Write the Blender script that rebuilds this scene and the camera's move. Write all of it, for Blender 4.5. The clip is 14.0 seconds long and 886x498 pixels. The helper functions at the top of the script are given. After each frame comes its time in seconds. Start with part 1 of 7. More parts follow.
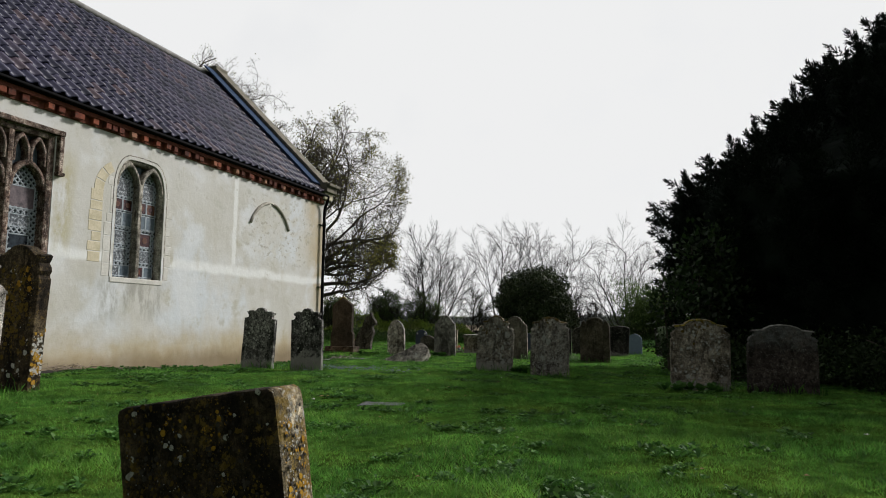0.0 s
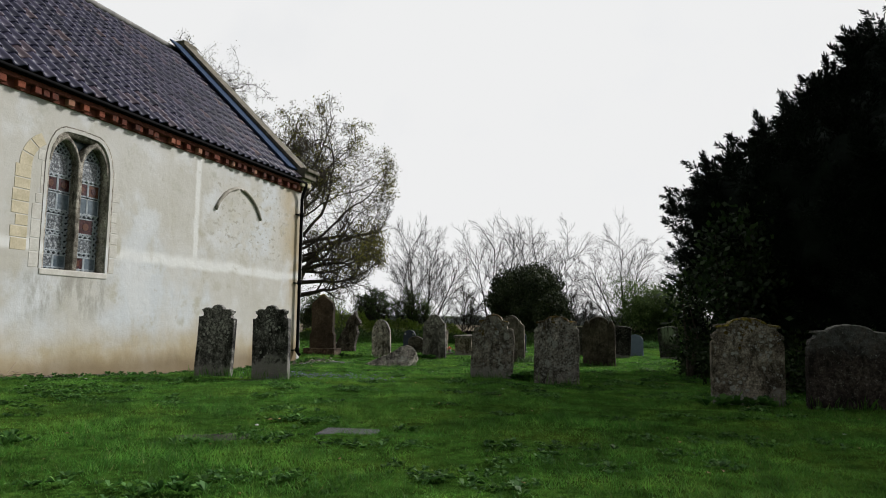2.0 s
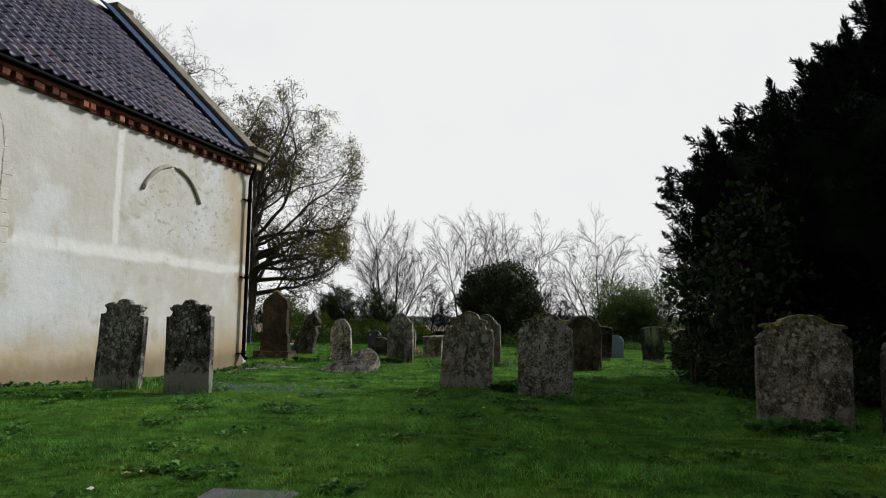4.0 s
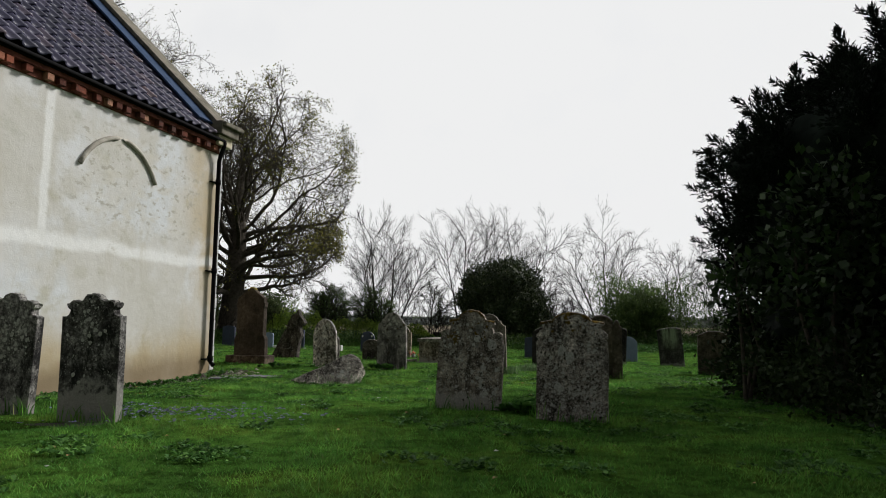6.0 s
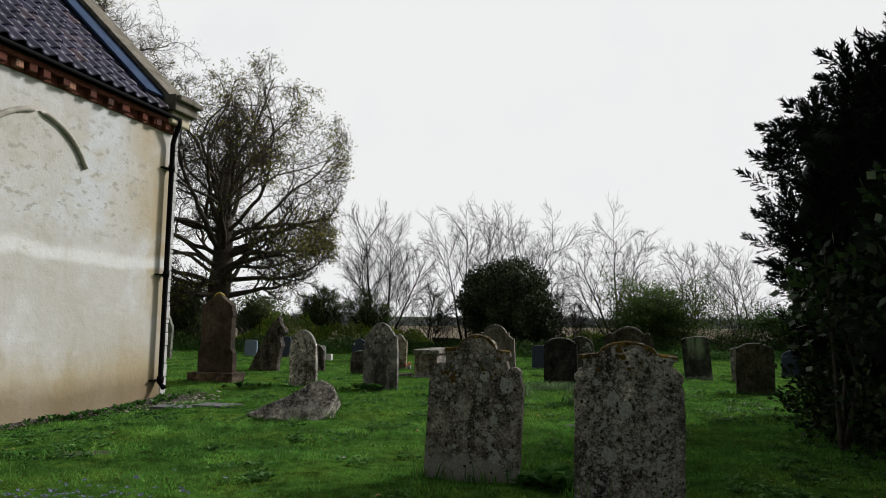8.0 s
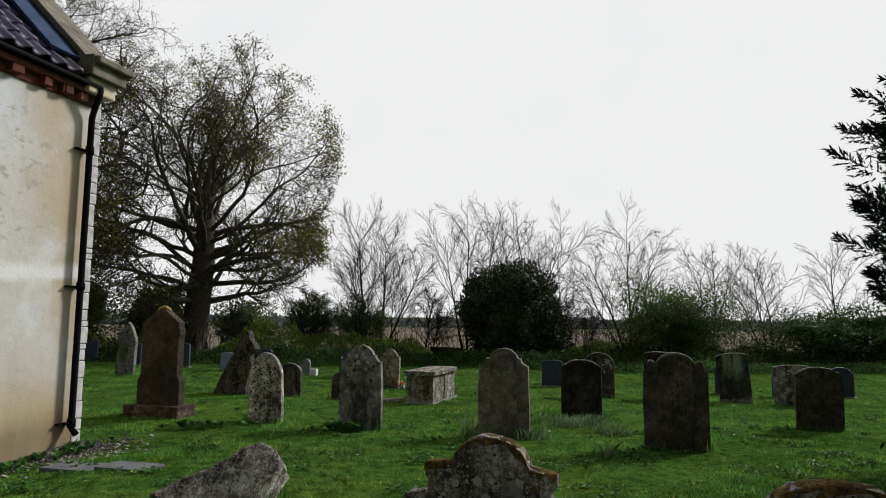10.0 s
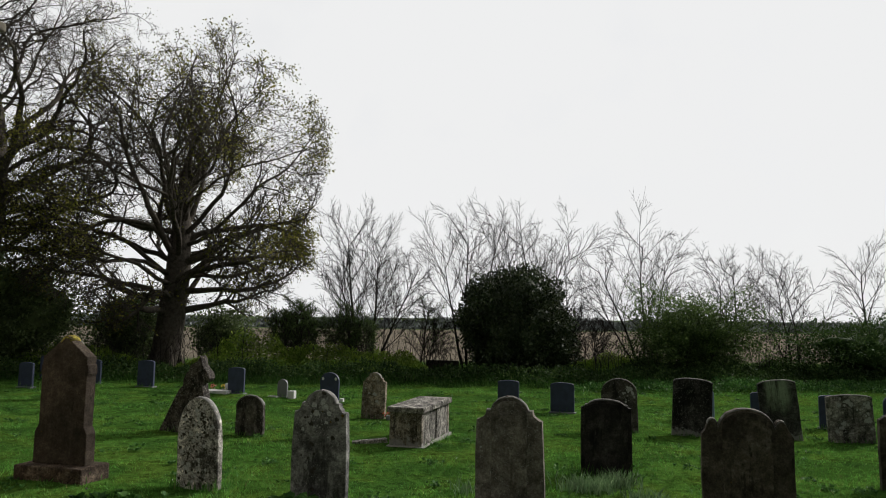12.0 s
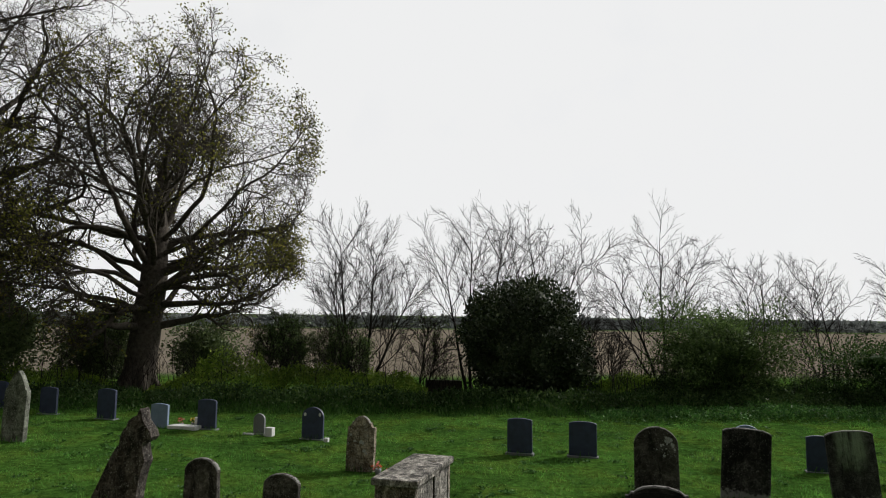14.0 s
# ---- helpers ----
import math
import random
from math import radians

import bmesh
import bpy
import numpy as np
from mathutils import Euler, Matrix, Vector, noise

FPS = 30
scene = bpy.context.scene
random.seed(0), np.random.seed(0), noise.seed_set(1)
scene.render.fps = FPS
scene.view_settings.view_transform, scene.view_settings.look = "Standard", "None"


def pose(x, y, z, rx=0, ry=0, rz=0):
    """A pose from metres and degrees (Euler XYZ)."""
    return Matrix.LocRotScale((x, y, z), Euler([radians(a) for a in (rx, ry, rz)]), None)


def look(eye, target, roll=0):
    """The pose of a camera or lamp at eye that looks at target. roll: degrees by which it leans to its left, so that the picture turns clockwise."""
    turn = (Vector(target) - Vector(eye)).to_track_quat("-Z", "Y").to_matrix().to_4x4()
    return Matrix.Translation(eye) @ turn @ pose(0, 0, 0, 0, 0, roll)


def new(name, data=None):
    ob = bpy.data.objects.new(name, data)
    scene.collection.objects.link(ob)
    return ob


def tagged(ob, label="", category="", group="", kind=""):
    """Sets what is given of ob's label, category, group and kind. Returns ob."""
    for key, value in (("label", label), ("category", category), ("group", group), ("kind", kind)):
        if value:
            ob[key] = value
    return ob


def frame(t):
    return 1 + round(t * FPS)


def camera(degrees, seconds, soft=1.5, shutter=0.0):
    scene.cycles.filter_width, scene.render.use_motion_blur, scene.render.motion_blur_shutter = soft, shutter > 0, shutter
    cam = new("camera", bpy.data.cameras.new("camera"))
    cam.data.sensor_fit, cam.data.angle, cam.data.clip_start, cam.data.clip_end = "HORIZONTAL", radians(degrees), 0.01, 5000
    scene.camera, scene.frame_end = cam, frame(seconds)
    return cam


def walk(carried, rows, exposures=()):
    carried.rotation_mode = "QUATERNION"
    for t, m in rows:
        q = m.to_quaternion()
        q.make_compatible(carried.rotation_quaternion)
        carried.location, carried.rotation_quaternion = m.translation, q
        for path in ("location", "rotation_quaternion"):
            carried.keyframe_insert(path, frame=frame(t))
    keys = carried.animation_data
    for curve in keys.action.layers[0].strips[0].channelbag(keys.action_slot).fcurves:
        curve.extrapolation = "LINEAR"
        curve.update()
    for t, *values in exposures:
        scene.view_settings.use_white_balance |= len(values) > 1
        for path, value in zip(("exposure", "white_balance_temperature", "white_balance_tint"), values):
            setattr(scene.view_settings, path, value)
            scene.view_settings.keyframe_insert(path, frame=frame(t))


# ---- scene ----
# ---- camera ----
cam = camera(65.8, 14.0, 1.0)
METRES, EYE, TILT, LEAN, TURN = 16.0, 0.976, 1.0, 0.75, -1.9
ROWS = [
    (0.0, 0.0, 0.0, 0.0, -0.12, 5.06, -1.34),
    (0.5, 0.0003, 0.0272, -0.0003, -0.08, 5.05, -1.34),
    (1.0, 0.0008, 0.0552, -0.0008, -0.03, 5.04, -1.34),
    (1.5, 0.0013, 0.0841, -0.0013, -0.44, 5.06, -1.36),
    (2.0, 0.0006, 0.1137, -0.0024, -0.99, 5.07, -1.36),
    (2.5, -0.0, 0.1443, -0.0031, -2.26, 5.1, -1.42),
    (3.0, 0.0009, 0.1751, -0.0039, -3.24, 5.13, -1.43),
    (5.5, 0.0162, 0.3366, -0.0077, -3.62, 5.16, -1.43),
    (6.0, 0.0174, 0.3699, -0.0068, -3.59, 5.16, -1.42),
    (6.5, 0.0187, 0.4032, -0.0049, -3.56, 5.17, -1.4),
    (7.0, 0.0219, 0.4378, -0.0024, -3.53, 5.17, -1.39),
    (9.5, 0.0421, 0.6327, 0.0186, -3.4, 5.18, -1.45),
    (10.0, 0.0452, 0.6734, 0.0233, -3.37, 5.2, -1.44),
    (10.5, 0.0501, 0.7138, 0.0293, -3.34, 5.2, -1.45),
    (11.0, 0.0551, 0.7512, 0.0342, -3.33, 5.22, -1.45),
    (11.5, 0.0594, 0.7923, 0.0404, -3.31, 5.21, -1.47),
    (12.0, 0.0649, 0.8315, 0.0481, -3.27, 5.22, -1.47),
    (12.5, 0.0683, 0.8704, 0.0577, -3.25, 5.25, -1.49),
    (13.0, 0.0717, 0.908, 0.0686, -3.18, 5.21, -1.46),
    (13.5, 0.0755, 0.9458, 0.0805, -3.12, 5.07, -1.48),
    (14.0, 0.0759, 0.987, 0.0898, -3.04, 4.97, -1.45),
]
walk(cam, [(t, pose(0, 0, EYE, TILT, LEAN, TURN) @ pose(METRES * x, METRES * y, METRES * z, 90 + pitch, roll, yaw)) for t, x, y, z, yaw, pitch, roll in ROWS],
     exposures=[(0.0, 0.0), (14.0, 0.0)])

# ---- sky and sun ----
SUN_TO = Vector((0.72, 0.48, 0.53)).normalized()
world = bpy.data.worlds.new("sky")
scene.world = world
world.use_nodes = True
wn, wl = world.node_tree.nodes, world.node_tree.links
wn.clear()
sky = wn.new("ShaderNodeTexSky")
sky.sky_type, sky.sun_disc = "NISHITA", False
sky.sun_elevation = math.asin(SUN_TO.z)
sky.sun_rotation = math.atan2(SUN_TO.x, SUN_TO.y)
blue = wn.new("ShaderNodeBackground")
blue.inputs[1].default_value = 0.10
wl.new(sky.outputs[0], blue.inputs[0])
# thin bright cloud over nearly all of the sky, brighter on the sun's side
place = wn.new("ShaderNodeTexCoord")
side = wn.new("ShaderNodeVectorMath")
side.operation = "DOT_PRODUCT"
side.inputs[1].default_value = Vector((SUN_TO.x, SUN_TO.y + 0.75, 0.0)).normalized()
wl.new(place.outputs["Generated"], side.inputs[0])
glow = wn.new("ShaderNodeMapRange")
glow.interpolation_type = "SMOOTHSTEP"
glow.inputs[1].default_value, glow.inputs[2].default_value = -0.65, 0.5
glow.inputs[3].default_value, glow.inputs[4].default_value = 0.15, 0.86
wl.new(side.outputs["Value"], glow.inputs[0])
cloud = wn.new("ShaderNodeBackground")
cloud.inputs[0].default_value = (0.995, 1.0, 1.005, 1)
wl.new(glow.outputs[0], cloud.inputs[1])
puff = wn.new("ShaderNodeTexNoise")
puff.inputs["Scale"].default_value, puff.inputs["Detail"].default_value = 5.0, 5.0
wl.new(place.outputs["Generated"], puff.inputs["Vector"])
cover = wn.new("ShaderNodeMapRange")
cover.inputs[1].default_value, cover.inputs[2].default_value = 0.3, 0.46
cover.inputs[3].default_value, cover.inputs[4].default_value = 0.95, 1.0
wl.new(puff.outputs[0], cover.inputs[0])
veil = wn.new("ShaderNodeMixShader")
wl.new(cover.outputs[0], veil.inputs[0])
wl.new(blue.outputs[0], veil.inputs[1])
wl.new(cloud.outputs[0], veil.inputs[2])
wout = wn.new("ShaderNodeOutputWorld")
wl.new(veil.outputs[0], wout.inputs[0])

sun_data = bpy.data.lights.new("sun", "SUN")
sun_data.energy, sun_data.angle, sun_data.color = 4.1, radians(9), (1.0, 0.97, 0.94)
sun = new("sun", sun_data)
sun.matrix_world = look(SUN_TO * 50, (0, 0, 0))

# ---- materials ----


def ramp_set(node, stops):
    e = node.color_ramp.elements
    while len(e) < len(stops):
        e.new(0.5)
    for k, (p, c) in enumerate(stops):
        e[k].position = p
        e[k].color = (*c, 1)


class Mat:
    """A node material that is built up layer by layer."""

    def __init__(self, name, rough=0.85, metal=0.0, spec=0.3, space="Object", vary=True):
        self.m = bpy.data.materials.new(name)
        self.m.use_nodes = True
        self.n, self.l = self.m.node_tree.nodes, self.m.node_tree.links
        self.b = self.n["Principled BSDF"]
        self.b.inputs["Roughness"].default_value = rough
        self.b.inputs["Metallic"].default_value = metal
        self.b.inputs["Specular IOR Level"].default_value = spec
        tc = self.n.new("ShaderNodeTexCoord")
        self.co = tc.outputs[space]
        if vary:
            info = self.n.new("ShaderNodeObjectInfo")
            self.rnd = info.outputs["Random"]
            mul = self.n.new("ShaderNodeMath")
            mul.operation = "MULTIPLY"
            mul.inputs[1].default_value = 37.0
            self.l.new(self.rnd, mul.inputs[0])
            add = self.n.new("ShaderNodeVectorMath")
            self.l.new(self.co, add.inputs[0])
            self.l.new(mul.outputs[0], add.inputs[1])
            self.co = add.outputs[0]
        self.col = None

    def noise(self, scale, detail=4.0, rough=0.6, stretch=None, warp=0.0):
        t = self.n.new("ShaderNodeTexNoise")
        t.inputs["Scale"].default_value, t.inputs["Detail"].default_value, t.inputs["Roughness"].default_value = scale, detail, rough
        t.inputs["Distortion"].default_value = warp
        co = self.co
        if stretch:
            v = self.n.new("ShaderNodeVectorMath")
            v.operation = "MULTIPLY"
            v.inputs[1].default_value = stretch
            self.l.new(co, v.inputs[0])
            co = v.outputs[0]
        self.l.new(co, t.inputs["Vector"])
        return t.outputs[0]

    def cells(self, scale, feature="F1", jitter=1.0):
        t = self.n.new("ShaderNodeTexVoronoi")
        t.feature = feature
        t.inputs["Scale"].default_value = scale
        t.inputs["Randomness"].default_value = jitter
        self.l.new(self.co, t.inputs["Vector"])
        return t.outputs[0]

    def axis(self, k):
        s = self.n.new("ShaderNodeSeparateXYZ")
        self.l.new(self.co, s.inputs[0])
        return s.outputs[k]

    def span(self, value, a, b, lo=0.0, hi=1.0):
        r = self.n.new("ShaderNodeMapRange")
        r.interpolation_type = "SMOOTHSTEP"
        for k, v in enumerate((a, b, lo, hi)):
            r.inputs[k + 1].default_value = v
        self.l.new(value, r.inputs[0])
        return r.outputs[0]

    def math(self, op, a, b):
        m = self.n.new("ShaderNodeMath")
        m.operation = op
        for k, v in enumerate((a, b)):
            if isinstance(v, (int, float)):
                m.inputs[k].default_value = v
            else:
                self.l.new(v, m.inputs[k])
        return m.outputs[0]

    def ramp(self, value, stops):
        r = self.n.new("ShaderNodeValToRGB")
        ramp_set(r, stops)
        self.l.new(value, r.inputs[0])
        self.col = r.outputs[0]
        return self

    def over(self, value, colour, amount=1.0):
        m = self.n.new("ShaderNodeMix")
        m.data_type = "RGBA"
        if amount != 1.0:
            value = self.math("MULTIPLY", value, amount)
        self.l.new(value, m.inputs[0])
        self.l.new(self.col, m.inputs[6])
        if isinstance(colour, tuple):
            m.inputs[7].default_value = (*colour, 1)
        else:
            self.l.new(colour, m.inputs[7])
        self.col = m.outputs[2]
        return self

    def shade(self, value, lo, hi):
        """Multiplies the colour by a factor that runs with value, for tone differences of the surface itself."""
        m = self.n.new("ShaderNodeMix")
        m.data_type, m.blend_type = "RGBA", "MULTIPLY"
        m.inputs[0].default_value = 1.0
        self.l.new(self.col, m.inputs[6])
        r = self.n.new("ShaderNodeMapRange")
        r.inputs[3].default_value, r.inputs[4].default_value = lo, hi
        self.l.new(value, r.inputs[0])
        self.l.new(r.outputs[0], m.inputs[7])
        self.col = m.outputs[2]
        return self

    def done(self, bump=None, height=0.01, strength=0.6, through_light=None):
        self.l.new(self.col, self.b.inputs["Base Color"])
        if bump is not None:
            b = self.n.new("ShaderNodeBump")
            b.inputs["Strength"].default_value, b.inputs["Distance"].default_value = strength, height
            self.l.new(bump, b.inputs["Height"])
            self.l.new(b.outputs[0], self.b.inputs["Normal"])
        if through_light is not None:
            tr = self.n.new("ShaderNodeBsdfTranslucent")
            self.l.new(self.col, tr.inputs[0])
            mx = self.n.new("ShaderNodeMixShader")
            mx.inputs[0].default_value = through_light
            self.l.new(self.b.outputs[0], mx.inputs[1])
            self.l.new(tr.outputs[0], mx.inputs[2])
            self.l.new(mx.outputs[0], self.n["Material Output"].inputs[0])
        return self.m


def simple(name, a, b, scale=20.0, rough=0.8, metal=0.0, height=0.003, spec=0.3):
    m = Mat(name, rough, metal, spec)
    big = m.noise(scale, 5)
    m.ramp(big, [(0.3, a), (0.7, b)])
    m.shade(m.noise(scale * 7, 3), 0.75, 1.2)
    return m.done(m.noise(scale * 5, 4), height)


def gravestone(name, dark, mid, pale, white=0.3, yellow=0.2, green=0.0, black=0.3, foot=0.0, grit=1.0, head=0.0):
    """Weathered stone: blotched ground colour, dark algae runs, crusts of pale and of orange lichen, green runs, washed foot."""
    m = Mat(name, 0.93, spec=0.15)
    m.ramp(m.noise(7.5, 9, 0.74), [(0.39, dark), (0.5, mid), (0.60, pale)])
    m.shade(m.span(m.noise(1.9, 4, 0.6), 0.35, 0.65), 0.6, 1.35)
    m.shade(m.span(m.noise(16, 6, 0.75), 0.36, 0.64), 1 - 0.45 * grit, 1 + 0.45 * grit)
    m.over(m.span(m.noise(5.0, 7, 0.7, (1, 1, 0.3)), 0.60 - 0.2 * black, 0.68 - 0.2 * black), tuple(c * 0.35 for c in dark), 0.85)
    m.over(m.span(m.noise(8.0, 6, 0.7, (1, 1, 0.10)), 0.54, 0.68), tuple(c * 0.6 for c in dark), 0.6)
    m.over(m.span(m.noise(5.0, 6, 0.7, (1.3, 1.3, 0.16)), 0.58, 0.70), tuple(c * 1.1 for c in pale), 0.45)
    m.shade(m.span(m.noise(48, 6, 0.8), 0.34, 0.66), 1 - 0.72 * grit, 1 + 0.72 * grit)
    tc = m.n.new("ShaderNodeTexCoord")
    sp = m.n.new("ShaderNodeSeparateXYZ")
    m.l.new(tc.outputs["Object"], sp.inputs[0])
    if foot:
        edge = m.math("ADD", sp.outputs[2], m.math("MULTIPLY", m.noise(6, 7, 0.75), 0.7))
        m.over(m.span(edge, foot + 0.40, foot + 0.33), (0.30, 0.292, 0.27), 0.8)
    if head:
        edge = m.math("ADD", sp.outputs[2], m.math("MULTIPLY", m.noise(5, 7, 0.75), 0.5))
        m.over(m.math("MULTIPLY", m.span(edge, head + 0.16, head + 0.42), m.span(m.noise(11, 8, 0.8), 0.40, 0.60, 0.25, 1.0)), (0.125, 0.133, 0.130), 0.75)
    if green:
        wet = m.math("MULTIPLY", m.span(m.math("ABSOLUTE", sp.outputs[0], 0.0), 0.30, 0.12), m.span(m.math("ADD", sp.outputs[2], m.math("MULTIPLY", m.noise(5, 3), 0.5)), 0.75, 1.15))
        m.over(m.math("MULTIPLY", wet, m.span(m.noise(6, 7, 0.75, (1.6, 1.6, 0.22)), 0.36, 0.62)), (0.27, 0.34, 0.22), green)
    if yellow:
        m.over(m.span(m.noise(9, 10, 0.82), 0.645 - 0.13 * yellow, 0.685 - 0.13 * yellow), (0.17, 0.115, 0.026), 0.85)
        m.over(m.span(m.noise(19, 8, 0.8), 0.68 - 0.08 * yellow, 0.71 - 0.08 * yellow), (0.33, 0.16, 0.015), 0.85)
    if white:
        for size, cut, tone in ((13, 0.68, 0.26), (26, 0.61, 0.36), (50, 0.57, 0.46), (95, 0.54, 0.44)):
            ragged = m.math("ADD", m.cells(size), m.math("MULTIPLY", m.noise(size * 2.2, 5, 0.7), 0.7))
            m.over(m.math("MULTIPLY", m.span(ragged, 0.56 + 0.13 * white, 0.48 + 0.13 * white), m.span(m.noise(size * 0.2, 4, 0.6), cut - 0.14 * white, cut + 0.03 - 0.14 * white)), (tone, tone * 0.975, tone * 0.88), 0.8)
    h = m.math("ADD", m.noise(30, 6, 0.75), m.math("MULTIPLY", m.noise(7, 5), 1.2))
    return m.done(h, 0.018, 0.95)


def leafy(name, a, b, c, rough=0.55, glow=0.25, scale=1.2, spec=0.35, swing=0.4):
    m = Mat(name, rough, spec=spec, vary=False)
    g = m.n.new("ShaderNodeNewGeometry")
    m.ramp(g.outputs["Random Per Island"], [(0.0, a), (0.55, b), (1.0, c)])
    m.shade(m.span(m.noise(scale, 5, 0.65), 0.3, 0.7), 1 - swing, 1 + swing)
    m.shade(m.span(m.noise(scale * 4.3, 3, 0.6), 0.3, 0.7), 1 - swing * 0.6, 1 + swing * 0.6)
    return m.done(through_light=glow)


M_STONE_GREY = gravestone("weathered_grey_stone", (0.06, 0.0564, 0.0492), (0.162, 0.151, 0.132), (0.3, 0.282, 0.246), 0.35, 0.25, 0.0, 0.45)
M_STONE_LICHEN = gravestone("lichened_stone", (0.0696, 0.0612, 0.054), (0.198, 0.178, 0.156), (0.408, 0.378, 0.336), 0.75, 0.1, 0.0, 0.42)
M_STONE_SMOOTH = gravestone("smooth_brown_grey_stone", (0.101, 0.0878, 0.0729), (0.146, 0.127, 0.107), (0.203, 0.181, 0.154), 0.15, 0.1, 0.0, 0.05, 0.0, 0.5)
M_STONE_FOOT = gravestone("dark_stone_with_washed_foot", (0.0264, 0.0252, 0.0252), (0.066, 0.0636, 0.0612), (0.168, 0.164, 0.156), 0.12, 0.0, 0.0, 0.35, 0.27)
M_STONE_FOOT_PALE = gravestone("grey_stone_with_washed_foot", (0.0414, 0.0403, 0.0403), (0.121, 0.117, 0.112), (0.276, 0.27, 0.253), 0.2, 0.0, 0.0, 0.35, 0.12)
M_STONE_WARM = gravestone("warm_grey_lichened_stone", (0.0696, 0.06, 0.0504), (0.166, 0.145, 0.121), (0.3, 0.274, 0.235), 0.6, 0.1, 0.0, 0.3, 0.14)
M_STONE_BROWN_DARK = gravestone("dark_brown_stone", (0.0585, 0.0481, 0.0364), (0.0858, 0.0715, 0.0546), (0.12, 0.101, 0.0806), 0.0, 0.1, 0.0, 0.1, 0.0, 0.5)
M_STONE_BLACK = gravestone("blackened_stone", (0.0195, 0.018, 0.0165), (0.0315, 0.0285, 0.0255), (0.051, 0.0465, 0.042), 0.0, 0.0, 0.0, 0.2, 0.0, 0.6)
M_STONE_DARK = gravestone("dark_algae_stone", (0.029, 0.0261, 0.0217), (0.0522, 0.0464, 0.0391), (0.0899, 0.0812, 0.0711), 0.15, 0.0, 0.0, 0.3, 0.0, 0.7)
M_STONE_PALE = gravestone("pale_mottled_stone", (0.09, 0.082, 0.072), (0.34, 0.315, 0.28), (0.52, 0.49, 0.44), 0.4, 0.0, 0.0, 0.3)
M_STONE_BROWN = gravestone("brown_stone", (0.0792, 0.066, 0.0506), (0.171, 0.145, 0.114), (0.286, 0.253, 0.207), 0.4, 0.1, 0.0, 0.25, 0.10)
M_STONE_RED = gravestone("red_sandstone", (0.034, 0.025, 0.018), (0.046, 0.035, 0.025), (0.062, 0.048, 0.035), 0.0, 0.1, 0.0, 0.1, 0.0, 0.4)
M_STONE_RED_BASE = gravestone("brown_sandstone_base", (0.040, 0.027, 0.018), (0.075, 0.053, 0.037), (0.120, 0.092, 0.068), 0.0, 0.1, 0.0, 0.2)
M_STONE_HEAD = gravestone("dark_stone_bleached_at_the_head", (0.026, 0.021, 0.018), (0.045, 0.036, 0.031), (0.075, 0.062, 0.054), 0.1, 0.0, 0.0, 0.2, 0.0, 0.8, 0.62)
M_STONE_BROKEN = gravestone("dark_broken_stone", (0.025, 0.021, 0.018), (0.045, 0.038, 0.032), (0.085, 0.075, 0.064), 0.3, 0.2, 0.0, 0.3)
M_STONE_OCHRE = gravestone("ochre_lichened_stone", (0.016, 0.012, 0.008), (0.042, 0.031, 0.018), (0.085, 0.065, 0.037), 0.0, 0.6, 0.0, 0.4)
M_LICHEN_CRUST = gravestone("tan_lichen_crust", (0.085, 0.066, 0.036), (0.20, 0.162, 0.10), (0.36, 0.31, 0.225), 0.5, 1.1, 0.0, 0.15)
M_STONE_BLUE = gravestone("blue_grey_stone", (0.0975, 0.0949, 0.091), (0.176, 0.17, 0.161), (0.26, 0.251, 0.231), 0.2, 0.0, 0.0, 0.35, 0.0, 0.6)
M_STONE_GREEN = gravestone("green_streaked_stone", (0.0286, 0.0286, 0.0247), (0.0468, 0.0468, 0.0403), (0.078, 0.078, 0.0676), 0.0, 0.0, 0.9, 0.3, 0.08, 0.7)
M_STONE_ALGAE = gravestone("grey_green_stone", (0.075, 0.08, 0.065), (0.125, 0.133, 0.107), (0.188, 0.194, 0.163), 0.2, 0.0, 0.0, 0.2, 0.0, 0.6)
M_STONE_BUFF = gravestone("buff_stone", (0.0875, 0.07, 0.0513), (0.175, 0.144, 0.107), (0.275, 0.237, 0.188), 0.4, 0.2, 0.0, 0.2)
M_STONE_DARK_FOOT = gravestone("dark_stone_with_pale_foot", (0.0182, 0.0169, 0.0156), (0.0338, 0.0312, 0.0286), (0.065, 0.0611, 0.0559), 0.1, 0.0, 0.0, 0.4, 0.10)
M_YELLOW_MOSS = gravestone("yellow_moss", (0.055, 0.045, 0.012), (0.13, 0.105, 0.018), (0.24, 0.20, 0.035), 0.0, 0.4, 0.0, 0.1)
M_MOSS_TOP = gravestone("mossy_stone_top", (0.035, 0.026, 0.011), (0.10, 0.068, 0.018), (0.20, 0.13, 0.026), 0.0, 0.5, 0.0, 0.2)
M_SLATE = simple("blue_slate", (0.022, 0.030, 0.058), (0.038, 0.050, 0.095), 6, 0.55, 0, 0.001, 0.4)
M_SLATE_PALE = simple("pale_blue_slate", (0.16, 0.21, 0.30), (0.21, 0.27, 0.37), 6, 0.6, 0, 0.001)
M_MARBLE = simple("white_marble", (0.5, 0.5, 0.49), (0.66, 0.66, 0.64), 9, 0.5, 0, 0.001)
M_GRANITE = simple("grey_granite", (0.12, 0.125, 0.13), (0.2, 0.205, 0.21), 60, 0.5, 0, 0.001)


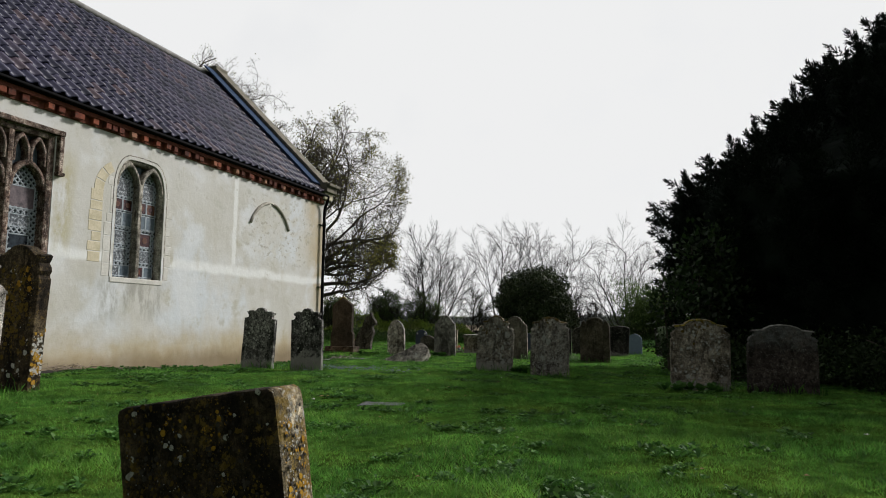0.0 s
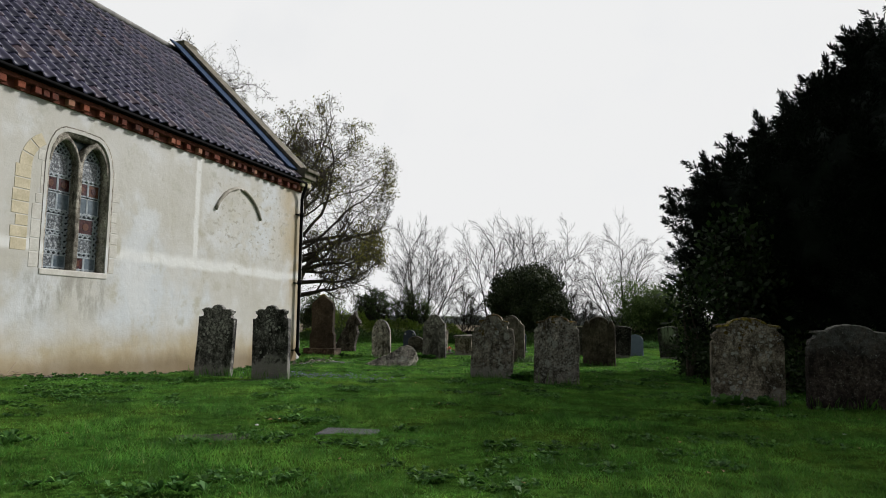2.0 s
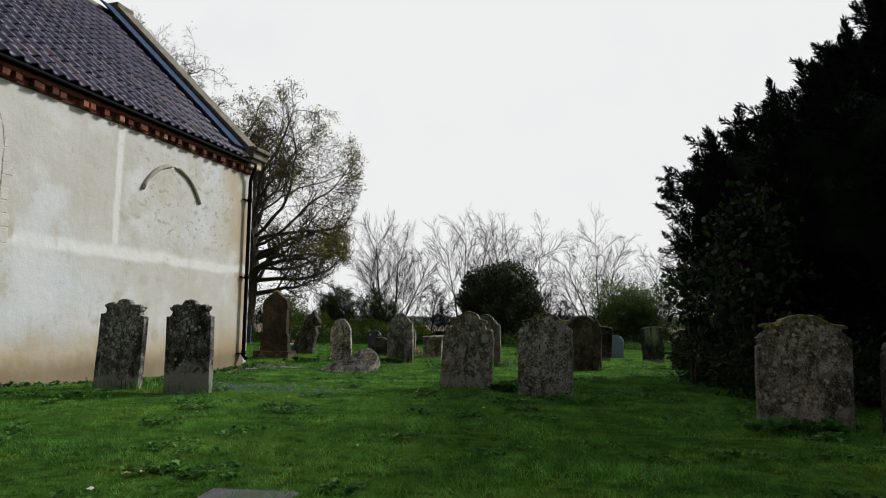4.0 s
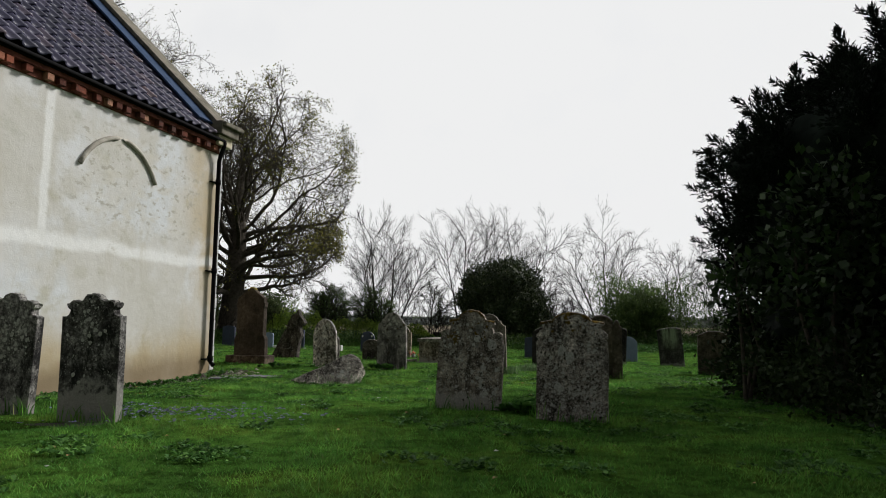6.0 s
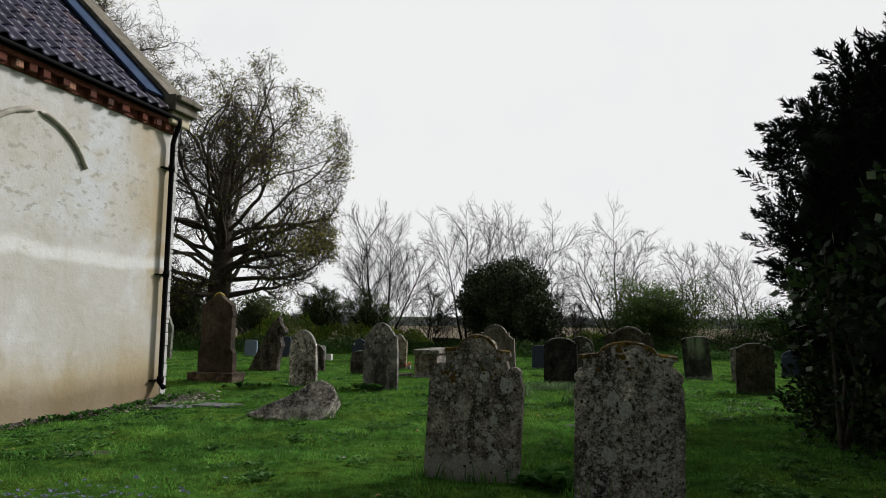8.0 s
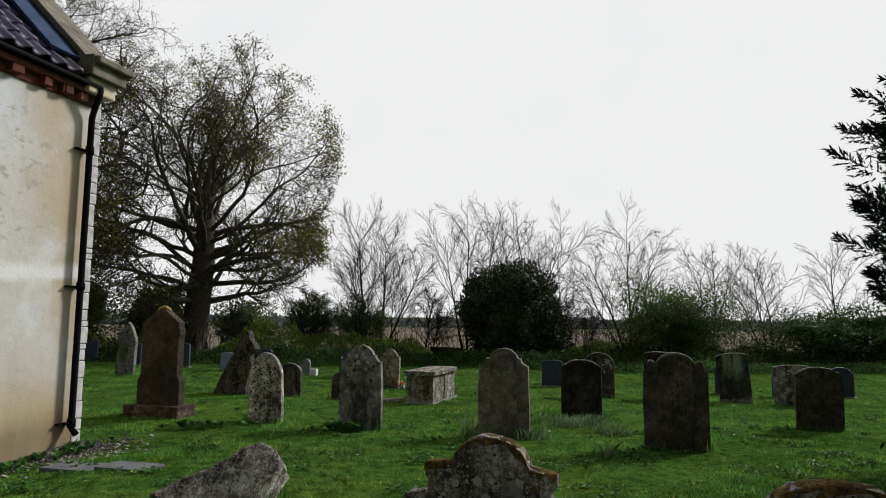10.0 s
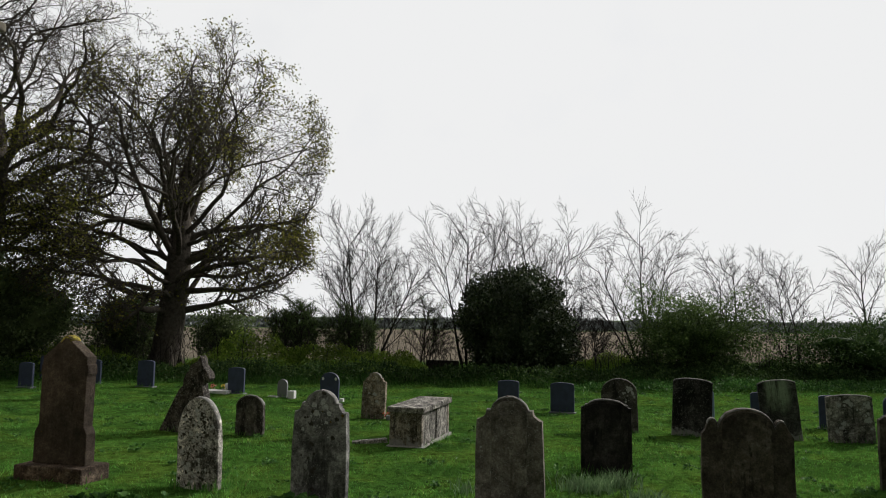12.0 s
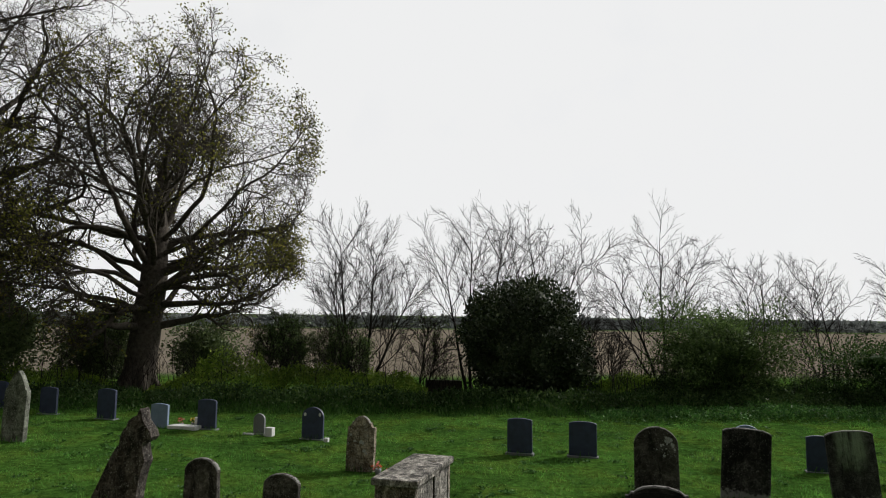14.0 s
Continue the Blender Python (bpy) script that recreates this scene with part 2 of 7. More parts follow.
def brick_mat():
    m = Mat("red_brick", 0.92, spec=0.2)
    m.ramp(m.rnd, [(0.0, (0.055, 0.02, 0.014)), (0.4, (0.13, 0.036, 0.021)), (0.8, (0.23, 0.070, 0.038)), (1.0, (0.32, 0.17, 0.11))])
    m.over(m.span(m.noise(9, 5, 0.7), 0.52, 0.66), (0.045, 0.03, 0.025), 0.8)
    m.shade(m.noise(50, 4), 0.6, 1.35)
    return m.done(m.noise(30, 4), 0.008, 0.8)


M_BRICK = brick_mat()
M_BRICK_DARK = simple("dark_red_brick", (0.085, 0.025, 0.015), (0.15, 0.045, 0.026), 9, 0.9, 0, 0.004)
M_WHITE_BRICK = simple("whitewashed_brick", (0.33, 0.33, 0.325), (0.60, 0.595, 0.58), 9, 0.9, 0, 0.014)
M_IRON = simple("black_iron", (0.006, 0.006, 0.007), (0.010, 0.0095, 0.0095), 20, 0.85, 0.0, 0.002, 0.03)
M_RIDGE = simple("pale_ridge_tile", (0.14, 0.14, 0.135), (0.28, 0.275, 0.26), 5, 0.85, 0, 0.006)
M_LEAD = simple("lead", (0.024, 0.042, 0.085), (0.045, 0.072, 0.130), 5, 0.9, 0.0, 0.004, 0.08)
M_LIMESTONE = simple("limestone_dressing", (0.26, 0.24, 0.20), (0.44, 0.42, 0.365), 6, 0.9, 0, 0.006)
M_LIME_WARM = simple("warm_limestone", (0.44, 0.39, 0.27), (0.60, 0.54, 0.40), 6, 0.9, 0, 0.005)
M_BROWN_STONE = gravestone("brown_window_stone", (0.045, 0.028, 0.022), (0.13, 0.090, 0.070), (0.34, 0.285, 0.24), 0.2, 0.0, 0.0, 0.25)
M_WINDOW_STONE = gravestone("weathered_window_stone", (0.13, 0.118, 0.095), (0.26, 0.24, 0.20), (0.40, 0.38, 0.33), 0.2, 0.0, 0.0, 0.2, 0.0, 0.6)
M_COPING = simple("coping_stone", (0.075, 0.066, 0.048), (0.20, 0.18, 0.14), 5, 0.9, 0, 0.01)
M_BARK = simple("bark", (0.036, 0.031, 0.026), (0.098, 0.085, 0.068), 9, 0.95, 0, 0.03, 0.1)
M_BARK_GREY = simple("grey_bark", (0.05, 0.045, 0.038), (0.10, 0.09, 0.075), 7, 0.95, 0, 0.01, 0.1)
M_TWIG = simple("twig_bark", (0.016, 0.014, 0.013), (0.036, 0.031, 0.028), 7, 0.9, 0, 0.01, 0.1)
M_SOIL = simple("dark_soil", (0.018, 0.015, 0.013), (0.05, 0.044, 0.038), 14, 0.95, 0, 0.02)
M_SLAB = simple("paving_slab", (0.06, 0.062, 0.068), (0.13, 0.133, 0.142), 7, 0.8, 0, 0.004)


def wall_plaster():
    """Cream limewash: damp ochre foot, pale repair bands, grey bruises, blotches."""
    m = Mat("limewashed_render", 0.92, spec=0.2, vary=False)
    m.ramp(m.noise(0.55, 6, 0.6), [(0.3, (0.44, 0.427, 0.375)), (0.55, (0.52, 0.514, 0.483)), (0.75, (0.572, 0.584, 0.59))])
    m.over(m.span(m.noise(0.45, 5, 0.6), 0.48, 0.62), (0.54, 0.575, 0.605), 0.9)
    m.over(m.span(m.noise(1.3, 7, 0.72), 0.55, 0.68), (0.40, 0.385, 0.31), 0.75)
    x, z = m.axis(0), m.axis(2)
    wob = m.math("MULTIPLY", m.math("SUBTRACT", m.noise(1.1, 5, 0.6), 0.5), 0.9)
    # ochre by the corner
    m.over(m.math("MULTIPLY", m.span(m.math("ADD", x, wob), -1.5, -0.5), m.span(m.noise(0.9, 4, 0.5, (1, 1, 0.35)), 0.30, 0.55)), (0.40, 0.32, 0.19), 0.85)
    # pale repair band and upright seam
    zz = m.math("ADD", z, m.math("MULTIPLY", m.noise(0.7, 3), 0.3))
    band = m.math("MULTIPLY", m.span(zz, 2.10, 2.2), m.span(zz, 2.42, 2.27))
    m.over(band, (0.72, 0.73, 0.72), 0.75)
    xx = m.math("ADD", x, m.math("MULTIPLY", m.noise(0.9, 3), 0.16))
    seam = m.math("MULTIPLY", m.math("MULTIPLY", m.span(xx, -4.47, -4.41), m.span(xx, -4.25, -4.33)), m.span(z, 2.15, 2.3))
    m.over(seam, (0.72, 0.73, 0.72), 0.7)
    # flaking brick-like patch under the blind arch
    patch = m.math("MULTIPLY", m.math("MULTIPLY", m.span(x, -4.0, -3.2), m.span(x, -0.9, -1.6)), m.math("MULTIPLY", m.span(z, 2.3, 2.6), m.span(z, 4.2, 3.9)))
    m.over(m.math("MULTIPLY", patch, m.span(m.noise(2.4, 5, 0.6, (1, 1, 2.2)), 0.5, 0.62)), (0.50, 0.485, 0.43), 0.7)
    # round damp bruises and streaks
    m.over(m.math("MULTIPLY", m.span(m.math("ADD", m.cells(1.5), m.math("MULTIPLY", m.noise(6, 4), 0.25)), 0.38, 0.24), m.span(m.noise(0.8, 2), 0.42, 0.6)), (0.36, 0.34, 0.26), 0.75)
    m.over(m.span(m.noise(1.6, 6, 0.65, (1.5, 1, 0.4)), 0.55, 0.70), (0.42, 0.395, 0.32), 0.45)
    m.over(m.span(m.noise(3.5, 6, 0.7), 0.60, 0.68), (0.38, 0.36, 0.30), 0.55)
    m.over(m.span(m.noise(0.9, 5, 0.6), 0.50, 0.66), (0.61, 0.62, 0.62), 0.6)
    # grey runs below the sill of the two-light window, an olive run beside the square one
    sill_run = m.math("MULTIPLY", m.math("MULTIPLY", m.span(x, -8.7, -8.1), m.span(x, -6.5, -7.0)), m.math("MULTIPLY", m.span(z, 0.7, 1.3), m.span(z, 1.75, 1.62)))
    m.over(m.math("MULTIPLY", sill_run, m.span(m.noise(5.0, 6, 0.7, (1, 1, 0.3)), 0.42, 0.62)), (0.27, 0.265, 0.23), 0.75)
    side_run = m.math("MULTIPLY", m.math("MULTIPLY", m.span(x, -9.55, -9.4), m.span(x, -8.9, -9.25)), m.math("MULTIPLY", m.span(z, 1.9, 2.4), m.span(z, 4.1, 3.4)))
    m.over(m.math("MULTIPLY", side_run, m.span(m.noise(3.0, 6, 0.7, (1, 1, 0.4)), 0.38, 0.6)), (0.37, 0.335, 0.20), 0.8)
    m.over(m.math("MULTIPLY", m.span(z, 2.9, 3.9), m.span(m.noise(2.1, 7, 0.75), 0.53, 0.66)), (0.37, 0.37, 0.315), 0.6)
    # grey scars in the filling of the blind arch
    fill = m.math("MULTIPLY", m.math("MULTIPLY", m.span(x, -4.5, -3.6), m.span(x, -0.2, -1.2)), m.math("MULTIPLY", m.span(z, 2.2, 2.7), m.span(z, 4.4, 3.9)))
    m.over(m.math("MULTIPLY", fill, m.span(m.noise(5.2, 4, 0.6, (1, 1, 1.6)), 0.54, 0.64)), (0.33, 0.32, 0.27), 0.8)
    # damp foot
    soak = m.span(m.noise(0.55, 4, 0.6, (1, 1, 0.2)), 0.36, 0.58, 0.70, 1.0)
    m.over(m.math("MULTIPLY", soak, m.span(m.math("ADD", z, wob), 0.98, 0.24)), (0.38, 0.305, 0.175), 0.9)
    m.over(m.math("MULTIPLY", soak, m.span(m.math("ADD", z, m.math("MULTIPLY", wob, 0.5)), 0.44, 0.06)), (0.18, 0.135, 0.08), 0.85)
    m.shade(m.noise(40, 3), 0.93, 1.05)
    h = m.math("ADD", m.noise(5, 5), m.math("MULTIPLY", m.noise(45, 4), 0.25))
    return m.done(h, 0.02, 0.45)


M_RENDER = wall_plaster()


def pantile_mat():
    m = Mat("glazed_black_pantile", 0.42, spec=0.4)
    m.ramp(m.rnd, [(0.0, (0.022, 0.023, 0.048)), (0.55, (0.044, 0.043, 0.086)), (0.85, (0.076, 0.069, 0.118)), (1.0, (0.11, 0.075, 0.088))])
    return _tile_rest(m)


def _tile_rest(m):
    m.over(m.span(m.noise(3.0, 5, 0.7), 0.6, 0.75), (0.065, 0.060, 0.045), 0.5)
    m.shade(m.noise(30, 4), 0.7, 1.25)
    return m.done(m.noise(25, 4), 0.004, 0.5)


def pantile_joined_mat():
    m = Mat("glazed_black_pantile_far", 0.42, spec=0.4, vary=False)
    g = m.n.new("ShaderNodeNewGeometry")
    m.ramp(g.outputs["Random Per Island"], [(0.0, (0.022, 0.023, 0.048)), (0.55, (0.044, 0.043, 0.086)), (0.85, (0.076, 0.069, 0.118)), (1.0, (0.11, 0.075, 0.088))])
    return _tile_rest(m)


M_TILE, M_TILE_FAR = pantile_mat(), pantile_joined_mat()


def turf():
    m = Mat("turf", 1.0, spec=0.0, vary=False)
    m.ramp(m.noise(0.55, 6, 0.6), [(0.28, (0.022, 0.054, 0.011)), (0.5, (0.039, 0.092, 0.015)), (0.72, (0.062, 0.126, 0.021))])
    # olive moss where the sward is thin, worn brown spots
    m.over(m.span(m.noise(0.8, 7, 0.7), 0.47, 0.62), (0.060, 0.098, 0.015), 0.7)
    m.over(m.span(m.noise(2.3, 6, 0.65), 0.6, 0.74), (0.030, 0.040, 0.014), 0.6)
    m.over(m.span(m.noise(1.7, 7, 0.75), 0.66, 0.72), (0.060, 0.048, 0.028), 0.6)
    m.shade(m.span(m.noise(7, 5, 0.7), 0.35, 0.65), 0.5, 1.4)
    m.shade(m.noise(90, 4, 0.75, (1, 1, 1)), 0.25, 1.6)
    # ploughed field and meadow past the boundary
    y = m.axis(1)
    clod = m.noise(0.9, 6, 0.7)
    m.over(m.span(m.math("ADD", y, m.math("MULTIPLY", m.noise(0.06, 3), 6)), 50.0, 54.0), (0.140, 0.121, 0.092))
    m.over(m.math("MULTIPLY", m.span(y, 52, 54), m.span(clod, 0.45, 0.65)), (0.190, 0.166, 0.130), 0.7)
    m.over(m.span(m.math("ADD", y, m.math("MULTIPLY", m.noise(0.01, 3), 60)), 235.0, 240.0), (0.055, 0.085, 0.03), 0.9)
    h = m.math("ADD", m.noise(14, 6, 0.7), m.math("MULTIPLY", m.noise(70, 4), 0.4))
    return m.done(h, 0.05, 0.7)


M_TURF = turf()


def grass_mat():
    """Short mixed sward: deep green, fresh green and olive or straw blades in drifts."""
    m = Mat("grass_blades", 0.6, spec=0.12, vary=False)
    g = m.n.new("ShaderNodeNewGeometry")
    rnd = g.outputs["Random Per Island"]
    m.ramp(rnd, [(0.0, (0.043, 0.138, 0.022)), (0.5, (0.076, 0.226, 0.035)), (0.95, (0.140, 0.318, 0.056)), (1.0, (0.28, 0.28, 0.11))])
    m.over(m.math("MULTIPLY", m.span(m.noise(0.8, 7, 0.7), 0.44, 0.62), m.span(rnd, 0.05, 0.9, 0.45, 1.0)), (0.128, 0.240, 0.038), 0.7)
    m.shade(m.span(m.noise(1.6, 5, 0.65), 0.3, 0.7), 0.45, 1.55)
    m.shade(m.span(m.noise(6.5, 4, 0.65), 0.3, 0.7), 0.6, 1.4)
    return m.done(through_light=0.42)


M_GRASS = grass_mat()
M_RANK = leafy("rank_grass_blades", (0.022, 0.058, 0.012), (0.040, 0.098, 0.018), (0.075, 0.150, 0.030), 0.65, 0.35, 0.6, 0.08, 0.5)
M_LIMEWASHED_STONE = simple("limewashed_stone", (0.44, 0.425, 0.38), (0.60, 0.59, 0.55), 6, 0.9, 0, 0.005)
M_GRAVEL = simple("gravel", (0.04, 0.036, 0.03), (0.15, 0.135, 0.115), 12, 0.9, 0, 0.004)
M_STALK = simple("dead_stalk", (0.16, 0.12, 0.085), (0.34, 0.28, 0.21), 12, 0.9, 0, 0.002)
M_PETAL_BLUE = leafy("blue_petals", (0.10, 0.10, 0.20), (0.15, 0.15, 0.27), (0.20, 0.21, 0.34), 0.6, 0.3)
M_PETAL_YELLOW = leafy("yellow_petals", (0.6, 0.40, 0.02), (0.75, 0.55, 0.04), (0.8, 0.65, 0.15), 0.6, 0.3)
M_PETAL_RED = leafy("red_petals", (0.6, 0.08, 0.03), (0.7, 0.14, 0.05), (0.7, 0.3, 0.35), 0.6, 0.3)
M_DEAD_LEAF = leafy("dead_leaves", (0.12, 0.07, 0.03), (0.25, 0.16, 0.06), (0.4, 0.3, 0.12), 0.7, 0.1)
M_WEED = leafy("weed_leaves", (0.028, 0.084, 0.018), (0.054, 0.140, 0.029), (0.110, 0.22, 0.052), 0.6, 0.3, 1.2, 0.14)
M_DAFF = leafy("daffodil_leaves", (0.09, 0.16, 0.07), (0.14, 0.22, 0.10), (0.21, 0.30, 0.15), 0.6, 0.25, 1.2, 0.12)
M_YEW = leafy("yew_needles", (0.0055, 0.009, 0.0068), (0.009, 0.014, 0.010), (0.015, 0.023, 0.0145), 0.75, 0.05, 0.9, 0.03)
M_ELDER = leafy("elder_leaves", (0.009, 0.022, 0.006), (0.018, 0.040, 0.010), (0.038, 0.072, 0.018), 0.55, 0.3)
M_HOLLY = leafy("holly_leaves", (0.055, 0.080, 0.032), (0.095, 0.130, 0.05), (0.155, 0.20, 0.078), 0.55, 0.4, 0.7, 0.2)
M_PALE_LICHEN = simple("pale_lichen", (0.22, 0.22, 0.20), (0.52, 0.52, 0.485), 60, 0.95, 0, 0.004, 0.1)
# pale grey for lichen, and for the sun's rim light on stone tops
M_RIMLIGHT_LICHEN = simple("grey_lichen_and_rim_light", (0.09, 0.088, 0.08), (0.30, 0.295, 0.27), 22, 0.95, 0, 0.004, 0.1)
M_DARK_LICHEN = simple("dark_lichen", (0.022, 0.019, 0.016), (0.07, 0.062, 0.052), 50, 0.95, 0, 0.004, 0.1)
M_OCHRE_LICHEN = simple("ochre_lichen", (0.045, 0.033, 0.011), (0.16, 0.105, 0.02), 50, 0.95, 0, 0.004, 0.1)
M_ORANGE_LICHEN = simple("orange_lichen", (0.20, 0.10, 0.012), (0.42, 0.25, 0.03), 40, 0.95, 0, 0.004, 0.1)
M_IVY = leafy("ivy_leaves", (0.018, 0.031, 0.013), (0.037, 0.054, 0.022), (0.085, 0.105, 0.048), 0.5, 0.08, 0.9, 0.22)
M_OAKLEAF = leafy("young_oak_leaves", (0.075, 0.080, 0.018), (0.130, 0.132, 0.030), (0.22, 0.20, 0.05), 0.7, 0.55, 0.6, 0.1)
M_HEDGE = leafy("hedge_leaves", (0.13, 0.215, 0.030), (0.235, 0.36, 0.052), (0.36, 0.46, 0.085), 0.6, 0.68, 0.5, 0.15)
M_SHRUB = leafy("shrub_leaves", (0.04, 0.07, 0.02), (0.075, 0.12, 0.035), (0.125, 0.18, 0.055), 0.6, 0.4, 0.6, 0.12)
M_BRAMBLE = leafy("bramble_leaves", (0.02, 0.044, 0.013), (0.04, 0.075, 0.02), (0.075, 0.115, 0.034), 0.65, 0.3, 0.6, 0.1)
# the same bramble leaves with the yew's shade put into the colour
M_BRAMBLE_SHADED = leafy("shaded_bramble_leaves", (0.010, 0.021, 0.007), (0.018, 0.034, 0.010), (0.034, 0.054, 0.017), 0.6, 0.2, 0.6, 0.1)
# distance haze is painted in: leaf colours paled to grey
M_FAR_HAZED = leafy("far_trees_in_haze", (0.15, 0.165, 0.16), (0.20, 0.215, 0.21), (0.27, 0.285, 0.275), 0.9, 0.15, 0.05, 0.0)

# ---- builders ----


def ground_many(x, y):
    """Lie of the land: a slow fall away from the start and to the east, a low bank under the hedge."""
    x, y = np.asarray(x, float), np.asarray(y, float)
    b = np.interp(y, [-50, 9, 13, 21.5, 26, 31, 36, 41, 60, 90], [0.13, 0.12, 0.06, -0.08, -0.14, -0.20, -0.15, 0.05, 0.0, 0.0])
    b = b - 0.02 * np.clip(x, -8, 10) * np.interp(y, [6, 13, 30, 45], [0.4, 1.0, 1.0, 0.0])
    # the turf dips to the foot of the church wall
    ca, sa = math.cos(radians(20.5)), math.sin(radians(20.5))
    out, along = (x + 2.81) * ca - (y - 20.38) * sa, (x + 2.81) * sa + (y - 20.38) * ca
    dip = np.interp(along, [-24, -14, -9.3, -6.4, -4.2, -2.7, -1.0, 0.0, 1.8], [0.0, -0.06, -0.10, -0.20, -0.25, -0.25, -0.16, -0.12, 0.0])
    return b + dip * np.exp(-(np.clip(out, 0, None) / 1.5) ** 2)


def ground_z(x, y):
    return float(ground_many(x, y))


def mesh_of(name, bm, material):
    me = bpy.data.meshes.new(name)
    bm.to_mesh(me)
    bm.free()
    for mm in (material if isinstance(material, (list, tuple)) else [material]):
        me.materials.append(mm)
    return me


def part(name, bm, material, parent=None, label="", at=None):
    ob = new(name, mesh_of(name, bm, material))
    if parent is not None:
        ob.parent = parent
    if at is not None:
        ob.matrix_basis = at
    if label:
        ob["label"] = label
    return ob


def raw(name, verts, faces, material, parent=None, smooth=False):
    """A mesh object from arrays of corners and of equal-sized faces."""
    me = bpy.data.meshes.new(name)
    v = np.asarray(verts, dtype=np.float32).reshape(-1, 3)
    f = np.asarray(faces, dtype=np.int32)
    k = f.shape[1]
    me.vertices.add(len(v))
    me.vertices.foreach_set("co", v.ravel())
    me.loops.add(f.size)
    me.loops.foreach_set("vertex_index", f.ravel())
    me.polygons.add(len(f))
    me.polygons.foreach_set("loop_start", np.arange(0, f.size, k, dtype=np.int32))
    if smooth:
        me.polygons.foreach_set("use_smooth", np.ones(len(f), dtype=bool))
    me.update(calc_edges=True)
    me.materials.append(material)
    ob = new(name, me)
    if parent is not None:
        ob.parent = parent
    return ob


def empty(name, m, label, category, group="", kind=""):
    ob = new(name)
    ob.empty_display_size = 0.1
    ob.matrix_basis = m
    return tagged(ob, label, category, group, kind)


def box(bm, x0, x1, y0, y1, z0, z1):
    vs = [bm.verts.new((x, y, z)) for z in (z0, z1) for x, y in ((x0, y0), (x1, y0), (x1, y1), (x0, y1))]
    for q in ((3, 2, 1, 0), (4, 5, 6, 7), (0, 1, 5, 4), (1, 2, 6, 5), (2, 3, 7, 6), (3, 0, 4, 7)):
        bm.faces.new([vs[k] for k in q])
    return bm


def block(x0, x1, y0, y1, z0, z1, bevel=0.0, seg=1):
    bm = box(bmesh.new(), x0, x1, y0, y1, z0, z1)
    if bevel:
        bmesh.ops.bevel(bm, geom=bm.edges[:], offset=bevel, segments=seg, affect="EDGES", profile=0.6)
    return bm


def plate(outline, depth, bevel=0.0, seg=2, y0=0.0):
    """An outline in x and z made into a plate from y0 back to y0 + depth; its rims are rounded."""
    bm = bmesh.new()
    vs = [bm.verts.new((x, y0, z)) for x, z in outline]
    f = bm.faces.new(vs)
    f.normal_update()
    if f.normal.y > 0:
        f.normal_flip()
    ext = bmesh.ops.extrude_face_region(bm, geom=[f])
    for v in ext["geom"]:
        if isinstance(v, bmesh.types.BMVert):
            v.co.y += depth
    f.normal_flip() if f.normal.y > 0 else None
    bmesh.ops.recalc_face_normals(bm, faces=bm.faces[:])
    if bevel:
        rim = [e for e in bm.edges if abs(e.verts[0].co.y - e.verts[1].co.y) < 1e-6]
        bmesh.ops.bevel(bm, geom=rim, offset=bevel, segments=seg, affect="EDGES", profile=0.5, clamp_overlap=True)
    return bm


def sweep(points, radii, sides=8, closed_ends=True):
    """Corners and quads of a tube along points."""
    pts = np.asarray(points, float)
    n = len(pts)
    tan = np.gradient(pts, axis=0)
    tan /= np.linalg.norm(tan, axis=1)[:, None] + 1e-9
    ref = np.array([0.0, 0.0, 1.0]) if abs(tan[0][2]) < 0.8 else np.array([1.0, 0.0, 0.0])
    a = np.cross(tan, ref)
    a /= np.linalg.norm(a, axis=1)[:, None] + 1e-9
    b = np.cross(tan, a)
    ang = np.linspace(0, 2 * math.pi, sides, endpoint=False)
    r = np.asarray(radii, float)[:, None, None]
    ring = pts[:, None, :] + r * (np.cos(ang)[None, :, None] * a[:, None, :] + np.sin(ang)[None, :, None] * b[:, None, :])
    i = np.arange(n - 1)[:, None] * sides
    k = np.arange(sides)[None, :]
    k2 = (k + 1) % sides
    f = np.stack([i + k, i + k2, i + sides + k2, i + sides + k], axis=-1).reshape(-1, 4)
    return ring.reshape(-1, 3), f


def tube_bm(points, radius, sides=10):
    radii = radius if isinstance(radius, (list, tuple)) else [radius] * len(points)
    v, f = sweep(points, radii, sides)
    bm = bmesh.new()
    vs = [bm.verts.new(p) for p in v]
    for q in f:
        bm.faces.new([vs[k] for k in q])
    n = len(points)
    bm.faces.new(vs[:sides])
    bm.faces.new(vs[(n - 1) * sides:][::-1])
    bmesh.ops.recalc_face_normals(bm, faces=bm.faces[:])
    for fc in bm.faces:
        fc.smooth = len(fc.verts) == 4
    return bm


def arc(cx, cz, rx, rz, a0, a1, n=8):
    return [(cx + rx * math.cos(radians(a0 + (a1 - a0) * k / n)), cz + rz * math.sin(radians(a0 + (a1 - a0) * k / n))) for k in range(n + 1)]


# ---- ground ----
gx = np.concatenate([np.linspace(-600, -30, 24)[:-1], np.linspace(-30, -11, 39)[:-1], np.linspace(-11, 15, 119)[:-1], np.linspace(15, 32, 35), np.linspace(32, 600, 24)[1:]])
gy = np.concatenate([np.linspace(-120, -6, 14)[:-1], np.linspace(-6, 1, 15)[:-1], np.linspace(1, 35, 156)[:-1], np.linspace(35, 62, 55), np.linspace(62, 900, 46)[1:]])
GX, GY = np.meshgrid(gx, gy)
GZ = ground_many(GX, GY)


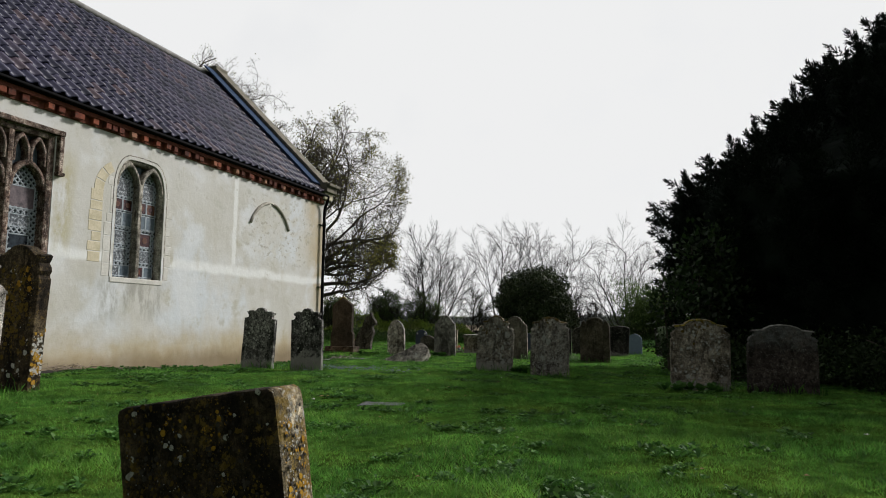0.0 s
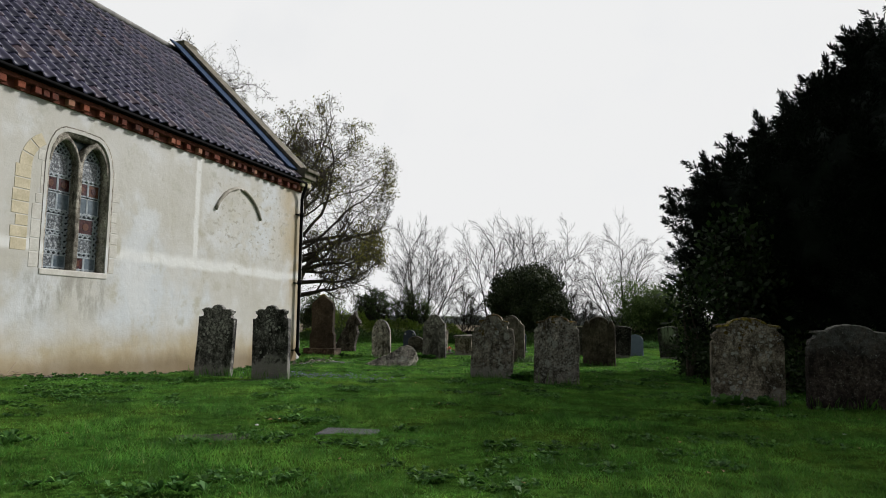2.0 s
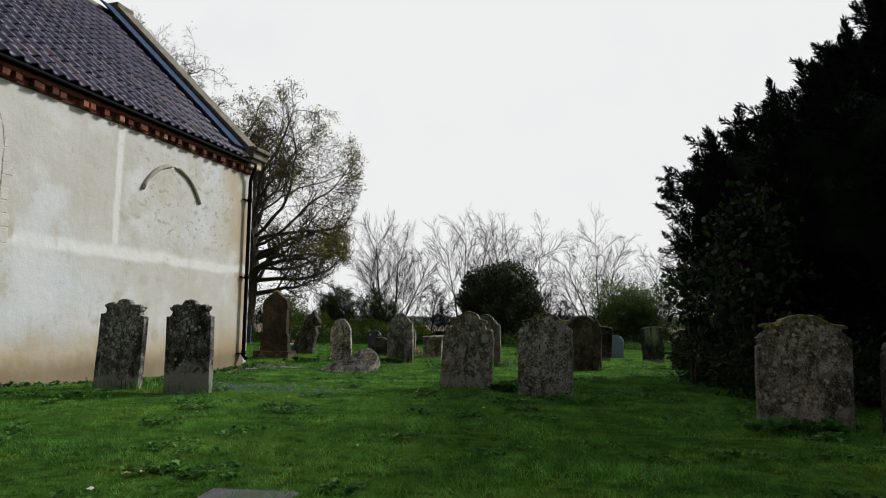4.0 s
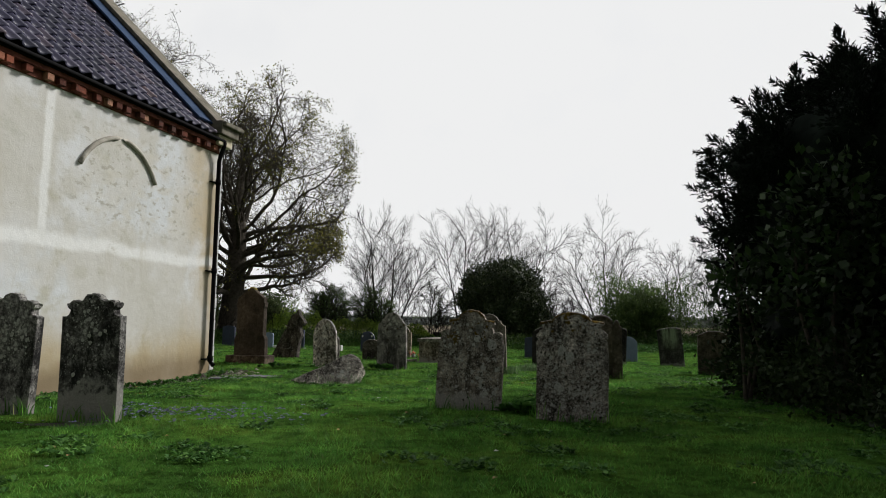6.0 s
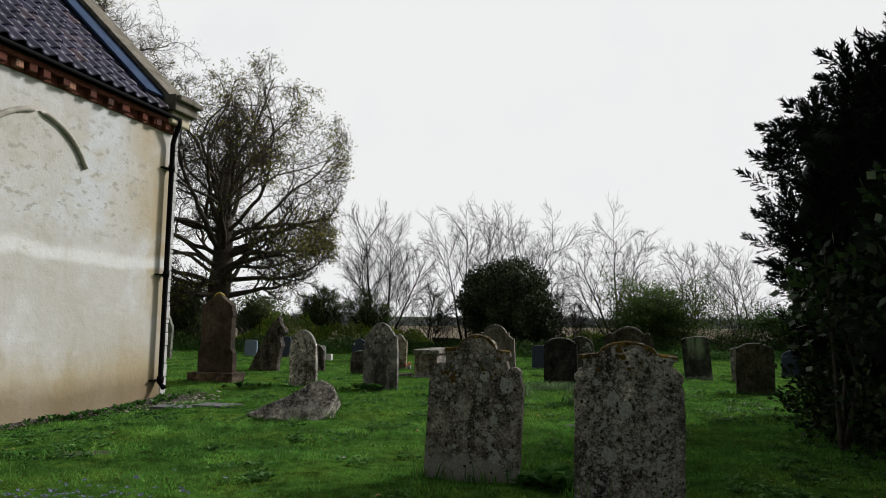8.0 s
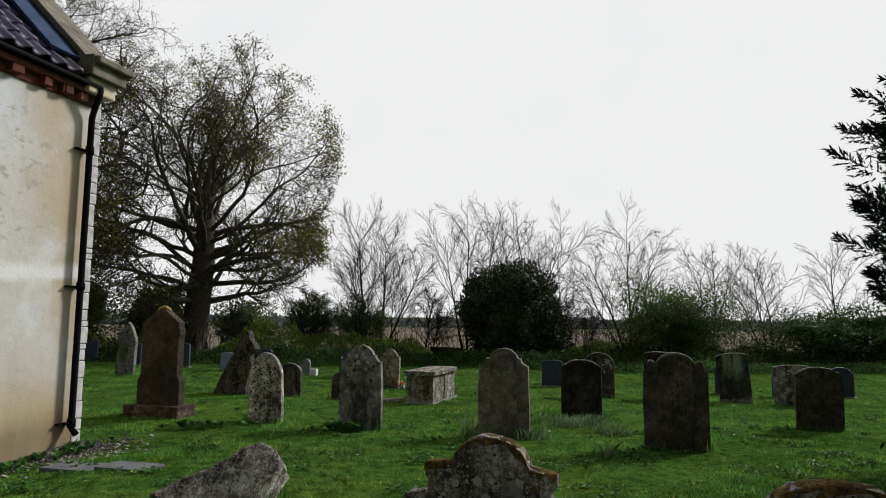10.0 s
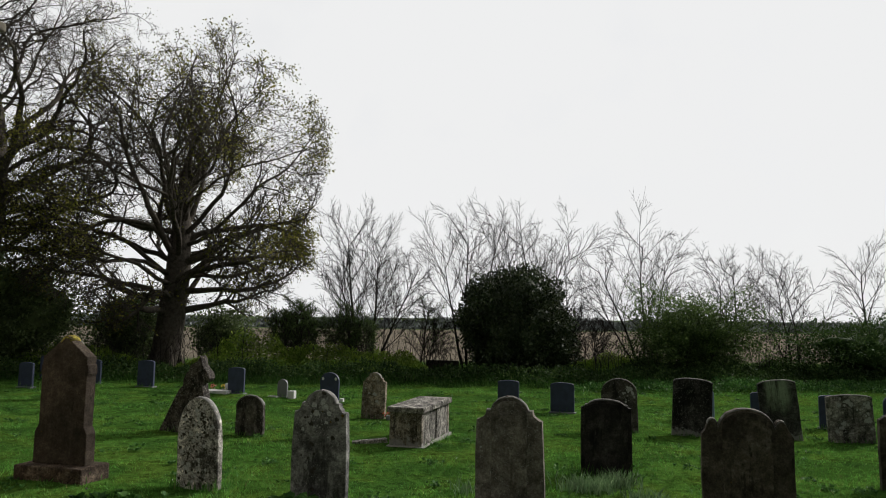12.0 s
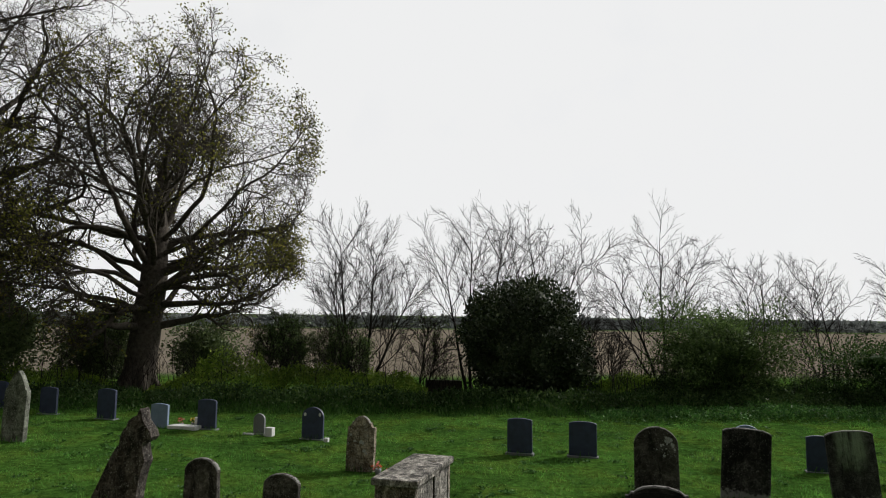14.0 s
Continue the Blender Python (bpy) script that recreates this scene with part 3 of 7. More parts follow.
def hummocks(x, y):
    """Trodden and mown unevenness: slow swells, tussocks and small lumps."""
    v = Vector((x, y, 0.3))
    tuss = noise.noise(v * 1.5) + 0.5 * noise.noise(v * 3.1)
    return 0.022 * noise.fractal(v * 0.55, 0.6, 2.0, 4) + 0.030 * tuss + 0.012 * abs(noise.noise(v * 4.4))


near_yard = (np.abs(GX) < 30) & (GY < 62)
lump = np.zeros(GX.shape)
lump[near_yard] = [hummocks(x, y) for x, y in zip(GX[near_yard], GY[near_yard])]
GZ = GZ + lump
far = np.clip((GY - 260) / 500, 0, 1)
GZ = GZ + far * far * 7.0
nx, ny = len(gx), len(gy)
idx = np.arange(nx * ny).reshape(ny, nx)
quads = np.stack([idx[:-1, :-1], idx[:-1, 1:], idx[1:, 1:], idx[1:, :-1]], axis=-1).reshape(-1, 4)
ground = raw("ground", np.stack([GX, GY, GZ], axis=-1), quads, M_TURF, smooth=True)
tagged(ground, "uneven green churchyard turf running out to a ploughed field", "ground", kind="structure")


def turf_top(x, y):
    """Height of the lumpy turf itself."""
    x, y = np.asarray(x, float), np.asarray(y, float)
    i = np.clip(np.searchsorted(gx, x) - 1, 0, nx - 2)
    j = np.clip(np.searchsorted(gy, y) - 1, 0, ny - 2)
    u, v = (x - gx[i]) / (gx[i + 1] - gx[i]), (y - gy[j]) / (gy[j + 1] - gy[j])
    return (GZ[j, i] * (1 - u) + GZ[j, i + 1] * u) * (1 - v) + (GZ[j + 1, i] * (1 - u) + GZ[j + 1, i + 1] * u) * v


# ---- church: its own axes, x east along the wall, y into the building, origin at the foot of the corner ----
AXIS = 20.5
CHURCH = Matrix.Translation((-2.81, 20.38, 0.0)) @ pose(0, 0, 0, 0, 0, 90 - AXIS)
church = empty("church", CHURCH, "small limewashed church with a black pantiled roof", "church", kind="structure")
LONG, SPAN, EAVE, RIDGE_Z, RIDGE_Y = -24.0, 7.8, 4.62, 8.60, 3.9

# windows in the long wall: (left, right, sill, spring, top)
WIN2 = (-8.12, -6.84, 1.74, 3.38, 4.02)
WIN1 = (-11.75, -9.50, 1.74, 3.3, 4.02)
DEPTH = 0.12


def two_centre(x0, x1, zs, zt, n=8):
    """Pointed arch from the right springing over the top to the left one."""
    half, h = (x1 - x0) / 2, zt - zs
    if h >= half:
        r = (half * half + h * h) / (2 * half)
        a = math.degrees(math.asin(min(1, h / r)))
        right = arc(x1 - r, zs, r, r, 0, a, n)
    else:
        # depressed: an arc of its own radius from springing to point
        r, chord = 1.25 * half, math.hypot(half, h)
        d = math.sqrt(r * r - chord * chord / 4)
        ux, uz = -h / chord, -half / chord
        cx, cz = x1 - half / 2 + ux * d, zs + h / 2 + uz * d
        a0, a1 = math.degrees(math.atan2(zs - cz, x1 - cx)), math.degrees(math.atan2(zt - cz, x1 - half - cx))
        right = arc(cx, cz, r, r, a0, a1, n)
    mid = (x0 + x1) / 2
    return right + [(2 * mid - px, pz) for px, pz in right[-2::-1]]


def flat_head(x0, x1, zs, zt, n=8):
    """Curved shoulders under a nearly level top, from the right springing to the left one."""
    mid, half, h = (x0 + x1) / 2, (x1 - x0) / 2, zt - zs
    curve = [(1.0, 0.0), (0.985, 0.24), (0.945, 0.45), (0.875, 0.64), (0.77, 0.81), (0.64, 0.92), (0.50, 0.975), (0.25, 0.99), (0.0, 1.0)]
    right = [(mid + u * half, zs + v * h) for u, v in curve]
    return right + [(2 * mid - px, pz) for px, pz in right[-2::-1]]


def wall_with_holes():
    """The long wall, cut into strips round its two openings."""
    bm = bmesh.new()
    x = LONG
    for x0, x1, zs, zsp, zt in (WIN1, WIN2):
        box(bm, x, x0, 0, 0.6, -0.4, EAVE)
        box(bm, x0, x1, 0, 0.6, -0.4, zs)
        if (x0, x1) == WIN2[:2]:
            arch = flat_head(x0, x1, zsp, zt)
            half = len(arch) // 2
            for pts, edge in ((arch[:half + 1], x1), (arch[half:], x0)):
                ring = pts + [(arch[half][0], EAVE), (edge, EAVE)] if edge == x1 else pts + [(edge, EAVE), (arch[half][0], EAVE)]
                f = [bm.verts.new((px, 0, pz)) for px, pz in ring]
                b = [bm.verts.new((px, 0.6, pz)) for px, pz in ring]
                bm.faces.new(f)
                bm.faces.new(b[::-1])
                for k in range(len(ring)):
                    bm.faces.new((f[k], f[(k + 1) % len(ring)], b[(k + 1) % len(ring)], b[k]))
        else:
            box(bm, x0, x1, 0, 0.6, zt, EAVE)
        x = x1
    box(bm, x, -0.16, 0, 0.6, -0.4, EAVE)
    bmesh.ops.remove_doubles(bm, verts=bm.verts[:], dist=0.0005)
    bmesh.ops.recalc_face_normals(bm, faces=bm.faces[:])
    return bm


part("wall_south", wall_with_holes(), M_RENDER, church, "cream limewashed render stained ochre along its foot")
bm = bmesh.new()
for y0, y1 in ((0.0, SPAN),):
    f = [bm.verts.new((-0.16, y, z)) for y, z in ((0.6, -0.4), (SPAN, -0.4), (SPAN, EAVE), (RIDGE_Y, RIDGE_Z + 0.15), (0.0, EAVE + 0.02), (0.6, EAVE))]
    b = [bm.verts.new((-0.55, v.co.y, v.co.z)) for v in f]
    bm.faces.new(f)
    bm.faces.new(b[::-1])
    for k in range(6):
        bm.faces.new((f[k], f[(k + 1) % 6], b[(k + 1) % 6], b[k]))
bmesh.ops.recalc_face_normals(bm, faces=bm.faces[:])
part("wall_east", bm, M_RENDER, church)
part("wall_north", block(LONG, -0.16, SPAN - 0.6, SPAN, -0.4, EAVE), M_RENDER, church)
part("wall_west", block(LONG, LONG + 0.6, 0.6, SPAN - 0.6, -0.4, EAVE + 3), M_RENDER, church)
# inside floor keeps the rooms dark
part("floor", block(LONG + 0.6, -0.6, 0.6, SPAN - 0.6, -0.3, -0.05), M_SLAB, church)

# roof boards under the tiles
S_ANG = math.atan2(RIDGE_Z - EAVE - 0.06, RIDGE_Y + 0.16)
SLOPE = math.hypot(RIDGE_Z - EAVE - 0.06, RIDGE_Y + 0.16)
ROOF = pose(0, -0.16, EAVE + 0.06, math.degrees(S_ANG), 0, 0)
roof = part("roof", block(LONG, -0.45, 0.0, SLOPE, -0.08, -0.03), M_SOIL, church, "steep roof of glazed black pantiles", ROOF)
bm = bmesh.new()
f = [bm.verts.new((x, y, z)) for x, y, z in ((LONG, RIDGE_Y, RIDGE_Z), (-0.45, RIDGE_Y, RIDGE_Z), (-0.45, SPAN + 0.2, EAVE), (LONG, SPAN + 0.2, EAVE))]
b = [bm.verts.new(v.co - Vector((0, 0, 0.12))) for v in f]
bm.faces.new(f)
bm.faces.new(b[::-1])
for k in range(4):
    bm.faces.new((f[k], f[(k + 1) % 4], b[(k + 1) % 4], b[k]))
bmesh.ops.recalc_face_normals(bm, faces=bm.faces[:])
part("roof_slope", bm, M_TILE_FAR, church)
part("ridge", tube_bm([(LONG + 0.5 * k, RIDGE_Y, RIDGE_Z + 0.03) for k in range(48)], 0.085, 10), M_RIDGE, church, "pale grey ridge capping")

# gutter and brick cornice
part("gutter", tube_bm([(LONG, -0.205, EAVE + 0.018), (-0.24, -0.205, EAVE + 0.003)], 0.027, 10), M_IRON, church, "black iron gutter")
part("fascia", block(LONG, -0.45, -0.165, 0.0, EAVE - 0.03, EAVE + 0.03), M_IRON, church)
part("oversailing_course", block(LONG, -0.17, -0.125, 0.0, EAVE - 0.105, EAVE - 0.032, 0.004), M_BRICK_DARK, church, "dark red oversailing brick course")
part("bed_course", block(LONG, -0.17, -0.03, 0.0, EAVE - 0.235, EAVE - 0.107, 0.004), M_BRICK_DARK, church)

# gable coping, kneeler, lead flashing
cope_tilt = math.degrees(math.atan2(RIDGE_Z + 0.42 - (EAVE + 0.42), RIDGE_Y + 0.12))
cope_long = math.hypot(RIDGE_Z - EAVE, RIDGE_Y + 0.12)
COPE = pose(0, -0.12, EAVE + 0.34, cope_tilt, 0, 0)
part("parapet", block(-0.48, -0.04, 0.0, cope_long, -0.40, -0.02), M_COPING, church, "", COPE)
n_c = 8
for k in range(n_c):
    d = cope_long / n_c
    part("coping_stone", block(-0.52, 0.03, k * d + 0.004, (k + 1) * d - 0.004, -0.02, 0.06, 0.015, 2), M_COPING, church, "lichened coping stone" if k == 0 else "", COPE)
part("flashing", block(-0.98, -0.47, 0.02, cope_long - 0.1, -0.075, -0.035), M_LEAD, church, "blue-grey lead flashing", COPE)
part("apex_stone", block(-0.54, 0.06, RIDGE_Y - 0.16, RIDGE_Y + 0.16, RIDGE_Z + 0.14, RIDGE_Z + 0.38, 0.03, 2), M_COPING, church)
kneeler = part("kneeler", block(-0.52, 0.10, -0.30, 0.10, EAVE + 0.10, EAVE + 0.38, 0.02, 2), M_COPING, church, "moulded kneeler stone at the foot of the gable")
part("moulding", block(-0.50, 0.16, -0.38, 0.10, EAVE + 0.26, EAVE + 0.36, 0.03, 3), M_COPING, kneeler)
part("corbel", block(-0.46, 0.03, -0.20, 0.05, EAVE - 0.10, EAVE + 0.11, 0.03, 2), M_LIME_WARM, church)

# rain pipe with its brackets
pipe = part("rain_pipe", tube_bm([(-0.26, -0.205, EAVE - 0.02), (-0.26, -0.19, EAVE - 0.12), (-0.26, -0.12, EAVE - 0.3), (-0.26, -0.09, EAVE - 0.42), (-0.26, -0.09, 0.14), (-0.26, -0.17, 0.06)], 0.042, 12), M_IRON, church, "black cast iron rain pipe")
for z in (0.15, 1.9, 3.72):
    part("pipe_collar", tube_bm([(-0.26, -0.09, z), (-0.26, -0.09, z + 0.10)], 0.055, 12), M_IRON, pipe)
    part("pipe_bracket", block(-0.44, -0.22, -0.07, 0.0, z + 0.03, z + 0.055, 0.004), M_IRON, pipe)

# blind arch hood on the wall
hood = two_centre(-3.84, -2.08, 3.36, 3.97, 10)
bm = tube_bm([(x, -0.015, z) for x, z in hood], 0.042, 6)
part("hood_mould", bm, M_LIMESTONE, church, "weathered stone hood of a blocked arch")

# ---- window with two pointed lights ----
def ornament_glass():
    """Pale painted glass in many small irregular leaded pieces."""
    m = Mat("pale_leaded_glass", 0.3, spec=0.5)
    m.ramp(m.noise(22, 4, 0.7), [(0.38, (0.025, 0.032, 0.040)), (0.5, (0.13, 0.15, 0.17)), (0.62, (0.42, 0.45, 0.47))])
    m.over(m.span(m.cells(20, "DISTANCE_TO_EDGE"), 0.09, 0.04), (0.02, 0.024, 0.028), 0.8)
    return m.done(m.noise(30, 3), 0.003)


M_GLASS_PALE = ornament_glass()
M_GLASS_PINK = simple("faded_rose_glass", (0.035, 0.028, 0.034), (0.15, 0.115, 0.125), 12, 0.3, 0, 0.003, 0.5)
M_GLASS_DARK = simple("dark_leaded_glass", (0.010, 0.013, 0.018), (0.035, 0.045, 0.055), 14, 0.15, 0, 0.003, 0.6)
M_GLASS_RED = simple("red_glass", (0.018, 0.004, 0.005), (0.06, 0.010, 0.010), 40, 0.2, 0, 0.002, 0.6)
M_GLASS_AMBER = simple("amber_glass", (0.05, 0.016, 0.008), (0.12, 0.045, 0.022), 40, 0.2, 0, 0.002, 0.6)
M_GLASS_BLUE = simple("blue_glass", (0.05, 0.075, 0.095), (0.14, 0.18, 0.215), 12, 0.2, 0, 0.002, 0.6)
M_CAME = simple("lead_came", (0.22, 0.26, 0.29), (0.36, 0.40, 0.43), 30, 0.6, 0.0, 0.001)


def bars(name, segs, r, material, parent, y):
    """Thin flat bars between pairs of points in the wall's plane, as one mesh."""
    vs, fs = [], []
    for (x0, z0), (x1, z1) in segs:
        d = Vector((x1 - x0, z1 - z0))
        if d.length < 1e-5:
            continue
        d.normalize()
        p = Vector((-d.y, d.x)) * r
        k = len(vs)
        for yy in (y - r, y + r):
            for sx, sz in ((x0, z0), (x1, z1)):
                for s in (-1, 1):
                    vs.append((sx + s * p.x, yy, sz + s * p.y))
        for q in ((0, 1, 3, 2), (4, 6, 7, 5), (0, 2, 6, 4), (1, 5, 7, 3)):
            fs.append([k + j for j in q])
    return raw(name, vs, fs, material, parent)


def in_light(x, z, x0, x1, zs, zt):
    if z <= zs:
        return x0 < x < x1
    h, half = zt - zs, (x1 - x0) / 2
    r = (half * half + h * h) / (2 * half)
    return abs(x - (x0 + x1) / 2) + (r - half) < math.sqrt(max(0, r * r - (z - zs) ** 2))


def lattice(x0, x1, sill, zs, zt, skip, step=0.085):
    """Diamond leading inside one light, left out where a picture panel sits."""
    segs = []
    q = step / 2
    k0, k1 = int((x0 - zt) / step) - 2, int((x1 + zt) / step) + 2
    for s in (1, -1):
        for k in range(k0 if s == 1 else -2, (k1 if s == 1 else int((x1 + zt - x0 - sill) / step) + 60)):
            c = k * step if s == 1 else x0 + sill + (k - 25) * step
            run = None
            z = sill
            while z < zt + q:
                x = c + s * (z - sill) if s == 1 else c - z
                ok = in_light(x, z, x0, x1, zs, zt) and not any(a < x < b and c0 < z < d0 for a, b, c0, d0 in skip)
                if ok and run is None:
                    run = (x, z)
                if (not ok or z + q / 2 >= zt + q) and run is not None:
                    segs.append((run, (x, z)))
                    run = None
                z += q / 2
    return segs


def glazed_light(win, x0, x1, sill, zs, zt, panels):
    y = DEPTH + 0.04
    outline = [(x1, sill)] + two_centre(x0, x1, zs, zt, 8) + [(x0, sill)]
    part("pane", plate(outline[::-1], 0.012, y0=y + 0.012), M_GLASS_DARK, win, "leaded diamond glazing")
    skip = []
    for a, b, c, d, mats in panels:
        skip.append((a, b, c, d))
        part("pane", block(a, b, y - 0.006, y + 0.008, c, d), mats, win)
        if mats in (M_GLASS_RED, M_GLASS_AMBER):
            q = min(b - a, d - c) * 0.25
            part("roundel", plate(arc((a + b) / 2, (c + d) / 2, q, q, 0, 360, 10)[:-1], 0.006, y0=y - 0.012), M_GLASS_AMBER if mats is M_GLASS_RED else M_GLASS_RED, win)
        bars("came", [((a, c), (b, c)), ((b, c), (b, d)), ((b, d), (a, d)), ((a, d), (a, c))], 0.010, M_CAME, win, y)
    bars("leading", lattice(x0, x1, sill, zs, zt, skip, 0.10), 0.011, M_CAME, win, y)


win2 = part("window_2", block(-8.17, -6.80, -0.014, 0.24, 1.64, 1.735, 0.012, 2), M_LIMEWASHED_STONE, church, "two-light pointed window with leaded stained glass")
x0, x1, sill, zs, zt = WIN2
outer = [(x1 + 0.07, sill)] + flat_head(x0 - 0.07, x1 + 0.07, zs, zt + 0.08) + [(x0 - 0.07, sill)]
inner = [(x1 - 0.06, sill)] + flat_head(x0 + 0.06, x1 - 0.06, zs, zt - 0.07) + [(x0 + 0.06, sill)]


def band(name, outer, inner, y0, y1, material, parent, label="", bevel_in=0.0):
    """A band between two like-counted outlines, from y0 to y1; the inner edge may be splayed back."""
    n = len(outer)
    vs, fs = [], []
    for pts, y in ((outer, y0), (inner, y0), (inner, y1), (outer, y1)):
        vs += [(p[0], y + (bevel_in if pts is inner and y == y0 else 0), p[1]) for p in pts]
    for k in range(n - 1):
        for r in range(4):
            a, b = r * n + k, ((r + 1) % 4) * n + k
            fs.append((a, a + 1, b + 1, b))
    ob = raw(name, vs, fs, material, parent)
    if label:
        ob["label"] = label
    return ob


band("window_frame", outer, inner, -0.006, DEPTH + 0.06, M_WINDOW_STONE, win2, "pale stone surround", 0.05)
mid = (x0 + x1) / 2
part("pane", plate(([(x1 - 0.02, sill)] + flat_head(x0 + 0.02, x1 - 0.02, zs, zt - 0.03) + [(x0 + 0.02, sill)])[::-1], 0.012, y0=DEPTH + 0.058), M_GLASS_BLUE, win2)
lights = [(x0 + 0.065, mid - 0.05), (mid + 0.05, x1 - 0.065)]
part("mullion", block(mid - 0.05, mid + 0.05, 0.01, DEPTH + 0.06, sill, zs + 0.2, 0.025, 2), M_WINDOW_STONE, win2, "stone mullion")
for k, (a, b) in enumerate(lights):
    o2 = two_centre(a - 0.045, b + 0.045, zs + 0.10, zt - 0.05, 8)
    i2 = two_centre(a + 0.005, b - 0.005, zs + 0.10, zt - 0.14, 8)
    band("tracery", o2, i2, 0.02, DEPTH + 0.06, M_WINDOW_STONE, win2)
    w = (b - a)
    pans = []
    for c, (m1, m2) in ((3.05, (M_GLASS_RED, M_GLASS_RED if k == 0 else M_GLASS_AMBER)),):
        pans += [(a + 0.02, a + w / 2 - 0.01, c - 0.02, c + 0.2, m1), (a + w / 2 + 0.01, b - 0.02, c - 0.02, c + 0.2, m2)]
    pans += [(a + 0.02, a + w / 2 - 0.01, 2.72, 2.99, M_GLASS_BLUE if k else M_GLASS_PALE), (a + w / 2 + 0.01, b - 0.02, 2.72, 2.99, M_GLASS_BLUE)]
    pans += [(a + 0.1, b - 0.1, 2.38, 2.64, M_GLASS_RED if k else M_GLASS_PALE)]
    pans += [(a + 0.1, b - 0.1, 2.06, 2.30, M_GLASS_PALE)]
    pans += [(a + 0.02, a + w / 2 - 0.01, 1.78, 1.98, M_GLASS_RED if k else M_GLASS_PALE), (a + w / 2 + 0.01, b - 0.02, 1.78, 1.98, M_GLASS_BLUE)]
    pans += [(a + 0.08, b - 0.08, 3.30, 3.64, M_GLASS_PALE)]
    glazed_light(win2, a, b, sill, zs + 0.10, zt - 0.13, pans)
# jamb stones showing through the render, long and short
rj = random.Random(5)
for sx, edge in ((-1, x0 - 0.07), (1, x1 + 0.07)):
    z = sill
    while z < zs + 0.15:
        h = rj.uniform(0.16, 0.30)
        w = rj.choice((0.06, 0.13, 0.18))
        a, b = (edge - w, edge) if sx < 0 else (edge, edge + w)
        part("jamb_stone", block(a, b, -0.004, 0.02, z, z + h - 0.012, 0.006), M_LIMEWASHED_STONE, win2)
        z += h

# ---- square-headed window of brown stone ----
x0, x1, sill, zs, zt = WIN1
win1 = part("window_1", block(x0 - 0.06, x1 + 0.06, -0.03, 0.24, sill - 0.14, sill - 0.005, 0.012, 2), M_BROWN_STONE, church, "square-headed window of worn brown stone with leaded glass")
part("label_mould", block(x0 - 0.12, x1 + 0.13, -0.09, 0.02, zt + 0.0, zt + 0.09, 0.02, 2), M_BROWN_STONE, win1, "worn stone label mould")
for x in (x0 - 0.08, x1 + 0.07):
    part("label_drop", block(x - 0.045, x + 0.045, -0.085, 0.02, zt - 0.62, zt - 0.002, 0.02, 2), M_BROWN_STONE, win1)
    part("label_stop", block(x - 0.06, x + 0.075, -0.10, 0.02, zt - 0.68, zt - 0.62, 0.015, 2), M_BROWN_STONE, win1)
part("window_frame", block(x1 - 0.13, x1, 0.0, DEPTH + 0.06, sill, zt, 0.03, 2), M_BROWN_STONE, win1)
part("window_frame", block(x0, x0 + 0.13, 0.0, DEPTH + 0.06, sill, zt, 0.03, 2), M_BROWN_STONE, win1)
part("window_frame", block(x0 + 0.13, x1 - 0.13, 0.0, DEPTH + 0.06, zt - 0.09, zt, 0.02, 2), M_BROWN_STONE, win1)
w3 = (x1 - x0 - 0.26) / 3
for k in range(3):
    a = x0 + 0.13 + k * w3 + (0.05 if k else 0)
    b = x0 + 0.13 + (k + 1) * w3 - (0.05 if k < 2 else 0)
    if k:
        part("mullion", block(a - 0.10, a, 0.0, DEPTH + 0.06, sill, zt - 0.09, 0.025, 2), M_BROWN_STONE, win1)
    o2 = two_centre(a - 0.03, b + 0.03, 3.05, 3.52, 8)
    i2 = two_centre(a + 0.035, b - 0.035, 3.05, 3.44, 8)
    band("tracery", o2, i2, 0.02, DEPTH + 0.06, M_BROWN_STONE, win1)
    c = (a + b) / 2
    for p, q in ((a, c), (c, b)):
        o3 = [(q, 3.45)] + two_centre(p, q, 3.62, 3.93, 6) + [(p, 3.45)]
        i3 = [(q - 0.05, 3.45)] + two_centre(p + 0.05, q - 0.05, 3.62, 3.86, 6) + [(p + 0.05, 3.45)]
        band("tracery", o3, i3, 0.02, DEPTH + 0.06, M_BROWN_STONE, win1)
    part("pane", plate([(a, 3.40), (b, 3.40), (b, 3.94), (a, 3.94)], 0.012, y0=DEPTH + 0.05), M_GLASS_BLUE, win1)
    pans = [(a + 0.12, b - 0.12, 2.05, 2.30, M_GLASS_DARK), (a + 0.12, b - 0.12, 2.42, 2.62, M_GLASS_PALE), (a + 0.06, b - 0.06, 2.72, 3.08, M_GLASS_PINK)]
    glazed_light(win1, a, b, sill, 3.05, 3.44, pans)
# blocked-up old window: warm stones of half an arch in the render
z, rj = 1.98, random.Random(8)
while z < 3.3:
    h = rj.uniform(0.17, 0.27)
    part("jamb_stone", block(-8.62 - rj.choice((0.02, 0.08, 0.1)), -8.42, -0.005, 0.02, z, z + h - 0.012, 0.006), M_LIME_WARM, church, "warm stone of a blocked opening" if z < 2 else "")
    z += h
for k in range(4):
    a0, a1 = 182 - k * 22, 182 - (k + 1) * 22 + 2
    o = [(-7.98 + 0.66 * math.cos(radians(a)), 3.3 + 0.62 * math.sin(radians(a))) for a in (a0, (a0 + a1) / 2, a1)]
    i = [(-7.98 + 0.44 * math.cos(radians(a)), 3.3 + 0.44 * math.sin(radians(a))) for a in (a1, (a0 + a1) / 2, a0)]
    if k < 3:
        part("arch_stone", plate(o + i, 0.02, 0.004, 1, y0=-0.006), M_LIME_WARM, church)

# whitewashed bricks of the corner
rj = random.Random(12)
z = -0.3
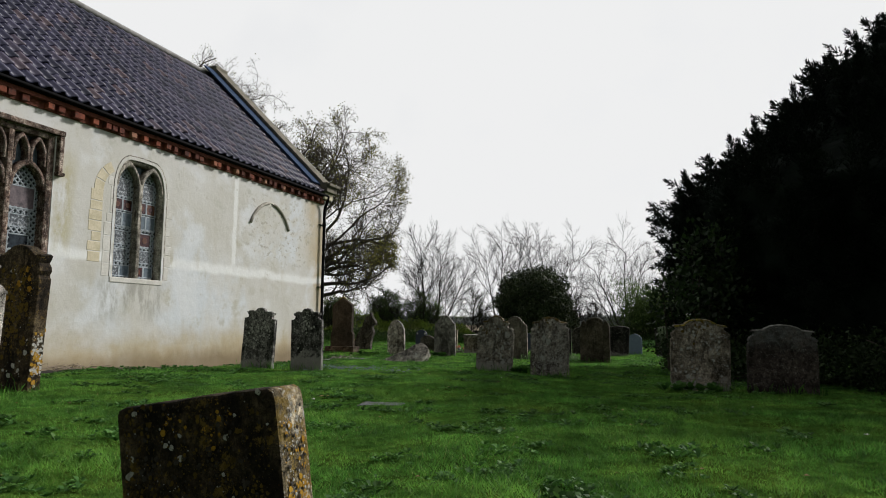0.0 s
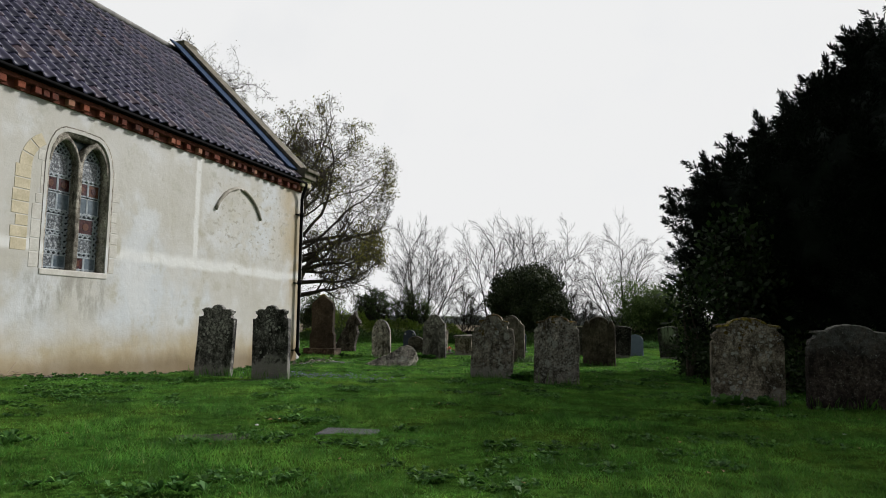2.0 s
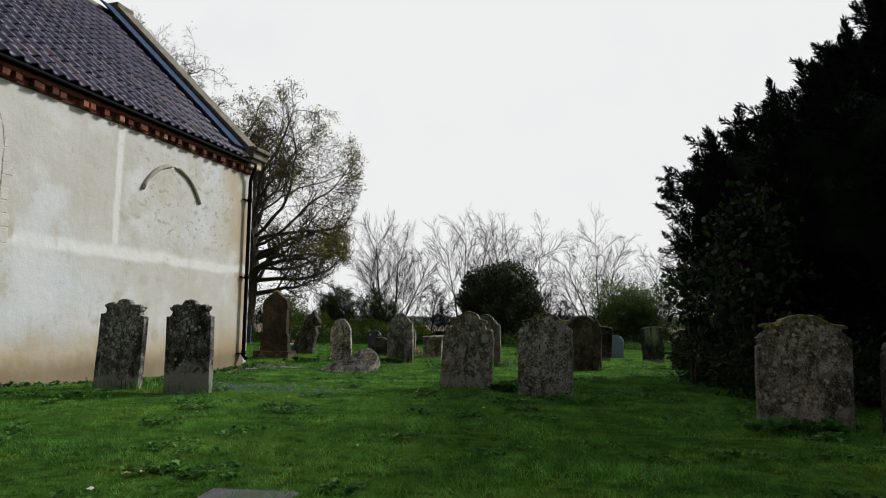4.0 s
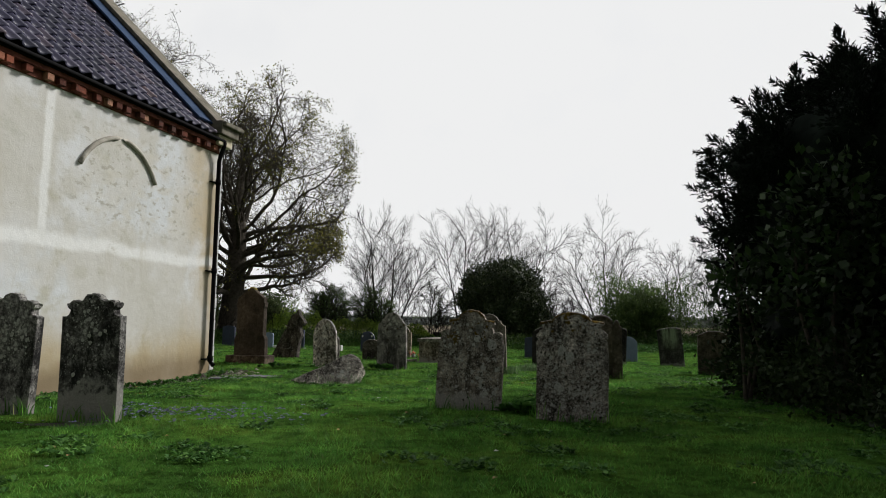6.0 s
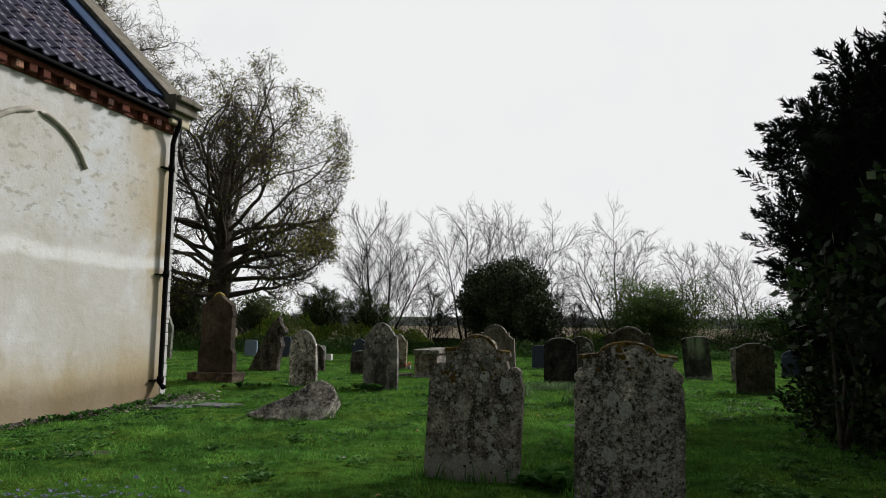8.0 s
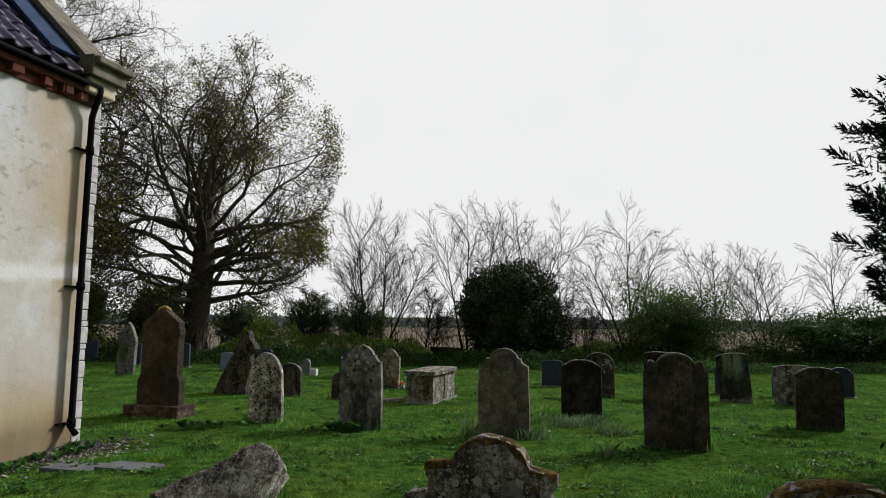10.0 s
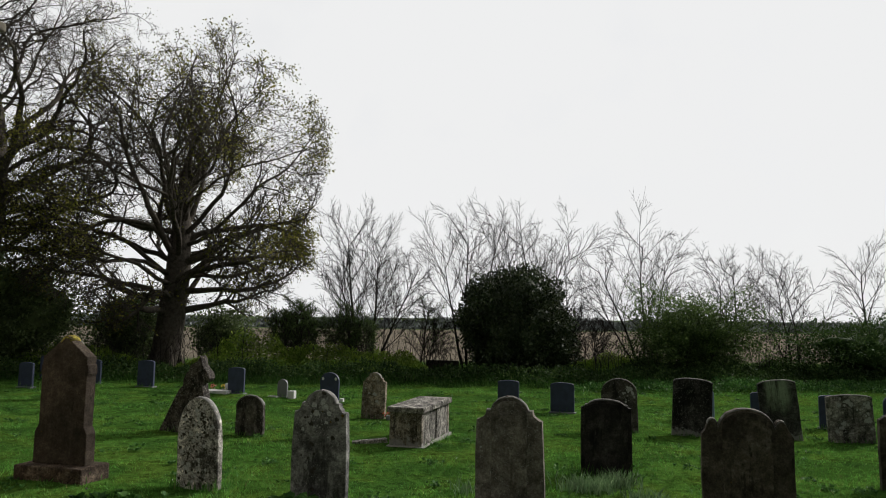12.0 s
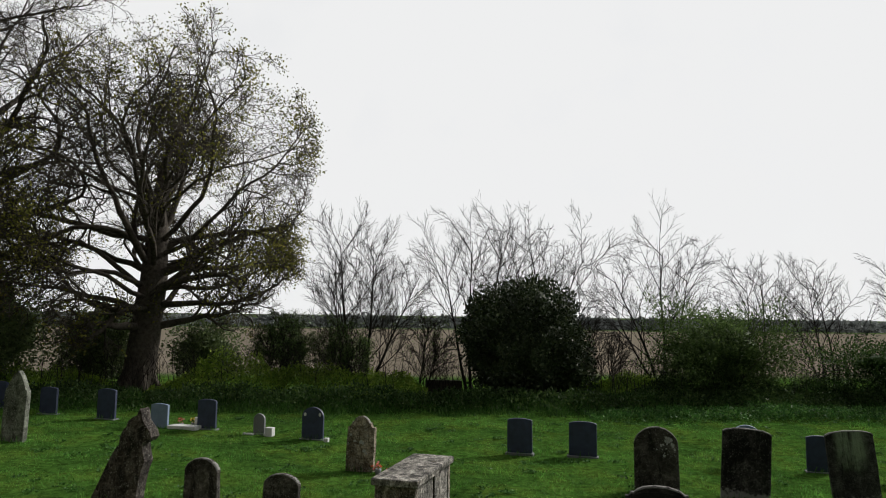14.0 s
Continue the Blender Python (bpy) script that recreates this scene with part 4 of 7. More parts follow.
while z < EAVE - 0.12:
    h = rj.choice((0.075, 0.15, 0.15, 0.225, 0.30))
    h = min(h, EAVE - 0.11 - z)
    part("quoin_brick", block(-0.157, rj.uniform(-0.012, 0.010), rj.uniform(-0.012, -0.004), 0.45, z + 0.004, z + h - 0.004, 0.016, 2), M_WHITE_BRICK, church, "whitewashed corner brick" if z < 0 else "")
    z += h

# dentil bricks under the eaves
dentil_mesh = mesh_of("dentil", block(-0.064, 0.064, -0.125, 0.0, EAVE - 0.212, EAVE - 0.107, 0.006), M_BRICK)
k, x = 0, -0.34
while x > LONG + 0.3:
    d = new("dentil", dentil_mesh)
    d.parent = church
    d.matrix_basis = pose(x + rj.uniform(-0.014, 0.014), rj.uniform(-0.005, 0.022), rj.uniform(-0.006, 0.006), 0, rj.uniform(-2, 2), rj.uniform(-5, 5))
    x -= 0.257

# pantiles: a trough and a roll, the lower end lifted over the course below
TILE_W, GAUGE = 0.256, 0.335


def pantile_arrays():
    us = [0.0, 0.12, 0.30, 0.48, 0.62, 0.74, 0.85, 0.94, 1.06]
    zs = [0.050, 0.022, 0.004, 0.004, 0.022, 0.050, 0.066, 0.062, 0.040]
    vs = []
    for y, lift in ((-0.03, 0.048), (GAUGE + 0.03, 0.0)):
        vs += [(u * TILE_W, y, z + lift) for u, z in zip(us, zs)]
    vs += [(u * TILE_W, -0.03, z + 0.048 - 0.034) for u, z in zip(us, zs)]
    n = len(us)
    fs = [(k, k + 1, n + k + 1, n + k) for k in range(n - 1)] + [(2 * n + k, 2 * n + k + 1, k + 1, k) for k in range(n - 1)]
    return np.array(vs), np.array(fs)


tv, tf = pantile_arrays()
tile_mesh = bpy.data.meshes.new("pantile")
tile_mesh.from_pydata([tuple(p) for p in tv], [], [tuple(int(q) for q in fc) for fc in tf])
tile_mesh.materials.append(M_TILE)
for p in tile_mesh.polygons:
    p.use_smooth = True
rt = np.random.default_rng(9)
rows_up = int((SLOPE - 0.05) / GAUGE)
cols = int((-0.62 - LONG) / TILE_W)
jv, jf, jn, single = [], [], 0, 0
for c in range(cols):
    for r in range(rows_up):
        off = np.array([-0.62 - (c + 1) * TILE_W + rt.normal(0, 0.004), r * GAUGE + rt.normal(0, 0.006), rt.uniform(-0.004, 0.006)])
        if 5 <= c < 35 and r < 10:
            t_ob = new("pantile", tile_mesh)
            t_ob.parent = roof
            t_ob.matrix_basis = pose(*off, rt.normal(0, 0.5), rt.normal(0, 0.8), rt.normal(0, 0.6))
        else:
            jv.append(tv + off)
            jf.append(tf + jn)
            jn += len(tv)
far_tiles = raw("pantiles", np.concatenate(jv), np.concatenate(jf), M_TILE_FAR, roof, True)
tagged(far_tiles, kind="stuff")

# ---- headstones ----


def half_profile(kind):
    """From the middle of the top down to the foot, right half; x in widths, z in heights."""
    if kind == "round":
        return arc(0, 0.70, 0.5, 0.30, 90, 0, 12)
    if kind == "oval":
        return arc(0, 0.55, 0.5, 0.45, 90, 0, 14)
    if kind == "camber":
        return arc(0, 0.93, 0.5, 0.07, 90, 8, 8)
    if kind == "notch":
        return arc(0, 0.915, 0.36, 0.085, 90, 15, 7) + [(0.37, 0.925), (0.385, 0.93), (0.40, 0.925)] + arc(0.5, 0.93, 0.09, 0.045, 180, 265, 5)
    if kind == "shoulder":
        return arc(0, 0.86, 0.28, 0.14, 90, 12, 9) + [(0.285, 0.865), (0.30, 0.885), (0.325, 0.885)] + arc(0.5, 0.885, 0.16, 0.085, 180, 262, 6)
    if kind == "scrolled":
        return arc(0, 0.86, 0.30, 0.14, 90, 5, 9) + [(0.31, 0.86)] + arc(0.37, 0.88, 0.055, 0.04, 180, 20, 6) + [(0.43, 0.865), (0.46, 0.83), (0.5, 0.80)]
    if kind == "eared":
        return (arc(0, 0.915, 0.27, 0.085, 90, 10, 8) + [(0.28, 0.925), (0.445, 0.912), (0.45, 0.89)]
                + arc(0.475, 0.86, 0.075, 0.035, 130, 250, 5) + [(0.46, 0.815), (0.49, 0.79), (0.495, 0.76), (0.47, 0.745), (0.5, 0.72)])
    if kind == "winged":
        return (arc(0, 0.90, 0.20, 0.10, 90, 12, 8) + [(0.205, 0.905), (0.345, 0.895), (0.35, 0.86), (0.32, 0.835), (0.325, 0.80)]
                + arc(0.40, 0.755, 0.07, 0.035, 150, 30, 4) + [(0.475, 0.74), (0.47, 0.70), (0.5, 0.67)])
    if kind == "baroque":
        return (arc(0, 0.955, 0.14, 0.045, 90, 10, 6) + [(0.16, 0.945), (0.20, 0.94)] + arc(0.30, 0.915, 0.085, 0.035, 120, -20, 6)
                + [(0.43, 0.925), (0.42, 0.895), (0.37, 0.87), (0.385, 0.835), (0.44, 0.82), (0.5, 0.815)])
    if kind == "gothic":
        return [(0, 1.0), (0.10, 0.97), (0.22, 0.91), (0.33, 0.83), (0.40, 0.76), (0.415, 0.74), (0.47, 0.735), (0.49, 0.70), (0.5, 0.66)]
    if kind == "gable":
        return [(0, 1.0), (0.05, 0.985), (0.10, 0.955), (0.24, 0.90), (0.38, 0.845), (0.42, 0.83), (0.425, 0.78), (0.45, 0.765), (0.455, 0.70), (0.43, 0.68), (0.43, 0.30), (0.5, 0.24)]
    return [(0, 1.0), (0.5, 1.0)]


def headstone(x, y, w, h, kind, material, label, thick=0.09, yaw=-AXIS, lean=0.0, tip=0.0, sink=0.16, worn=0.006, group="headstones", seed=1, category="headstone", outline=None):
    r = random.Random(seed)
    half = half_profile(kind)
    right = [(px * w, pz * h) for px, pz in half]
    foot = [(w * 0.5, h * k / 4) for k in (2, 1)]
    foot = [p for p in foot if p[1] < right[-1][1] - 0.05] if kind != "gable" else []
    right = right + foot + [(w * 0.5, -sink)]
    left = [(-px, pz) for px, pz in right[::-1] if px > 1e-6]
    pts = outline or [(px + r.uniform(-worn, worn), pz + (r.uniform(-worn, worn) if pz > 0 else 0)) for px, pz in right + left]
    bm = plate(pts, thick, min(0.010, thick * 0.15), 2, y0=-thick / 2)
    ob = part("headstone", bm, material)
    ob.matrix_basis = Matrix.Translation((x, y, ground_z(x, y))) @ pose(0, 0, 0, tip, lean, yaw)
    return tagged(ob, label, category, group)


G_OLD = "old headstones"
st = {}


def moss_cap(stone, kind, w, h, thick, until, label="orange-brown moss along the top", material=None, drop=0.03):
    """A rough crust over the upper rim of a headstone: moss, or rim light painted pale."""
    half = [(px * w, pz * h) for px, pz in half_profile(kind) if pz > until]
    line = [(-px, pz) for px, pz in half[::-1]] + half[1:]
    r = random.Random(len(line))
    vs, fs = [], []
    for k, (px, pz) in enumerate(line):
        lift = 0.002 + r.uniform(0, 0.006)
        for y, dz in ((-thick / 2 - 0.002, -0.010 - r.uniform(0, drop)), (-thick / 2 - 0.002, -0.004), (0, lift), (thick / 2 + 0.002, -0.004), (thick / 2 + 0.002, -0.02)):
            vs.append((px * 1.004, y, pz + dz))
        if k:
            b = k * 5
            fs += [(b - 5 + q, b - 4 + q, b + 1 + q, b + q) for q in range(4)]
    ob = raw("moss_cap", vs, fs, material or M_MOSS_TOP, stone, True)
    ob["label"] = label


def lichen(stone, kind, w, h, thick, n, seed, material=None, low=0.05, high=0.97, size=0.016, bunch=0.10, groups=7, side=0.0):
    """Crusts of lichen on the face, in bunches: thin ragged discs, one mesh."""
    r = random.Random(seed)
    half = [(px * w, pz * h) for px, pz in half_profile(kind)] + [(w / 2, 0.0)]

    def reach(z):
        best = w / 2
        for (ax, az), (bx, bz) in zip(half, half[1:]):
            if min(az, bz) <= z <= max(az, bz):
                best = min(best, min(ax, bx))
        return best - 0.02
    cs = [(r.uniform(-0.5, 0.5) * w + side * w, r.uniform(low, high) * h) for k in range(groups)]
    vs, fs = [], []
    for k in range(n):
        cx, cz = r.choice(cs)
        x, z = cx + r.gauss(0, bunch), cz + r.gauss(0, bunch * 1.2)
        s = size * (0.35 + 2.4 * r.random() ** 5)
        if z < 0.02 or z > h * 0.985 or abs(x) > reach(z + s) - s:
            continue
        y = -thick / 2 - 0.0012 - r.uniform(0, 0.0022)
        b = len(vs)
        vs.append((x, y - 0.001, z))
        for q in range(9):
            a, g = 6.283 * (q + r.uniform(-0.2, 0.2)) / 9, s * r.uniform(0.7, 1.25)
            vs.append((x + math.cos(a) * g, y, z + math.sin(a) * g))
        fs += [(b, b + 1 + (q + 1) % 9, b + 1 + q) for q in range(9)]
    ob = raw("lichen", vs, fs, material or M_PALE_LICHEN, stone)
    ob["label"] = "pale lichen crusts" if material is None else "ochre lichen crusts" if material is M_OCHRE_LICHEN else "dark lichen specks"
    ob["kind"] = "stuff"


st["A"] = headstone(-2.90, 12.6, 0.64, 1.08, "baroque", M_STONE_FOOT_PALE, "dark weathered headstone with a scrolled top leaning beside the church wall", 0.08, lean=3.5, seed=1, group=G_OLD)
st["B"] = headstone(-1.92, 12.05, 0.59, 1.07, "baroque", M_STONE_FOOT, "blackened headstone with a scrolled top and a pale foot", 0.08, lean=-0.5, seed=2, group=G_OLD)
st["C"] = headstone(1.47, 13.35, 0.72, 1.08, "winged", M_STONE_WARM, "leaning stepped headstone crusted with white and orange lichen", 0.10, lean=2.5, tip=-2, seed=3, group=G_OLD)
moss_cap(st["C"], "winged", 0.72, 1.08, 0.10, 0.885)
st["D"] = headstone(2.43, 12.69, 0.71, 1.06, "eared", M_STONE_LICHEN, "lichen-covered headstone with a mossy curved top", 0.10, lean=0.3, seed=4, group=G_OLD)
moss_cap(st["D"], "eared", 0.71, 1.06, 0.10, 0.90)
st["E"] = headstone(3.92, 9.50, 0.80, 0.99, "eared", M_STONE_BROWN, "broad brown headstone with eared top and yellow lichen", 0.10, yaw=-8, lean=0.5, seed=5, group=G_OLD)
moss_cap(st["E"], "eared", 0.80, 0.99, 0.10, 0.90, "yellow lichen along the top", M_YELLOW_MOSS)
st["E2"] = headstone(4.92, 9.2, 0.90, 0.93, "eared", M_STONE_HEAD, "broad dark headstone with a bleached eared top under the yew", 0.10, yaw=-8, lean=0.8, seed=6, group=G_OLD)
st["F"] = headstone(-0.69, 22.17, 0.58, 1.09, "oval", M_STONE_PALE, "pale mottled headstone with a rounded pointed top", 0.10, lean=-1.5, seed=7, group=G_OLD)
st["G"] = headstone(0.83, 21.45, 0.68, 1.27, "shoulder", M_STONE_BLUE, "grey shouldered headstone with a yellowed top", 0.10, lean=0.5, seed=8, group=G_OLD)
st["H"] = headstone(2.95, 20.93, 0.76, 1.29, "shoulder", M_STONE_SMOOTH, "brown-grey shouldered headstone among daffodil leaves", 0.10, seed=9, group=G_OLD)
st["I"] = headstone(4.82, 23.25, 0.73, 1.08, "notch", M_STONE_BLACK, "blackened headstone with a low curved top", 0.09, seed=10, group=G_OLD)
st["J"] = headstone(5.14, 19.92, 0.85, 1.31, "scrolled", M_STONE_BROWN_DARK, "tall dark headstone with scrolled shoulders", 0.11, seed=11, group=G_OLD)
st["K"] = headstone(-0.86, 26.4, 0.56, 0.73, "round", M_STONE_DARK, "small dark round-topped headstone", 0.09, seed=12, group=G_OLD)
st["L"] = headstone(1.38, 29.2, 0.56, 1.03, "shoulder", M_STONE_BUFF, "buff shouldered headstone beyond the chest tomb", 0.10, lean=1.5, seed=13, group=G_OLD)
st["N"] = headstone(6.63, 27.8, 0.76, 1.12, "round", M_STONE_DARK, "dark round-topped headstone with pale lichen", 0.10, seed=14, group=G_OLD)
st["P"] = headstone(7.98, 27.3, 0.78, 1.19, "camber", M_STONE_DARK_FOOT, "dark leaning headstone with a pale blotch at its foot", 0.10, lean=3, seed=15, group=G_OLD)
st["Q"] = headstone(9.84, 27.05, 0.74, 1.22, "camber", M_STONE_GREEN, "headstone with green streaks down its face", 0.10, lean=-5, seed=16, group=G_OLD)
st["R"] = headstone(11.1, 26.7, 0.86, 0.95, "camber", M_STONE_GREY, "squat grey headstone with a broken top", 0.10, lean=-2.5, seed=17, group=G_OLD)
st["T"] = headstone(8.80, 22.3, 0.76, 1.09, "notch", M_STONE_BROWN_DARK, "dark round-shouldered headstone near the brambles", 0.10, seed=18, group=G_OLD)
st["V"] = headstone(-6.35, 32.0, 0.62, 1.52, "gothic", M_STONE_ALGAE, "tall grey-green pointed headstone", 0.12, lean=2, seed=19, group=G_OLD)


def raised_panel(stone, w, h, thick, half, spring, top, material, label="raised arched panel"):
    """A slightly proud panel with a round head on the face towards the west."""
    pts = [(half * w, 0.02)] + arc(0, spring * h, half * w, (top - spring) * h, 0, 180, 12) + [(-half * w, 0.02)]
    part("raised_panel", plate(pts, 0.014, 0.005, 1, y0=-thick / 2 - 0.012), material, stone, label)


raised_panel(st["J"], 0.85, 1.31, 0.11, 0.27, 0.86, 0.975, M_STONE_BROWN_DARK)
raised_panel(st["H"], 0.76, 1.29, 0.10, 0.26, 0.84, 0.965, M_STONE_SMOOTH)
raised_panel(st["I"], 0.73, 1.08, 0.09, 0.42, 0.86, 0.95, M_STONE_BLACK)
# pale caps paint the sun's rim light, with lichen, onto these tops
for key, kind, w, h, th, until in (("G", "shoulder", 0.68, 1.27, 0.10, 0.87), ("H", "shoulder", 0.76, 1.29, 0.10, 0.87), ("I", "notch", 0.73, 1.08, 0.09, 0.9), ("J", "scrolled", 0.85, 1.31, 0.11, 0.85), ("N", "round", 0.76, 1.12, 0.10, 0.75),
                                   ("Q", "camber", 0.74, 1.22, 0.10, 0.93), ("P", "camber", 0.78, 1.19, 0.10, 0.93), ("R", "camber", 0.86, 0.95, 0.10, 0.93), ("F", "oval", 0.58, 1.09, 0.10, 0.7), ("L", "shoulder", 0.56, 1.03, 0.10, 0.87),
                                   ("A", "baroque", 0.64, 1.08, 0.08, 0.9), ("B", "baroque", 0.59, 1.07, 0.08, 0.9), ("E2", "eared", 0.90, 0.93, 0.10, 0.9), ("T", "notch", 0.76, 1.09, 0.10, 0.9), ("K", "round", 0.56, 0.73, 0.09, 0.75)):
    moss_cap(st[key], kind, w, h, th, until, "pale lichen and painted rim light along the top edge", M_RIMLIGHT_LICHEN, 0.006)
st["S"] = headstone(0.36, 26.0, 0.56, 0.60, "round", M_STONE_DARK, "small dark round-topped headstone behind the grey one", 0.09, seed=20, group=G_OLD)
moss_cap(st["S"], "round", 0.56, 0.60, 0.09, 0.75, "pale lichen and painted rim light along the top edge", M_RIMLIGHT_LICHEN, 0.006)
headstone(9.5, 30.0, 0.62, 0.90, "round", M_SLATE_PALE, "pale blue-grey round-topped headstone near the bank", 0.09, worn=0.0, seed=21, group="modern slate headstones")
G_NEW = "modern slate headstones"
for k, (x, y, w, h, kind, mm, lab, ln) in enumerate([
    (11.9, 28.5, 0.50, 0.78, "camber", M_SLATE, "dark blue slate headstone", 0),
    (10.80, 29.5, 0.50, 0.76, "camber", M_SLATE, "dark blue slate headstone beside the bank", 0),
    (13.5, 28.4, 0.64, 0.82, "round", M_SLATE, "dark blue slate headstone with a rounded top", 0),
    (-7.46, 35.98, 0.56, 0.76, "camber", M_SLATE, "dark blue slate headstone by the hedge", 0),
    (-5.59, 35.16, 0.57, 0.82, "camber", M_SLATE, "dark blue slate headstone by the hedge", 0),
    (-3.83, 33.97, 0.50, 0.60, "camber", M_SLATE_PALE, "pale blue-grey slate headstone beside flowers", 0),
    (-2.60, 33.72, 0.52, 0.76, "camber", M_SLATE, "dark slate headstone on a small base", 0),
    (-1.21, 33.18, 0.30, 0.50, "round", M_GRANITE, "small grey granite headstone", 0),
    (0.15, 32.5, 0.55, 0.77, "round", M_SLATE, "navy headstone with two pale corner motifs", 0),
    (4.86, 31.2, 0.56, 0.79, "camber", M_SLATE, "dark blue slate headstone", 0),
    (6.23, 30.95, 0.61, 0.78, "camber", M_SLATE, "dark blue slate headstone", 0),
    (-9.36, 37.1, 0.55, 0.78, "camber", M_SLATE, "dark blue slate headstone by the hedge", 0),
    (-8.8, 34.6, 0.5, 0.74, "camber", M_SLATE, "dark blue slate headstone by the hedge", 0),
]):
    s = headstone(x, y, w, h, kind, mm, lab, 0.075, lean=ln, worn=0.0, seed=40 + k, group=G_NEW)
    if mm is not M_SLATE_PALE:
        part("base", block(-w * 0.56, w * 0.56, -0.10, 0.12, -0.1, 0.035, 0.01, 2), M_GRANITE, s, "grey granite base")
    if lab.startswith("navy"):
        for q in (-1, 1):
            part("corner_motif", plate(arc(q * 0.19, 0.60, 0.035, 0.045, 0, 360, 7)[:-1], 0.004, y0=-0.043), M_MARBLE, s, "pale carved motif")

# (stone, outline, width, height, thickness, count, size, bunches, lowest, highest)
for key, kind, w, h, th, n, size, groups, lo, hi in (("A", "baroque", 0.64, 1.08, 0.08, 300, 0.009, 10, 0.3, 0.97), ("B", "baroque", 0.59, 1.07, 0.08, 200, 0.008, 7, 0.4, 0.97),
                                                     ("C", "winged", 0.72, 1.08, 0.10, 420, 0.008, 14, 0.15, 0.97), ("C", "winged", 0.72, 1.08, 0.10, 10, 0.024, 7, 0.2, 0.9), ("C", "winged", 0.72, 1.08, 0.10, 700, 0.0045, 22, 0.1, 0.97), ("D", "eared", 0.71, 1.06, 0.10, 9, 0.018, 7, 0.3, 0.9), ("D", "eared", 0.71, 1.06, 0.10, 900, 0.0045, 26, 0.1, 0.97), ("D", "eared", 0.71, 1.06, 0.10, 1000, 0.0075, 22, 0.05, 0.97),
                                                     ("E", "eared", 0.80, 0.99, 0.10, 360, 0.009, 12, 0.05, 0.97), ("F", "oval", 0.58, 1.09, 0.10, 260, 0.014, 10, 0.05, 0.97),
                                                     ("G", "shoulder", 0.68, 1.27, 0.10, 70, 0.014, 4, 0.6, 0.95), ("H", "shoulder", 0.76, 1.29, 0.10, 26, 0.012, 4, 0.05, 0.95),
                                                     ("L", "shoulder", 0.56, 1.03, 0.10, 40, 0.014, 4, 0.4, 0.95), ("N", "round", 0.76, 1.12, 0.10, 90, 0.016, 3, 0.7, 0.9), ("R", "camber", 0.86, 0.95, 0.10, 130, 0.02, 4, 0.1, 0.9)):
    lichen(st[key], kind, w, h, th, n, len(kind) * 7 + n, None, lo, hi, size, 0.09, groups)
for key, kind, w, h, th, n, lo, hi in (("C", "winged", 0.72, 1.08, 0.10, 60, 0.8, 0.97), ("D", "eared", 0.71, 1.06, 0.10, 70, 0.88, 0.97), ("E", "eared", 0.80, 0.99, 0.10, 120, 0.85, 0.96), ("G", "shoulder", 0.68, 1.27, 0.10, 60, 0.75, 0.97)):
    lichen(st[key], kind, w, h, th, n, n + 3, M_OCHRE_LICHEN, lo, hi, 0.008, 0.05, 8)
lichen(st["C"], "winged", 0.72, 1.08, 0.10, 26, 61, None, 0.5, 0.82, 0.016, 0.07, 6, -0.22)
lichen(st["C"], "winged", 0.72, 1.08, 0.10, 14, 62, M_RIMLIGHT_LICHEN, 0.60, 0.74, 0.028, 0.06, 3, 0.22)
lichen(st["C"], "winged", 0.72, 1.08, 0.10, 40, 63, M_OCHRE_LICHEN, 0.72, 0.86, 0.018, 0.05, 3, -0.25)
lichen(st["D"], "eared", 0.71, 1.06, 0.10, 12, 64, None, 0.45, 0.75, 0.022, 0.05, 4)
lichen(st["F"], "oval", 0.58, 1.09, 0.10, 900, 55, M_DARK_LICHEN, 0.03, 0.97, 0.0085, 0.12, 26)
lichen(st["G"], "shoulder", 0.68, 1.27, 0.10, 120, 56, M_DARK_LICHEN, 0.3, 0.97, 0.012, 0.10, 8)
lichen(st["C"], "winged", 0.72, 1.08, 0.10, 420, 57, M_DARK_LICHEN, 0.03, 0.97, 0.0055, 0.12, 16)
lichen(st["D"], "eared", 0.71, 1.06, 0.10, 900, 58, M_DARK_LICHEN, 0.03, 0.97, 0.0055, 0.12, 20)

# red sandstone monument on a stepped base
red = headstone(-2.45, 22.5, 0.80, 1.60, "gable", M_STONE_RED, "tall red sandstone monument with a mossy gabled top", 0.16, sink=0.0, worn=0.004, seed=30, group="")
red.location.z += 0.20
moss_cap(red, "gable", 0.80, 1.60, 0.16, 0.90, "yellow moss over the gabled top", M_YELLOW_MOSS)
part("base", block(-0.52, 0.50, -0.24, 0.24, -0.32, 0.0, 0.025, 2), M_STONE_RED_BASE, red, "brown stone base")

# broken leaning monument
lean_pts = [(-0.43, -0.15), (-0.40, 0.0), (-0.24, 0.32), (-0.08, 0.64), (0.0, 0.78), (0.075, 0.86), (0.09, 0.98), (0.14, 1.09), (0.19, 1.13), (0.22, 1.22), (0.30, 1.28), (0.36, 1.30), (0.42, 1.41), (0.45, 1.36), (0.47, 1.25), (0.52, 1.18), (0.60, 1.10), (0.64, 1.00), (0.59, 0.94), (0.49, 0.90), (0.50, 0.80), (0.55, 0.64), (0.50, 0.52), (0.46, 0.36), (0.43, 0.18), (0.41, -0.15)]
broken = headstone(-2.2, 26.75, 0.7, 1.4, "", M_STONE_BROKEN, "broken dark monument leaning with a lichened stump of a cross", 0.20, outline=lean_pts[::-1], seed=31, group="", category="monument")


